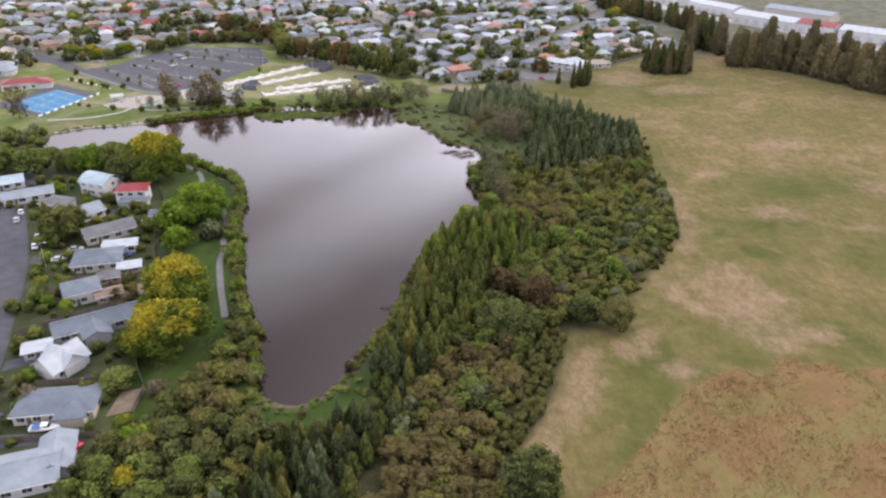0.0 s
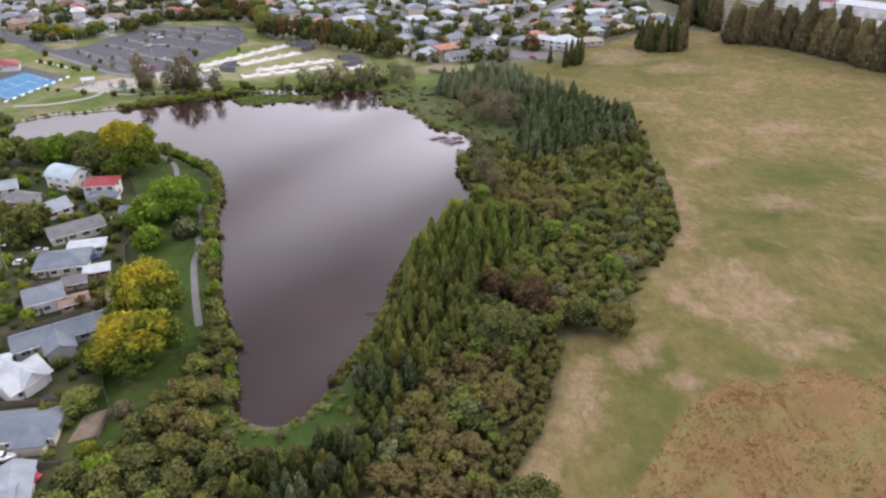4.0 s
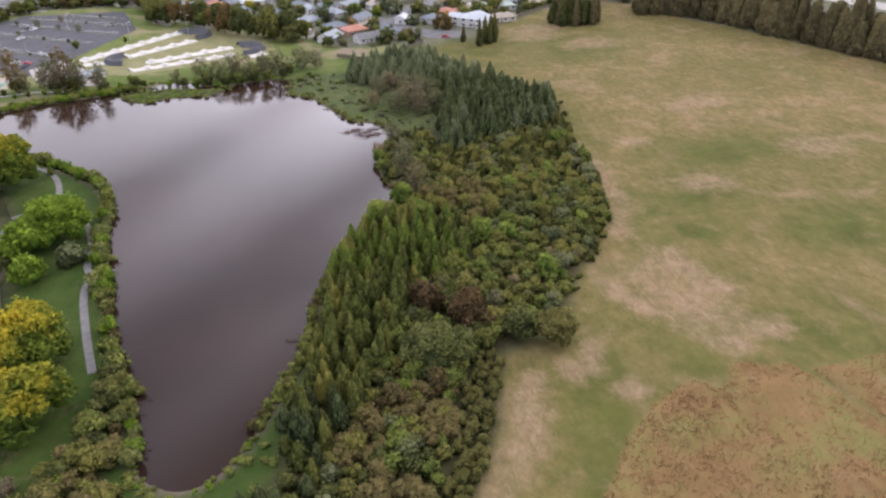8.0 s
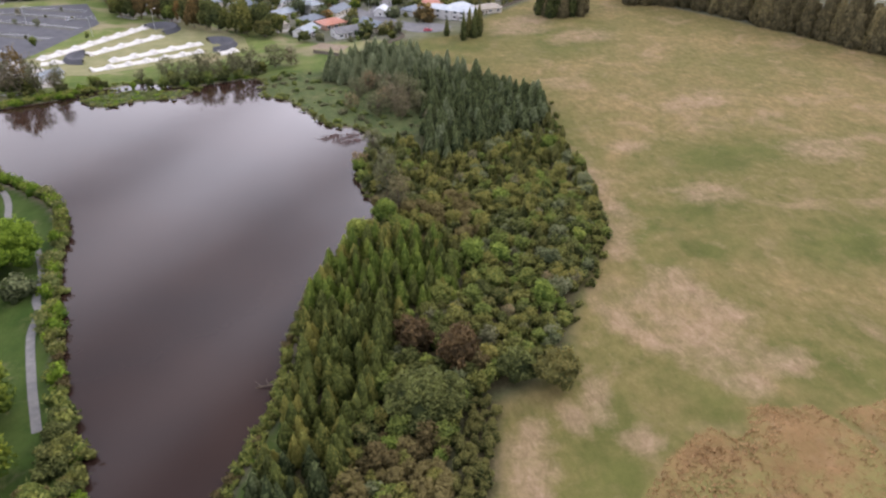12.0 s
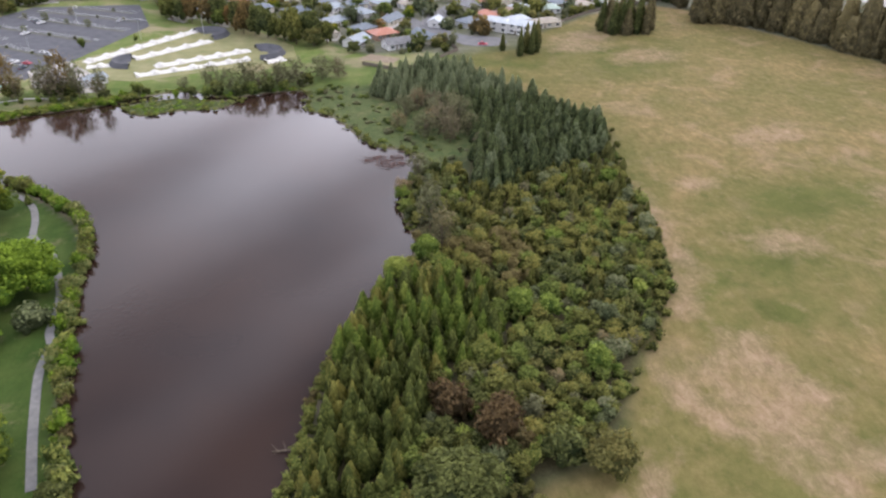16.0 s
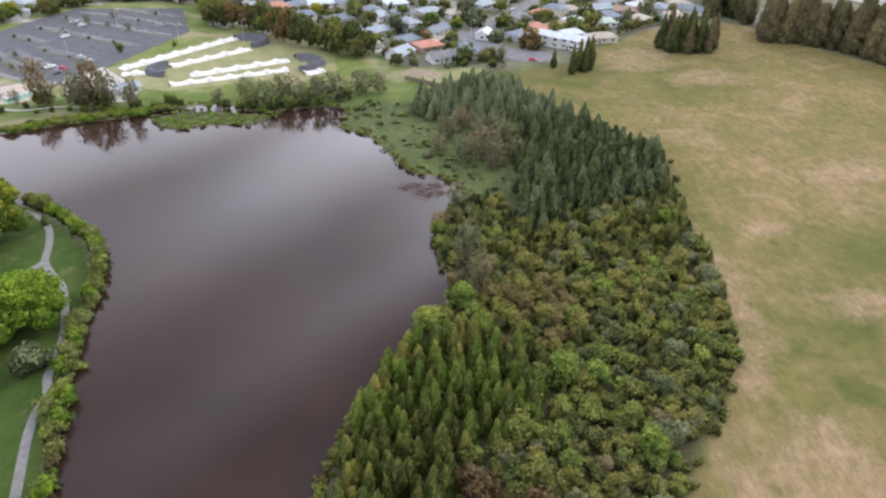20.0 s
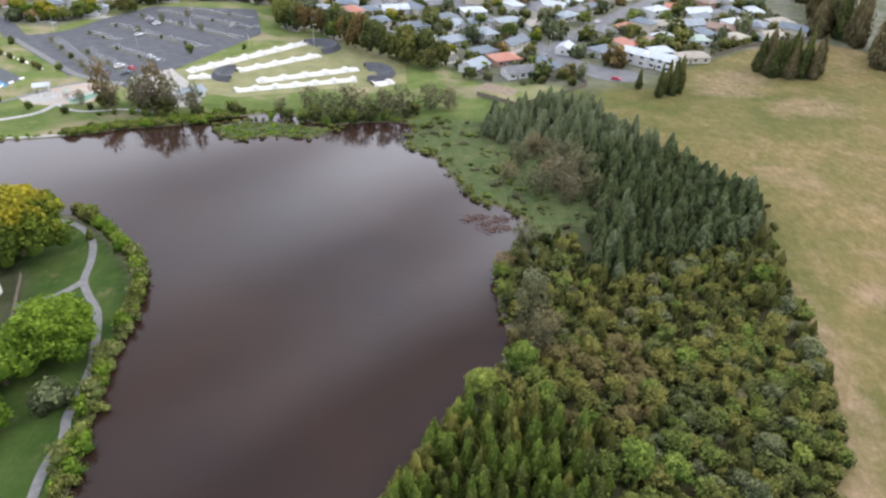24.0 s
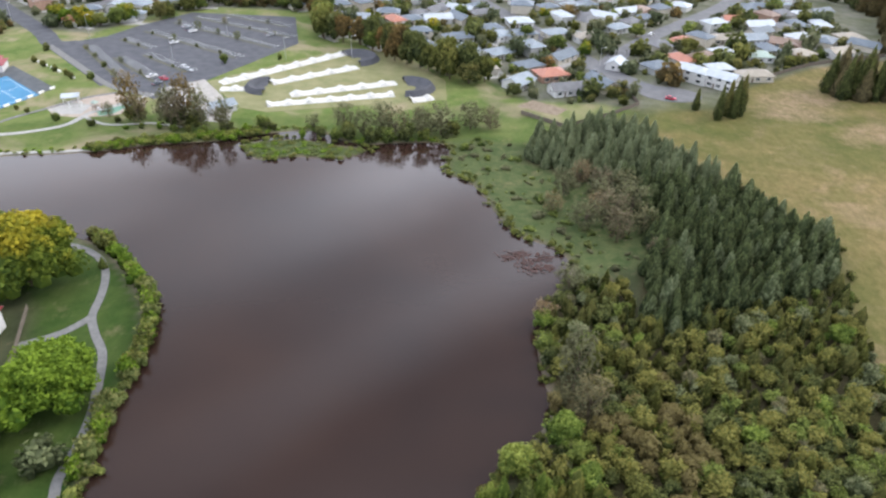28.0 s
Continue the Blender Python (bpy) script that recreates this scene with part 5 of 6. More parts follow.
# ---- bicycle track: pale rolling straights and dark banked turns ----
def roller_strip(a, b, width, seed):
    q = random.Random(seed)
    a, b = Vector(a), Vector(b)
    d = b - a
    n = int(d.length / 0.8)
    w = Vector((-d.y, d.x)).normalized()
    phase, wave = q.uniform(0, 6), q.uniform(7.0, 9.0)
    v, f = [], []
    for i in range(n + 1):
        c = a + d * i / n
        z = 0.35 + 0.9 * max(0, math.sin(6.2832 * i * 0.8 / wave + phase)) ** 1.5
        half = width / 2 + q.uniform(-0.25, 0.25)
        for off, zz in ((half + 1.0, 0.02), (half, z), (-half, z), (-half - 1.0, 0.02)):
            p = c + w * off
            v.append((p.x, p.y, zz))
        if i:
            k = 4 * i
            f += [(k - 4 + j, k - 3 + j, k + 1 + j, k + j) for j in range(3)]
    me = make_mesh("straight", v, f, LIME)
    return me


track = empty("bicycle_track", Matrix.Identity(4), "bicycle racing track with pale rolling jumps and dark banked turns", "bicycle track")
for n, (a, b, w) in enumerate((((-126, 389), (-88, 439), 3.9), ((-106, 394), (-77, 422), 3.6), ((-94, 383), (-56, 406.5), 3.8), ((-99, 371), (-54, 393), 3.2), ((-46, 388), (-38, 393), 3.6), ((-123, 383), (-111, 386), 3.2))):
    part("straight", roller_strip(a, b, w, n), None, track, "pale limestone straight with rollers")


def berm(cx, cy, rad, a0, a1, width):
    v, f = [], []
    n = 20
    for i in range(n + 1):
        a = radians(a0 + (a1 - a0) * i / n)
        for k, (rr, zz) in enumerate(((rad - width, 0.10), (rad - width * 0.4, 0.5), (rad, 2.0), (rad + 0.6, 2.05), (rad + 2.2, 0.02))):
            v.append((cx + rr * math.cos(a), cy + rr * math.sin(a), zz))
        if i:
            k = 5 * i
            f += [(k - 5 + j, k - 4 + j, k + 1 + j, k + j) for j in range(4)]
    return make_mesh("banked_turn", v, f, ASPHALT)


for c in ((-80, 433, 8.5, -65, 150, 6.5), (-49, 402, 8.5, -90, 120, 6.0), (-106, 389, 7.0, 100, 280, 6.0)):
    part("banked_turn", berm(*c), None, track, "dark asphalt banked turn")

# ---- houses ----
ROOFS = {"slate": ("slate-grey metal", (0.085, 0.105, 0.128), (0.140, 0.165, 0.195)), "pale": ("pale grey metal", (0.17, 0.20, 0.23), (0.26, 0.29, 0.32)), "dark": ("dark grey", (0.085, 0.085, 0.09), (0.15, 0.15, 0.155)),
         "orange": ("orange tiled", (0.27, 0.105, 0.07), (0.37, 0.16, 0.105)), "red": ("red", (0.17, 0.022, 0.028), (0.25, 0.038, 0.042)), "brown": ("brown tiled", (0.15, 0.10, 0.075), (0.24, 0.17, 0.13)),
         "green": ("grey-green metal", (0.24, 0.30, 0.26), (0.34, 0.41, 0.36)), "white": ("white metal", (0.31, 0.34, 0.37), (0.44, 0.47, 0.50)), "tan": ("tan tiled", (0.22, 0.195, 0.155), (0.31, 0.275, 0.225)), "sky": ("pale blue metal", (0.26, 0.34, 0.38), (0.37, 0.45, 0.49))}
ROOF_MAT = {k: two_tone("roof_" + k, a, b, 0.35, 0.5, 0.1, 0.4, fine=14.0) for k, (_, a, b) in ROOFS.items()}
WALLS = {"white": ((0.50, 0.50, 0.50), (0.62, 0.62, 0.62)), "cream": ((0.44, 0.41, 0.34), (0.54, 0.50, 0.43)), "brick": ((0.30, 0.19, 0.14), (0.42, 0.28, 0.21)), "grey": ((0.33, 0.34, 0.35), (0.45, 0.46, 0.47))}
WALL_MAT = {k: two_tone("wall_" + k, a, b, 0.5, 0.85) for k, (a, b) in WALLS.items()}
FRAME = two_tone("window_frame_paint", (0.66, 0.66, 0.65), (0.78, 0.78, 0.77), 2.0, 0.5)


def wall_body(L, W, h, rise, gable):
    bm = bmesh.new()
    if not gable:
        return box(bm, -L / 2, -W / 2, -0.3, L / 2, W / 2, h)
    prof = [(-W / 2, -0.3), (W / 2, -0.3), (W / 2, h), (0, h + rise), (-W / 2, h)]
    ends = [[bm.verts.new((x, y, z)) for y, z in prof] for x in (-L / 2, L / 2)]
    bm.faces.new(ends[0][::-1])
    bm.faces.new(ends[1])
    for i in range(5):
        j = (i + 1) % 5
        bm.faces.new((ends[0][i], ends[0][j], ends[1][j], ends[1][i]))
    bmesh.ops.recalc_face_normals(bm, faces=bm.faces)
    return bm


def roof_body(L, W, h, rise, gable, eave=0.55, thick=0.16):
    bm = bmesh.new()
    if gable == "arched":
        b, n = W / 2 + 0.3, 14
        for k in range(n):
            y0, y1 = -b + 2 * b * k / n, -b + 2 * b * (k + 1) / n
            z0, z1 = (h + rise * (1.25 * (1 - (y / b) ** 2)) for y in (y0, y1))
            v = [bm.verts.new((x, y, z)) for x in (-L / 2 - eave, L / 2 + eave) for y, z in ((y0, z0 - 0.05), (y1, z1 - 0.05), (y1, z1 + thick), (y0, z0 + thick))]
            for q in ((0, 1, 2, 3), (7, 6, 5, 4), (0, 4, 5, 1), (3, 2, 6, 7)) + (((0, 3, 7, 4),) if k == 0 else ()) + (((1, 5, 6, 2),) if k == n - 1 else ()):
                bm.faces.new([v[i] for i in q])
        bmesh.ops.remove_doubles(bm, verts=bm.verts, dist=0.001)
        bmesh.ops.recalc_face_normals(bm, faces=bm.faces)
        return bm
    a, b = L / 2 + eave, W / 2 + eave
    drop = rise * eave / (W / 2)
    if gable:
        prof = [(-b, h - drop + 0.03), (0, h + rise + 0.03), (b, h - drop + 0.03), (b, h - drop + 0.03 + thick), (0, h + rise + 0.03 + thick), (-b, h - drop + 0.03 + thick)]
        ends = [[bm.verts.new((x, y, z)) for y, z in prof] for x in (-a, a)]
        for i in range(6):
            bm.faces.new((ends[0][i], ends[0][(i + 1) % 6], ends[1][(i + 1) % 6], ends[1][i]))
        for e in ends:
            bm.faces.new((e[0], e[1], e[4], e[5]))
            bm.faces.new((e[1], e[2], e[3], e[4]))
    else:
        z0 = h - drop * 0.4
        lo = [bm.verts.new((x, y, z0)) for x, y in ((-a, -b), (a, -b), (a, b), (-a, b))]
        ed = [bm.verts.new((x, y, z0 + thick)) for x, y in ((-a, -b), (a, -b), (a, b), (-a, b))]
        r = max(0.3, a - b)
        top = [bm.verts.new((x, 0, h + rise)) for x in (-r, r)]
        bm.faces.new(lo[::-1])
        for i in range(4):
            j = (i + 1) % 4
            bm.faces.new((lo[i], lo[j], ed[j], ed[i]))
        bm.faces.new((ed[0], ed[1], top[1], top[0]))
        bm.faces.new((ed[2], ed[3], top[0], top[1]))
        bm.faces.new((ed[1], ed[2], top[1]))
        bm.faces.new((ed[3], ed[0], top[0]))
    bmesh.ops.recalc_face_normals(bm, faces=bm.faces)
    return bm


def window_at(parent, x, y, z, face, w, h, glazed=True):
    """A window proud of a wall that faces along +-x or +-y."""
    fr, pa = bmesh.new(), bmesh.new()
    t = 0.07
    m = Matrix.Translation((x, y, z)) @ Matrix.Rotation({"s": 0, "e": math.pi / 2, "n": math.pi, "w": -math.pi / 2}[face], 4, "Z")
    us, vs = (-w / 2 - 0.08, -w / 2, -0.03, 0.03, w / 2, w / 2 + 0.08), (-0.1, 0, h, h + 0.09)
    open_cells = {(1, 1), (3, 1)}
    grid = {(i, j, k): fr.verts.new((u, y_, v)) for i, u in enumerate(us) for j, v in enumerate(vs) for k, y_ in ((0, -0.09), (1, 0.02))}
    for i in range(5):
        for j in range(3):
            if (i, j) in open_cells:
                continue
            fr.faces.new([grid[c] for c in ((i, j, 0), (i + 1, j, 0), (i + 1, j + 1, 0), (i, j + 1, 0))])
            for di, dj, ca_, cb_ in ((-1, 0, (i, j), (i, j + 1)), (1, 0, (i + 1, j + 1), (i + 1, j)), (0, -1, (i + 1, j), (i, j)), (0, 1, (i, j + 1), (i + 1, j + 1))):
                n = (i + di, j + dj)
                if n in open_cells or not (0 <= n[0] < 5 and 0 <= n[1] < 3):
                    fr.faces.new([grid[c] for c in ((*ca_, 0), (*cb_, 0), (*cb_, 1), (*ca_, 1))])
    for v in [v for v in fr.verts if not v.link_faces]:
        fr.verts.remove(v)
    bmesh.ops.recalc_face_normals(fr, faces=fr.faces)
    fr.transform(m)
    win = part("window", fr, FRAME, parent)
    box(pa, -w / 2, -0.045, 0, w / 2, 0.01, h)
    pa.transform(m)
    part("pane", pa, GLASS, win)
    return win


def house(x, y, turn, L, W, h, rise, gable, roof, wall, label, windows=3, chimney=False, group="", z=0.0, block=(), wing="", drive=False):
    ob = empty("house", pose(x, y, z, 0, 0, turn), label, "house", group)
    part("wall", wall_body(L, W, h, rise, gable), WALL_MAT[wall], ob)
    rf = part("roof", roof_body(L, W, h, rise, gable), ROOF_MAT[roof], ob)
    floors = (0.9,) if h < 4 else (0.9, 3.5)
    for zz in floors:
        for k in range(windows):
            xx = -L / 2 + L * (k + 0.5) / windows
            window_at(ob, xx, -W / 2, zz, "s", min(1.9, L / windows * 0.5), 1.25)
            if windows > 2 and k % 2 == 0:
                window_at(ob, xx, W / 2, zz, "n", 1.4, 1.2)
        window_at(ob, L / 2, 0, zz, "e", 1.5, 1.2)
        if windows > 2:
            window_at(ob, -L / 2, 0, zz, "w", 1.5, 1.2)
    if drive:
        part("driveway", boxed((-L / 2 - 4.2, -W / 2 - 6.5, -0.1, -L / 2 - 0.9, W * 0.3, 0.05), (-L / 2 - 0.9, -W / 2 - 3.0, -0.1, L * 0.2, -W / 2, 0.05)), CONCRETE, ob, "pale concrete driveway and terrace")
    if not group:
        a, drop = L / 2 + 0.5, rise * 0.55 / (W / 2)
        if gable is True:
            part("ridge_cap", boxed((-a, -0.16, h + rise + 0.15, a, 0.16, h + rise + 0.23)), ROOF_MAT[roof], rf)
        for sy in (-1, 1):
            yy, zz = sy * (W / 2 + 0.60), h - drop * (1.0 if gable else 0.4)
            part("gutter", boxed((-a, yy - 0.07, zz - 0.02, a, yy + 0.07, zz + 0.10)), FRAME, rf)
    dx = -L / 2 + L / windows
    part("door", boxed((dx - 0.45, -W / 2 - 0.06, 0.0, dx + 0.45, -W / 2 + 0.02, 2.05)), TIMBER, ob)
    if chimney:
        part("chimney", boxed((L * 0.2, -0.4, h, L * 0.2 + 0.7, 0.3, h + rise + 0.9), (L * 0.2 - 0.07, -0.47, h + rise + 0.9, L * 0.2 + 0.77, 0.37, h + rise + 1.02)), WALL_MAT["brick"], rf)
    for n, (bx, by, bt, bl, bw, bh, br) in enumerate(block):
        m = pose(bx, by, 0, 0, 0, bt)
        wb, rb = wall_body(bl, bw, bh, br, gable), roof_body(bl, bw, bh, br, gable)
        wb.transform(m)
        rb.transform(m)
        rb.transform(pose(0, 0, 0.006))
        part("wing_wall", wb, WALL_MAT[wall], ob)
        part("wing_roof", rb, ROOF_MAT[wing or roof], ob)
    return ob


house(-80, 97, 20, 14, 9.5, 2.7, 1.9, True, "pale", "white", "low white house with a pale metal roof", 4, block=((6, 3, 90, 10, 6, 2.6, 1.4),))
house(-82.5, 117, 9, 16, 8.2, 2.7, 2.1, False, "slate", "cream", "long house with a slate-grey hipped roof", 5, block=((4, -3.2, 90, 6, 5.5, 2.7, 1.5),))
house(-89, 131.5, 62, 9, 7, 3.0, 2.7, True, "white", "white", "white house with a steep white gabled roof", 2, block=((0.5, 0, 90, 8, 5, 3.0, 2.3),))
house(-88, 149, 33, 21, 7, 2.7, 1.6, True, "slate", "grey", "long house with a slate-blue metal gable roof", 5, block=((-1.5, -4, 90, 9, 6, 2.7, 1.5),))
house(-97.5, 137, 24, 6, 4.2, 2.4, 0.3, True, "white", "grey", "small carport with a flat white roof", 2)
house(-99, 163, 32, 8.6, 8, 3.6, 1.8, False, "slate", "white", "white house with a slate-grey hipped roof", 3)
house(-103, 182, 15, 13, 10, 2.7, 2.2, False, "slate", "cream", "cream house with a grey hipped roof", 4)
house(-92, 178, 22, 6, 4, 2.3, 0.5, True, "white", "brick", "garden shed with a white roof", 2)
house(-108, 201, 38, 15, 7.5, 2.8, 1.7, True, "dark", "cream", "long house with a dark grey gable roof", 4)
house(-100, 191, 16, 9.5, 4.6, 2.6, 0.5, True, "white", "white", "white annexe with a low white roof", 3)
house(-111, 229, 8, 10, 7.5, 5.2, 1.7, False, "red", "white", "two-storey white house with a red hipped roof", 3, block=((1.5, -5.5, 0, 9, 4, 2.7, 1.0),), wing="slate")
house(-126, 237, -20, 11, 9, 4.6, 1.9, "arched", "sky", "white", "two-storey white house with a pale blue arched roof", 3)
house(-122.5, 214, 50, 11.5, 8, 2.7, 1.8, True, "pale", "white", "house with a pale metal gable roof", 3)
house(-149, 229, 30, 16, 7, 2.7, 1.4, True, "pale", "white", "long low house with a pale roof", 4)
house(-163, 240, 30, 11, 7, 2.7, 1.6, True, "sky", "white", "house with a pale turquoise roof", 3)
house(-135, 222, -15, 9, 7, 2.7, 1.6, False, "dark", "grey", "house with a dark grey hipped roof", 3)
house(-96, 214, 10, 6, 4.5, 2.6, 0.9, True, "slate", "white", "small white garage with a grey roof", 2)
house(-101, 117, 9, 7, 6, 2.6, 1.2, True, "slate", "grey", "grey house end beside the street", 2)
house(-150, 165, 60, 14, 9, 2.7, 1.9, False, "slate", "cream", "house across the street with a grey hipped roof", 3)
house(-162, 190, 60, 13, 9, 2.7, 1.9, False, "brown", "brick", "brick house across the street with a brown roof", 3)
house(-232, 381, 24, 22, 11, 3.4, 2.0, False, "red", "white", "club house with a bright red hipped roof", 5, block=((10, -2, 90, 9, 7, 3.0, 1.4),))
house(-113, 362, 48, 9, 6, 2.6, 1.3, True, "pale", "white", "small white club shed beside the bicycle track", 2)

house(-95.4, 172.0, 22, 5.5, 4, 2.3, 0.7, True, "dark", "brick", "small brown shed with a dark roof behind a house", 2)
house(-91.4, 162.4, 30, 6.5, 4, 2.4, 0.5, True, "brown", "brick", "rusty brown shed at the garden's end", 2)

# houses round the cul-de-sac
for x, y, turn, L, W, h, gable, roof, wall in ((55, 450, 40, 12, 9, 2.8, False, "slate", "grey"), (69, 441, -35, 16, 8, 5.0, False, "white", "white"), (81, 434, -35, 12, 8, 5.0, True, "white", "white"), (83, 454, 20, 11, 8, 2.8, False, "white", "cream"), (8, 428, 30, 13, 10, 2.8, False, "orange", "brick"),
                                               (-5, 415, 60, 12, 9, 2.8, True, "pale", "white"), (15, 411, 25, 14, 8, 2.8, True, "dark", "white"), (-2, 437, 40, 12, 9, 2.8, False, "slate", "cream"), (-16, 453, 40, 13, 9, 2.8, False, "pale", "white"), (97, 448, 15, 15, 8, 2.8, False, "tan", "cream"), (37, 449, 70, 9, 7, 2.8, True, "white", "white"), (126, 486, 40, 13, 10, 2.8, False, "tan", "cream"), (105, 478, 10, 12, 9, 2.8, False, "green", "white"), (109, 508, 20, 12, 9, 2.8, True, "pale", "white"), (94, 504, 10, 14, 9, 2.8, False, "tan", "cream"), (146, 494, 30, 12, 9, 2.8, True, "tan", "white"), (117, 536, 20, 16, 10, 2.8, True, "white", "cream"), (103, 540, 10, 8, 8, 3.4, True, "orange", "white"), (41, 511, 40, 12, 9, 2.8, False, "pale", "white"), (24, 489, 30, 12, 9, 2.8, False, "tan", "white"), (9, 492, 30, 13, 9, 2.8, False, "pale", "cream"), (-11, 509, 20, 13, 10, 2.8, False, "white", "white"), (-39, 472, 30, 14, 9, 2.8, False, "slate", "white")):
    house(x, y, turn, L, W, h, 2.0, gable, roof, wall, f"{wall} suburban house with a {ROOFS[roof][0]} roof", 3, group="houses round the cul-de-sac")

# ---- the suburb beyond ----
TEMPLATES = []
for n, (L, W, h, gable) in enumerate(((13, 9, 2.8, False), (15, 8, 2.8, True), (11, 9, 2.8, False), (12, 8, 4.9, False))):
    for roof, wall in (("slate", "cream"), ("pale", "white"), ("brown", "brick"), ("white", "white"), ("dark", "cream"), ("tan", "cream"), ("orange", "white"), ("red", "cream"), ("green", "white")):
        TEMPLATES.append((L, W, h, gable, roof, wall))
SUBURB = [(-520, 780), (-520, 430), (-300, 380), (-262, 400), (-250, 445), (-225, 440), (-208, 470), (-190, 500), (-125, 512), (-104, 470), (-60, 452), (-24, 430), (0, 400), (36, 400), (56, 432), (90, 440), (128, 476), (168, 500), (160, 620), (120, 780)]
lines = [curve_points(c, False, 4) for c in (CUL, UP, CROSS, WESTWARD, [(-420, 570), (-345, 520), (-289, 475), (-240, 438)])]
taken_h = [(o.location.x, o.location.y) for o in bpy.data.objects if o.name.startswith("house")]
q = np.random.default_rng(21)
spots = []
for j in range(-40, 60):
    for i in range(-40, 60):
        u, v = i * 14.0 + (j % 2) * 6 + q.uniform(-3.5, 3.5), j * 15.6 + q.uniform(-3, 3) + (j // 2) * 8
        a = radians(34)
        x, y = -100 + u * math.cos(a) - v * math.sin(a), 520 + u * math.sin(a) + v * math.cos(a)
        spots.append((x, y, 34 + 90 * int(q.integers(0, 2)) + q.normal() * 16))
spots = [s for s in spots if -520 < s[0] < 180 and 380 < s[1] < 780]
arr = np.array(spots)
ok = inside(SUBURB, arr[:, 0], arr[:, 1])
for ln in lines:
    ok &= away(ln, arr[:, 0], arr[:, 1], False) > 11
for x, y in taken_h:
    ok &= np.hypot(arr[:, 0] - x, arr[:, 1] - y) > 13
ok &= np.abs(arr[:, 0]) < 0.68 * arr[:, 1] + 40
arr = arr[ok]
arr = arr[np.argsort(arr[:, 1])]
made, far_bits = {}, {}
for n, (x, y, turn) in enumerate(arr):
    west_side = x < -150
    p = np.array([34, 24, 4, 12, 18, 4, 1.5, 0.5, 4], float) if not west_side else np.array([24, 18, 10, 9, 14, 8, 5, 2, 4], float)
    k = int(q.choice(9, p=p / p.sum())) + 9 * int(q.integers(0, 4))
    L, W, h, gable, roof, wall = TEMPLATES[k]
    if n < 100:
        if k in made:
            copy_thing(made[k], pose(x, y, 0, 0, 0, turn))
        else:
            made[k] = house(x, y, turn, L, W, h, 2.0, gable, roof, wall, f"{wall} suburban house with a {ROOFS[roof][0]} roof", 2, group="houses of the suburb", block=((L * 0.22, -W * 0.42, 90, W * 0.8, L * 0.42, 2.7, 1.3),) if k % 3 else (), drive=True)
    else:
        for mat, bm in ((WALL_MAT[wall], wall_body(L, W, h, 2.0, gable)), (ROOF_MAT[roof], roof_body(L, W, h, 2.0, gable))):
            bm.transform(pose(x, y, 0, 0, 0, turn))
            v0, f0 = far_bits.setdefault(mat.name, (mat, [], []))[1:]
            bm.verts.index_update()
            base = len(v0)
            v0 += [tuple(c.co) for c in bm.verts]
            f0 += [tuple(c.index + base for c in fc.verts) for fc in bm.faces]
            bm.free()
for mat, v0, f0 in far_bits.values():
    tagged(new("far_houses", make_mesh("far_houses", v0, f0, mat)), "distant suburban houses, " + mat.name.replace("_", " "), "houses", kind="stuff")

# gardens: trees and shrubs between the houses
garden = scattered(SUBURB, 7.6, 22, jitter=0.5)
keep = np.abs(garden[:, 0]) < 0.68 * garden[:, 1] + 40
for ln in lines:
    keep &= away(ln, garden[:, 0], garden[:, 1], False) > 8
hx = np.array([(o.location.x, o.location.y) for o in bpy.data.objects if o.name.startswith("house")] + [tuple(a[:2]) for a in arr])
for x, y in hx:
    keep &= np.hypot(garden[:, 0] - x, garden[:, 1] - y) > 6.0
garden = garden[keep & (garden[:, 1] < 740)]
bins = {}
for x, y in garden:
    # the greyed town leaves carry painted haze into the far gardens
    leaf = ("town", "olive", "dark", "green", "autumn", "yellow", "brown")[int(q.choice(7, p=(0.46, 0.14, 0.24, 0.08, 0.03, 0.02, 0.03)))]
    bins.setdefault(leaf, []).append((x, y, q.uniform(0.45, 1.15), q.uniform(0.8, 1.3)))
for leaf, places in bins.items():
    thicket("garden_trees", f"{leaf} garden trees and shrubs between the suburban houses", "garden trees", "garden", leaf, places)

big = scattered(SUBURB, 21, 23, jitter=0.5)
big = big[(np.abs(big[:, 0]) < 0.66 * big[:, 1] + 30) & (big[:, 1] < 660)]
for ln in lines:
    big = big[away(ln, big[:, 0], big[:, 1], False) > 5]
for x, y in hx:
    big = big[np.hypot(big[:, 0] - x, big[:, 1] - y) > 6.5]
for x, y in big:
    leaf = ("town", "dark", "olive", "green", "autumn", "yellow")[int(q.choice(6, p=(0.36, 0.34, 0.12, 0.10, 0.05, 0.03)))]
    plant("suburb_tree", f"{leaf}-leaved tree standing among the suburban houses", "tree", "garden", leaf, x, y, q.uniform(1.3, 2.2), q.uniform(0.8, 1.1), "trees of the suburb")

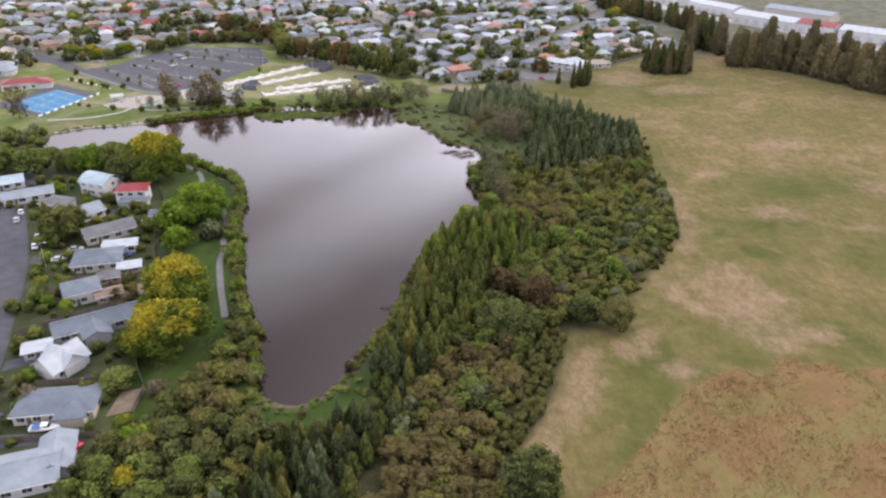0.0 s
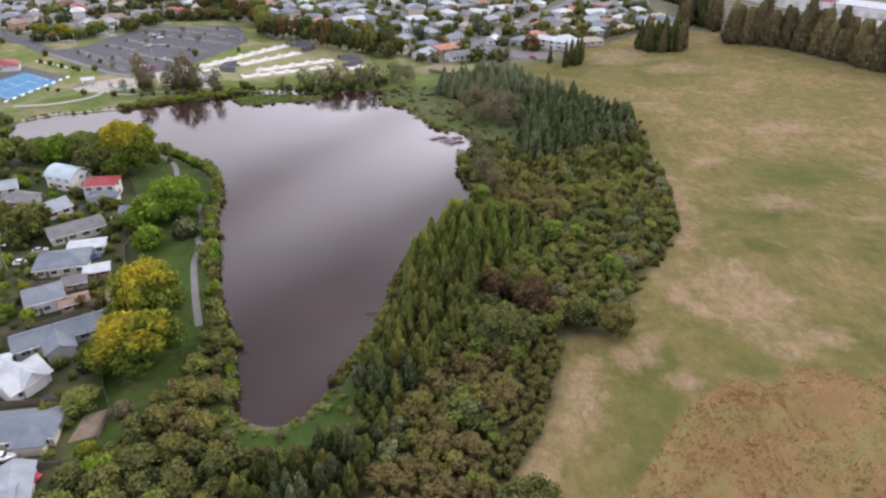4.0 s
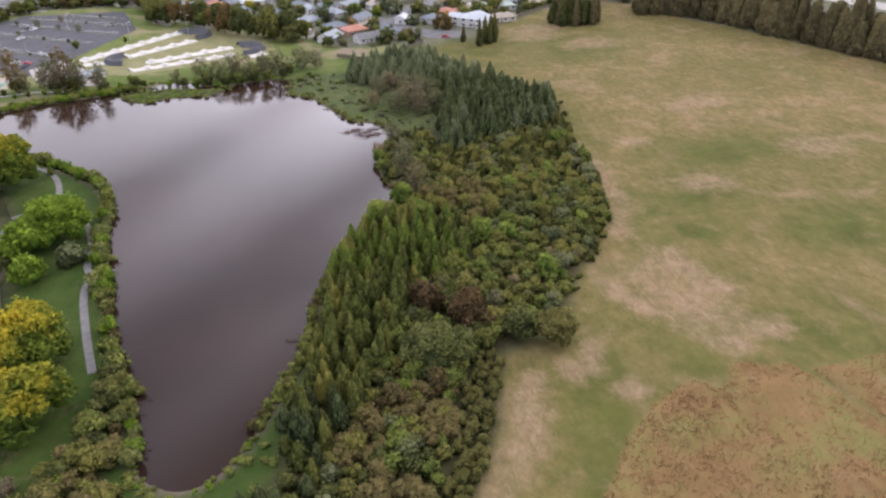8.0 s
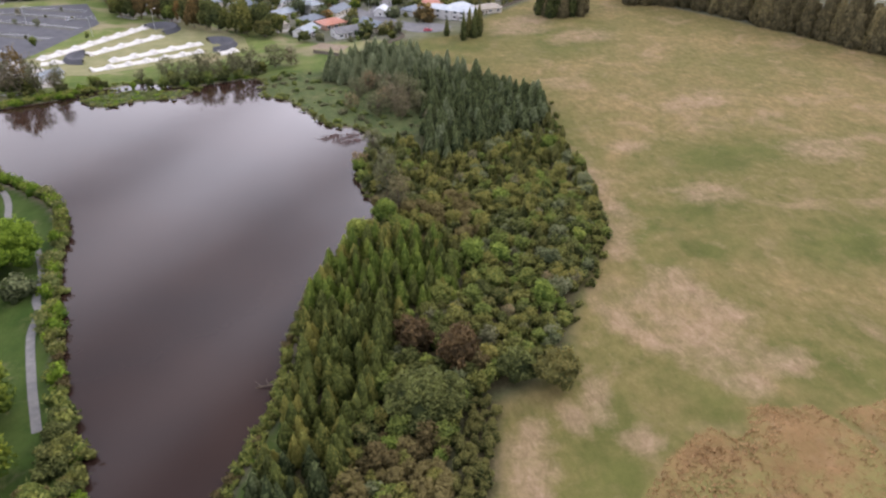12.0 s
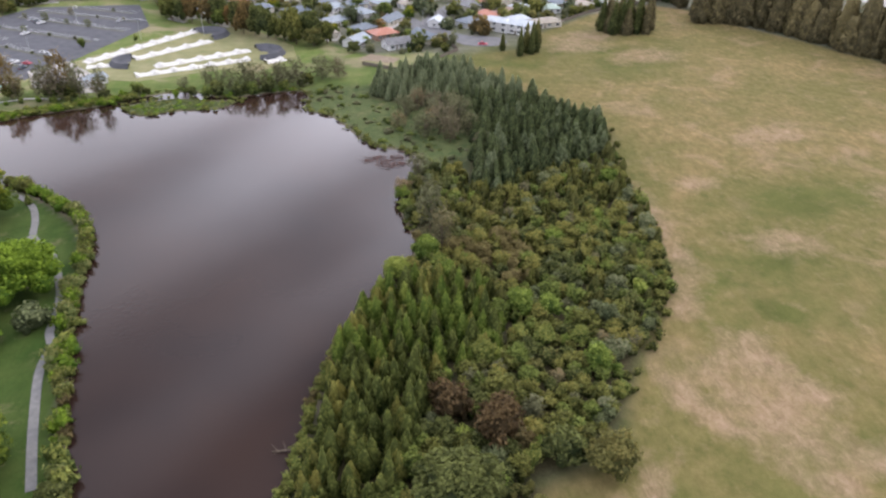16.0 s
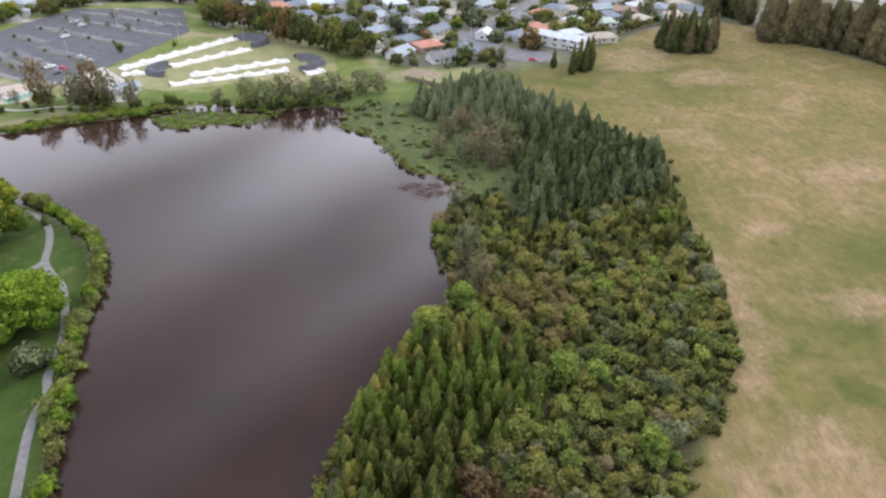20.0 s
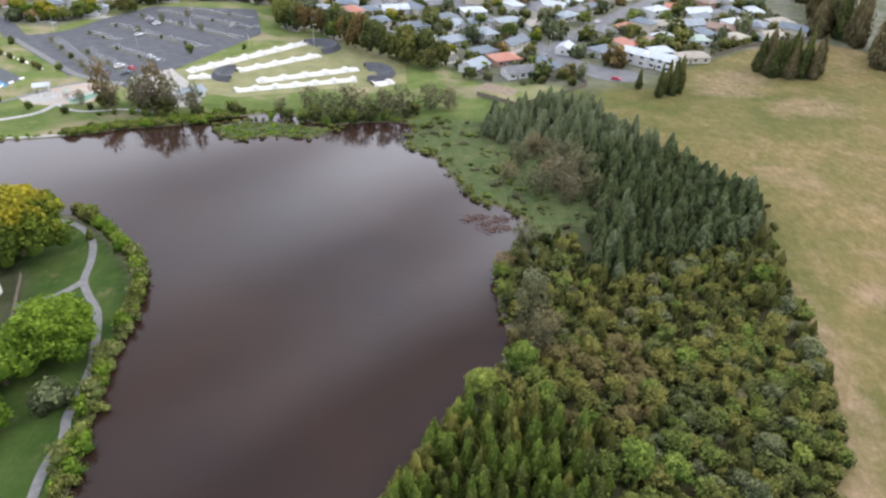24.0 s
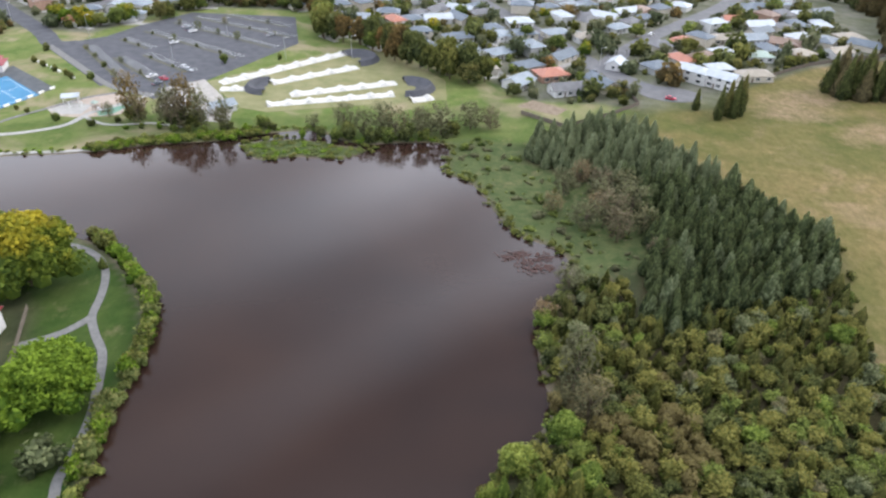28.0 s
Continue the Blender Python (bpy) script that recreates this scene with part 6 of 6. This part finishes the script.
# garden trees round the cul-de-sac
# town entries here use the leaf colour with haze mixed in
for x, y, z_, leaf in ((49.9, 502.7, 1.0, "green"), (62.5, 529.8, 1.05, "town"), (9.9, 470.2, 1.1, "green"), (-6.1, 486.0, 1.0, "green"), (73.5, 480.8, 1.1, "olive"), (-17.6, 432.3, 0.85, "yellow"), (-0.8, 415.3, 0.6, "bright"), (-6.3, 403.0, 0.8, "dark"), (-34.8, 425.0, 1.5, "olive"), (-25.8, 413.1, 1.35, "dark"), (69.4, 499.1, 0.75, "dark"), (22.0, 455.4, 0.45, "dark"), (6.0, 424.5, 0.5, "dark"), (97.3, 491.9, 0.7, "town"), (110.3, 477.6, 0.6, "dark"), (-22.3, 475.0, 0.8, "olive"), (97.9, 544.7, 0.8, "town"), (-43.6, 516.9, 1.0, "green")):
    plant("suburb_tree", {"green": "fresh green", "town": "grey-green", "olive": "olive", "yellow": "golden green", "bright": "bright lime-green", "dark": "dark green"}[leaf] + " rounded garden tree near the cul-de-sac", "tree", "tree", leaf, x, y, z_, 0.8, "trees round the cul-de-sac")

# ---- shelter belts and tree rows ----
def row(ctrl, gap, form, leaf, size, thing, label, spread=1.5, tall=1.0, group=""):
    p = curve_points(ctrl, False, 12)
    run = np.r_[0, np.cumsum(np.linalg.norm(np.diff(p, axis=0), axis=1))]
    for s in np.arange(0, run[-1], gap):
        x, y = np.interp(s, run, p[:, 0]), np.interp(s, run, p[:, 1])
        lf = leaf if isinstance(leaf, str) else leaf[int(rng.integers(len(leaf)))]
        plant(thing, label, "tree", form, lf, x + rng.normal() * spread, y + rng.normal() * spread, size * rng.uniform(0.82, 1.15), tall * (rng.uniform(0.72, 1.2) if form == "belt" else rng.uniform(0.85, 1.15)), group)


row([(-108, 462), (-84, 455), (-66, 440), (-50, 428), (-34, 420), (-20, 414)], 4.6, "tree", ("autumn", "dark", "autumn", "green", "olive", "dark"), 1.2, "park_edge_tree", "tall olive and russet tree in the row behind the track", 2.0, 1.35, "tree row behind the bicycle track")
row([(-108, 470), (-125, 512), (-150, 530), (-170, 545)], 8.0, "tree", ("dark", "autumn", "green"), 1.5, "park_edge_tree", "large dark tree behind the car park", 3.0, 1.15, "tree row behind the bicycle track")
row([(-200, 472), (-180, 505), (-150, 512), (-128, 506)], 6.0, "tree", ("green", "dark", "autumn", "olive"), 0.95, "park_edge_tree", "garden-side tree behind the car park", 2.5, 0.9, "trees behind the car park")
row([(-242, 455), (-222, 452), (-205, 462)], 6.5, "tree", ("bright", "green", "yellow"), 1.25, "street_tree", "rounded bright green street tree", 1.5, 0.85, "street trees")
row([(184, 456), (205, 452), (220, 442), (231, 424), (250, 388), (285, 325), (330, 245)], 3.9, "belt", ("cypress",), 1.0, "shelter_tree", "tall brownish-olive shelter-belt tree along the field", 1.3, 1.05, "shelter belt of the field")
row([(192, 468), (214, 455), (238, 428), (257, 394), (295, 327)], 4.8, "belt", ("cypress",), 1.0, "shelter_tree", "tall brownish-olive shelter-belt tree along the field", 1.4, 1.05, "shelter belt of the field")
row([(174, 503), (182, 515), (190, 500), (194, 484)], 5.4, "belt", ("dark", "cypress"), 0.95, "shelter_tree", "dark shelter-belt tree in the field's corner", 2.0, 1.05, "shelter belt of the field")
row([(190, 520), (194, 585), (172, 640), (140, 712)], 6.0, "belt", ("dark", "brown"), 0.9, "shelter_tree", "dark distant shelter-belt tree", 2.0, 0.9, "distant shelter belt")
for k in range(22):
    a, d = 2.4 * k, 13.0 * math.sqrt((k + 0.5) / 22)
    plant("field_pine", "tall dark pine in a clump standing in the field", "pine tree", "spire", "dark" if k % 3 else "cypress", 138 + d * 1.1 * math.cos(a), 438 + d * 0.72 * math.sin(a), rng.uniform(0.85, 1.08), rng.uniform(0.75, 1.08), "pine clump in the field")
for x, y, s in ((66, 404.5, 0.5), (73, 396, 0.62), (77, 401, 0.68), (81, 406, 0.76), (84, 410, 0.7), (79, 399, 0.62), (82, 402, 0.6)):
    plant("field_pine", "dark pine standing by the cul-de-sac", "pine tree", "spire", "dark", x, y, s, 1.0, "pines by the cul-de-sac")
for x, y, s, leaf in ((-178, 381, 0.6, "green"), (-218, 411, 0.6, "dark"), (-135, 414, 0.7, "green"), (-113, 424, 0.5, "green"), (-111, 473, 1.0, "green"), (-108, 478, 1.2, "green"), (-190, 383, 0.5, "olive"), (-198, 387, 0.5, "olive"), (-206, 391, 0.5, "olive"), (-213, 395, 0.5, "olive"), (-186, 380, 0.5, "dark")):
    plant("park_shrub", "small rounded park tree on the grass", "tree", "shrub", leaf, x, y, s * 1.3, 1.1)


# ---- long sheds beyond the shelter belt ----
def shed(x, y, turn, L, W, h, roof, wall, label):
    ob = empty("warehouse", pose(x, y, 0, 0, 0, turn), label, "warehouse", "sheds beyond the shelter belt")
    part("wall", wall_body(L, W, h, W * 0.12, True), WALL_MAT[wall], ob)
    part("roof", roof_body(L, W, h, W * 0.12, True), ROOF_MAT[roof], ob)
    for k in range(int(L / 9)):
        xx = -L / 2 + 5 + 9 * k
        part("roller_door", boxed((xx - 2, -W / 2 - 0.1, 0, xx + 2, -W / 2, 4.2)), STEEL, ob)


shed(250, 672, -62, 52, 20, 7, "white", "white", "long white metal-clad warehouse")
shed(272, 606, -55, 58, 22, 7, "white", "white", "long white metal-clad warehouse")
shed(297, 572, -50, 30, 20, 7.5, "red", "white", "warehouse with a bright red roof")
shed(326, 544, -45, 46, 22, 7, "white", "white", "long white metal-clad warehouse")
shed(220, 740, -65, 60, 20, 7, "white", "white", "long white metal-clad warehouse")
shed(318, 650, -52, 60, 20, 6, "pale", "cream", "pale warehouse in the distance")


# ---- cars ----
def paint(name, c):
    return two_tone("car_paint_" + name, c, tuple(min(1, v * 1.12) for v in c), 1.0, 0.3, 0.2, 0.5)


CAR_PAINT = {"white": paint("white", (0.66, 0.67, 0.68)), "red": paint("red", (0.42, 0.03, 0.06)), "silver": paint("silver", (0.36, 0.38, 0.40)), "dark": paint("dark", (0.05, 0.06, 0.08)), "blue": paint("blue", (0.06, 0.12, 0.28))}


def profile(bm, pts, half, top_half):
    """Extrudes a side outline across the width, drawn in towards the roof."""
    zs = [z for _, z in pts]
    lo, hi = min(zs), max(zs)
    rows = []
    for s in (-1, 1):
        rows.append([bm.verts.new((x, s * (half + (top_half - half) * max(0, (z - 0.75) / max(hi - 0.75, 0.1))), z)) for x, z in pts])
    n = len(pts)
    bm.faces.new(rows[0])
    bm.faces.new(rows[1][::-1])
    for i in range(n):
        j = (i + 1) % n
        bm.faces.new((rows[0][j], rows[0][i], rows[1][i], rows[1][j]))
    bmesh.ops.recalc_face_normals(bm, faces=bm.faces)
    bmesh.ops.bevel(bm, geom=list(bm.edges), offset=0.05, segments=1, affect="EDGES")
    return bm


def wheel(bm, x, y, r, w):
    n = 14
    rings = []
    for yy, rr in ((y - w / 2, r * 0.88), (y - w / 2 + 0.03, r), (y + w / 2 - 0.03, r), (y + w / 2, r * 0.88)):
        rings.append([bm.verts.new((x + rr * math.cos(6.2832 * i / n), yy, r + rr * math.sin(6.2832 * i / n))) for i in range(n)])
    for a, b in zip(rings, rings[1:]):
        for i in range(n):
            bm.faces.new((a[i], a[(i + 1) % n], b[(i + 1) % n], b[i]))
    bm.faces.new(rings[0][::-1])
    bm.faces.new(rings[-1])
    return bm


def car(x, y, turn, tone, label, z=0.08):
    ob = empty("car", pose(x, y, z, 0, 0, turn), label, "car", "parked cars")
    part("body", profile(bmesh.new(), [(-2.15, 0.35), (2.15, 0.35), (2.2, 0.62), (2.05, 0.78), (1.05, 0.92), (0.9, 0.95), (-1.75, 0.98), (-2.12, 0.90), (-2.2, 0.6)], 0.88, 0.84), CAR_PAINT[tone], ob)
    part("cabin_glass", profile(bmesh.new(), [(-1.70, 0.93), (0.98, 0.93), (0.28, 1.38), (-1.20, 1.40)], 0.80, 0.62), GLASS, ob)
    part("roof_panel", boxed((-1.15, -0.58, 1.385, 0.22, 0.58, 1.45)), CAR_PAINT[tone], ob)
    for sx in (-1.35, 1.35):
        for sy in (-0.80, 0.80):
            tyre = part("wheel", wheel(bmesh.new(), sx, sy, 0.31, 0.2), TYRE, ob)
            part("rim", boxed((sx - 0.14, sy + (0.09 if sy > 0 else -0.115), 0.17, sx + 0.14, sy + (0.115 if sy > 0 else -0.09), 0.45)), STEEL, tyre)
    for sy in (-0.6, 0.6):
        part("headlight", boxed((2.10, sy - 0.18, 0.58, 2.2, sy + 0.18, 0.70)), GLASS, ob)
        part("tail_light", boxed((-2.2, sy - 0.18, 0.66, -2.12, sy + 0.18, 0.80)), CAR_PAINT["red"], ob)
    return ob


for x, y, turn, tone, label in (
        (-115.7, 183.5, 15, "white", "white car parked on a driveway"), (-127.5, 192, 118, "white", "white car parked at the kerb"), (-130, 198.5, 118, "silver", "silver car parked at the kerb"), (-97, 186.5, 40, "blue", "blue car parked behind a house"), (-99.5, 211, 10, "white", "white car on a yard between houses"), (-145.5, 217, 120, "white", "white car at the kerb of the western street"), (-143.5, 210.5, 120, "silver", "silver car at the kerb of the western street"), (-113.8, 190.2, 20, "silver", "silver car on a driveway"),
        (-74, 104.6, 70, "red", "red car parked between two houses"), (-95, 113, 60, "dark", "dark car parked beside the street"),
        (57.5, 413.6, -8, "red", "bright red car in the turning circle"), (38, 460, 70, "white", "white van-like car on a driveway"), (27, 440, 125, "dark", "dark car at the kerb of the cul-de-sac"), (-15, 513, 120, "red", "red car at the kerb of a suburban street"), (58, 508, 60, "white", "white car at the kerb of a suburban street"),
        (-169, 454.5, 60, "white", "white car in the car park"), (-169, 434.5, 60, "white", "white car in the car park"), (-148, 403, -30, "white", "white car in the car park"), (-145, 400.5, -30, "silver", "silver car in the car park"), (-156, 389.5, 60, "white", "white car in the car park"), (-149.5, 382, 60, "dark", "dark car in the car park"), (-150, 388, 150, "red", "red car in the car park"), (-176, 461, 60, "silver", "silver car in the car park"), (-172, 457, 60, "dark", "dark car in the car park"), (-130, 458, 60, "silver", "silver car in the car park")):
    car(x, y, turn, tone, label)

# ---- a boat on its trailer before the long house ----
boat = empty("motor_boat", pose(-82.3, 110.2, 0.0, 0, 0, 8), "white and blue motor boat on a trailer", "boat")
hull = bmesh.new()
rows_b = []
for x, w, zb in ((-2.9, 1.0, 0.75), (-1.0, 1.1, 0.65), (1.0, 1.05, 0.68), (2.3, 0.6, 0.85), (3.1, 0.05, 1.2)):
    rows_b.append([hull.verts.new(p) for p in ((x, -w, 1.45), (x, -w * 0.9, 1.0), (x, 0, zb), (x, w * 0.9, 1.0), (x, w, 1.45))])
for r0, r1 in zip(rows_b, rows_b[1:]):
    for i in range(4):
        hull.faces.new((r0[i], r0[i + 1], r1[i + 1], r1[i]))
    hull.faces.new((r0[4], r0[0], r1[0], r1[4]))
hull.faces.new(rows_b[0][::-1])
bmesh.ops.recalc_face_normals(hull, faces=hull.faces)
part("hull", hull, PAINT_WHITE, boat)
part("cabin", profile(bmesh.new(), [(-0.6, 1.44), (1.6, 1.44), (1.0, 2.0), (0.1, 2.15), (-0.6, 2.15)], 0.8, 0.65), PAINT_WHITE, boat)
part("windscreen", profile(bmesh.new(), [(0.2, 1.75), (1.36, 1.75), (1.08, 2.02), (0.2, 2.08)], 0.83, 0.71), GLASS, boat)
part("canopy", boxed((-2.5, -0.95, 1.46, -0.7, 0.95, 1.62)), CAR_PAINT["blue"], boat)
part("outboard_motor", boxed((-3.3, -0.2, 0.7, -2.92, 0.2, 1.7)), CAR_PAINT["dark"], boat)
trailer = part("trailer", boxed((-2.4, -0.5, 0.42, 2.4, -0.42, 0.5), (-2.4, 0.42, 0.42, 2.4, 0.5, 0.5), (-0.9, -1.0, 0.40, -0.8, 1.0, 0.48), (2.3, -0.5, 0.42, 2.4, 0.5, 0.5), (2.35, -0.05, 0.42, 4.1, 0.05, 0.5)), STEEL, boat)
for sy in (-1.05, 1.05):
    part("wheel", wheel(bmesh.new(), -0.85, sy, 0.32, 0.2), TYRE, trailer)

# ---- fences ----
def fence(ctrl, label, height=1.6, board=0.9, mat=TIMBER):
    """Boards between posts along a broken line."""
    ob = empty("fence", Matrix.Identity(4), label, "fence")
    post_me, board_me = make_mesh("post", *box_lists(0.06, 0.06, height + 0.1), mat), {}
    for (x0, y0), (x1, y1) in zip(ctrl, ctrl[1:]):
        d = Vector((x1 - x0, y1 - y0))
        n = max(1, int(d.length / 2.4))
        a = math.atan2(d.y, d.x)
        key = round(d.length / n, 2)
        if key not in board_me:
            board_me[key] = make_mesh("panel", *box_lists(key / 2 - 0.03, 0.025, height), mat)
        for k in range(n):
            p = part("post", post_me, None, ob)
            p.matrix_basis = pose(x0 + d.x * k / n, y0 + d.y * k / n, 0, 0, 0, math.degrees(a))
            b = part("panel", board_me[key], None, ob)
            b.matrix_basis = pose(x0 + d.x * (k + 0.5) / n, y0 + d.y * (k + 0.5) / n, 0.03, 0, 0, math.degrees(a))
    return ob


def box_lists(hx_, hy_, h):
    v = [(sx * hx_, sy * hy_, z) for z in (0, h) for sx, sy in ((-1, -1), (1, -1), (1, 1), (-1, 1))]
    f = [(3, 2, 1, 0), (4, 5, 6, 7), (0, 1, 5, 4), (1, 2, 6, 5), (2, 3, 7, 6), (3, 0, 4, 7)]
    return v, f


for ctrl, label in (
        ([(-66.5, 116), (-67, 124), (-72, 132), (-77, 144), (-80, 160), (-84, 176), (-90, 192), (-92, 206), (-98, 224), (-106, 240)], "weathered timber fence between back gardens and the lawn"),
        ([(-107, 145), (-86, 161)], "weathered timber fence behind the long house"), ([(-92, 125), (-74, 127)], "weathered timber fence between two gardens"), ([(-98, 106), (-70, 109)], "weathered timber fence between two gardens"), ([(-108, 172), (-88, 173)], "weathered timber fence between two gardens"),
        ([(-2, 384), (15, 374), (32, 390), (44, 404), (40, 418)], "weathered timber fence round the end houses"), ([(88, 438), (104, 452), (127, 474), (150, 489), (170, 499)], "weathered timber fence between houses and the field")):
    fence(ctrl, label)

# ---- lamp posts ----
for x, y, h in ((-211, 433, 11), (-81.8, 431.7, 11), (-110.6, 424.5, 10), (-261, 446, 10), (-160, 415, 9), (-150, 452, 9), (30, 452, 8), (-118, 180, 8)):
    ob = empty("street_lamp", pose(x, y, 0), "tall galvanised lamp post with a short arm", "street lamp", "lamp posts")
    part("pole", tube(bmesh.new(), (0, 0, -0.1), (0, 0, h), 0.10, 0.06, 8), STEEL, ob)
    part("arm", tube(bmesh.new(), (0, 0, h - 0.05), (1.4, 0, h + 0.15), 0.05, 0.04, 6), STEEL, ob)
    part("lamp_head", boxed((1.2, -0.16, h + 0.08, 1.95, 0.16, h + 0.22)), FRAME, ob)

# ---- playground ----
swing = empty("swing_frame", pose(-166, 352, 0.06, 0, 0, 20), "white steel swing frame with two seats", "swing")
for sx in (-2.2, 2.2):
    for sy in (-1.0, 1.0):
        part("leg", tube(bmesh.new(), (sx, sy, 0), (sx, 0, 2.6), 0.06, 0.06), FRAME, swing)
part("beam", tube(bmesh.new(), (-2.4, 0, 2.6), (2.4, 0, 2.6), 0.07, 0.07), FRAME, swing)
for sx in (-1.0, 1.0):
    st = part("seat", boxed((sx - 0.28, -0.12, 0.5, sx + 0.28, 0.12, 0.55)), TYRE, swing)
    for d in (-0.25, 0.25):
        part("chain", tube(bmesh.new(), (sx + d, 0, 0.55), (sx + d, 0, 2.6), 0.015, 0.015, 4), STEEL, st)
tower = empty("play_tower", pose(-158, 352, 0.06, 0, 0, -15), "play tower with a green roof and a slide", "play tower")
for sx in (-0.8, 0.8):
    for sy in (-0.8, 0.8):
        part("post", boxed((sx - 0.06, sy - 0.06, 0, sx + 0.06, sy + 0.06, 2.9)), TIMBER, tower)
part("deck", boxed((-0.9, -0.9, 1.3, 0.9, 0.9, 1.4)), TIMBER, tower)
part("roof", roof_body(1.9, 1.9, 2.9, 0.9, False, 0.2), ROOF_MAT["green"], tower)
sl = bmesh.new()
profile(sl, [(0.9, 1.42), (3.6, 0.35), (3.9, 0.35), (3.9, 0.25), (3.5, 0.22), (0.9, 1.30)], 0.35, 0.35)
part("slide", sl, STEEL, tower)
shelter = empty("picnic_shelter", pose(-171, 357, 0.06, 0, 0, 25), "open picnic shelter with a white roof", "shelter")
for sx in (-2.6, 2.6):
    for sy in (-1.6, 1.6):
        part("post", boxed((sx - 0.08, sy - 0.08, 0, sx + 0.08, sy + 0.08, 2.5)), FRAME, shelter)
part("roof", roof_body(5.6, 3.6, 2.5, 0.9, True, 0.35), ROOF_MAT["white"], shelter)
# white barrier blocks along the court
blk = make_mesh("barrier_block", *box_lists(1.1, 0.3, 0.75), PAINT_WHITE)
for n in range(9):
    u = n / 8
    ob = tagged(new("barrier_block", blk), "low white concrete block along the court", "barrier", "blocks along the court")
    ob.matrix_world = pose(-186.5 - 10 * u, 368 - 40 * u, 0.0, 0, 0, 76)
for n in range(7):
    u = n / 6
    ob = tagged(new("barrier_block", blk), "low white concrete block along the hedge", "barrier", "blocks along the hedge")
    ob.matrix_world = pose(-216 + 30 * u, 398 - 17 * u, 0.0, 0, 0, -28)

# ---- small things by the lake and in the gardens ----
snag = empty("fallen_tree", pose(-13.6, 160, -0.25, 0, 0, 172), "fallen dead tree reaching into the lake", "fallen tree")
part("trunk", tube(bmesh.new(), (-2.0, 0, 0.9), (3.3, 0.5, 0.2), 0.22, 0.09, 7), BARK, snag)
for a, b in (((1.4, 0.2, 0.3), (2.9, 1.7, 0.8)), ((2.2, 0.3, 0.3), (3.7, -0.9, 0.7)), ((0.6, 0.2, 0.45), (1.5, -1.4, 1.0)), ((0.2, 0.1, 0.5), (0.9, 1.3, 1.3))):
    part("branch", tube(bmesh.new(), a, b, 0.09, 0.03, 5), BARK, snag)
pool = empty("paddling_pool", pose(-81.8, 127.5, 0), "small bright blue paddling pool on grass", "pool")
ring_b = bmesh.new()
prism(ring_b, [(1.2 * math.cos(a), 1.2 * math.sin(a)) for a in np.linspace(0, 6.2832, 17)[:-1]], 0.0, 0.42)
part("wall", ring_b, COURT, pool)
top_b = bmesh.new()
prism(top_b, [(1.08 * math.cos(a), 1.08 * math.sin(a)) for a in np.linspace(0, 6.2832, 17)[:-1]], 0.3, 0.424)
part("water", top_b, GLASS, pool)
# water plants off the eastern shore
pads, pf = [], []
qd = np.random.default_rng(77)
for k in range(420):
    s = qd.choice(6)
    cx, cy, sp = ((1, 284, 1.6), (6, 282, 1.9), (10, 285, 1.6), (8, 279, 1.3), (4, 286, 1.3), (11.5, 281, 1.2))[s]
    x, y, r = cx + qd.normal() * sp, cy + qd.normal() * sp * 0.7, qd.uniform(0.14, 0.4)
    a0, base = qd.uniform(0, 6.28), len(pads)
    tilt = qd.uniform(-0.08, 0.10)
    pads += [(x + r * math.cos(a0 + i * 1.0472), y + r * math.sin(a0 + i * 1.0472), -0.19 + 0.0004 * k + tilt * math.cos(i * 1.0472) + abs(tilt)) for i in range(6)]
    pf.append(tuple(range(base, base + 6)))
tagged(new("water_plants", make_mesh("water_plants", pads, pf, two_tone("reddish_water_leaves", (0.030, 0.013, 0.011), (0.075, 0.036, 0.027), 1.2, 0.6))), "reddish floating water plants near the shore", "water plants", kind="stuff")
# tussocks of long dry grass
tv, tf, tt_ = [], [], []
tuss = scattered(TAWNY, 0.82, 41, jitter=0.5)
tuss = tuss[(tuss[:, 0] < 130) & (tuss[:, 1] > 76)]
for x, y in tuss:
    s, tone = qd.uniform(0.3, 0.8), min(1, max(0, 0.55 + 0.7 * noise.noise((x * 0.07, y * 0.07, 5.0)) + qd.uniform(-0.2, 0.2)))
    for k in range(4):
        a = qd.uniform(0, 6.28)
        c, sn = math.cos(a), math.sin(a)
        w, l, h = 0.32 * s, qd.uniform(0.4, 0.9) * s, qd.uniform(0.10, 0.50) * s
        base = len(tv)
        tv += [(x - sn * w, y + c * w, -0.1), (x + sn * w, y - c * w, -0.1), (x + c * l + sn * w * 0.5, y + sn * l - c * w * 0.5, 0.35 + h), (x + c * l - sn * w * 0.5, y + sn * l + c * w * 0.5, 0.35 + h * 0.9)]
        tf.append((base, base + 1, base + 2, base + 3))
        tt_ += [tone * 0.8, tone * 0.8, tone, tone]
tagged(new("dry_tussocks", make_mesh("dry_tussocks", tv, tf, foliage("dry_grass_blades", (0.215, 0.142, 0.064), (0.41, 0.270, 0.136), (0.43, 0.30, 0.15), 0.3), tt_)), "knee-high tawny tussocks of long dry grass", "tussock grass", kind="stuff")
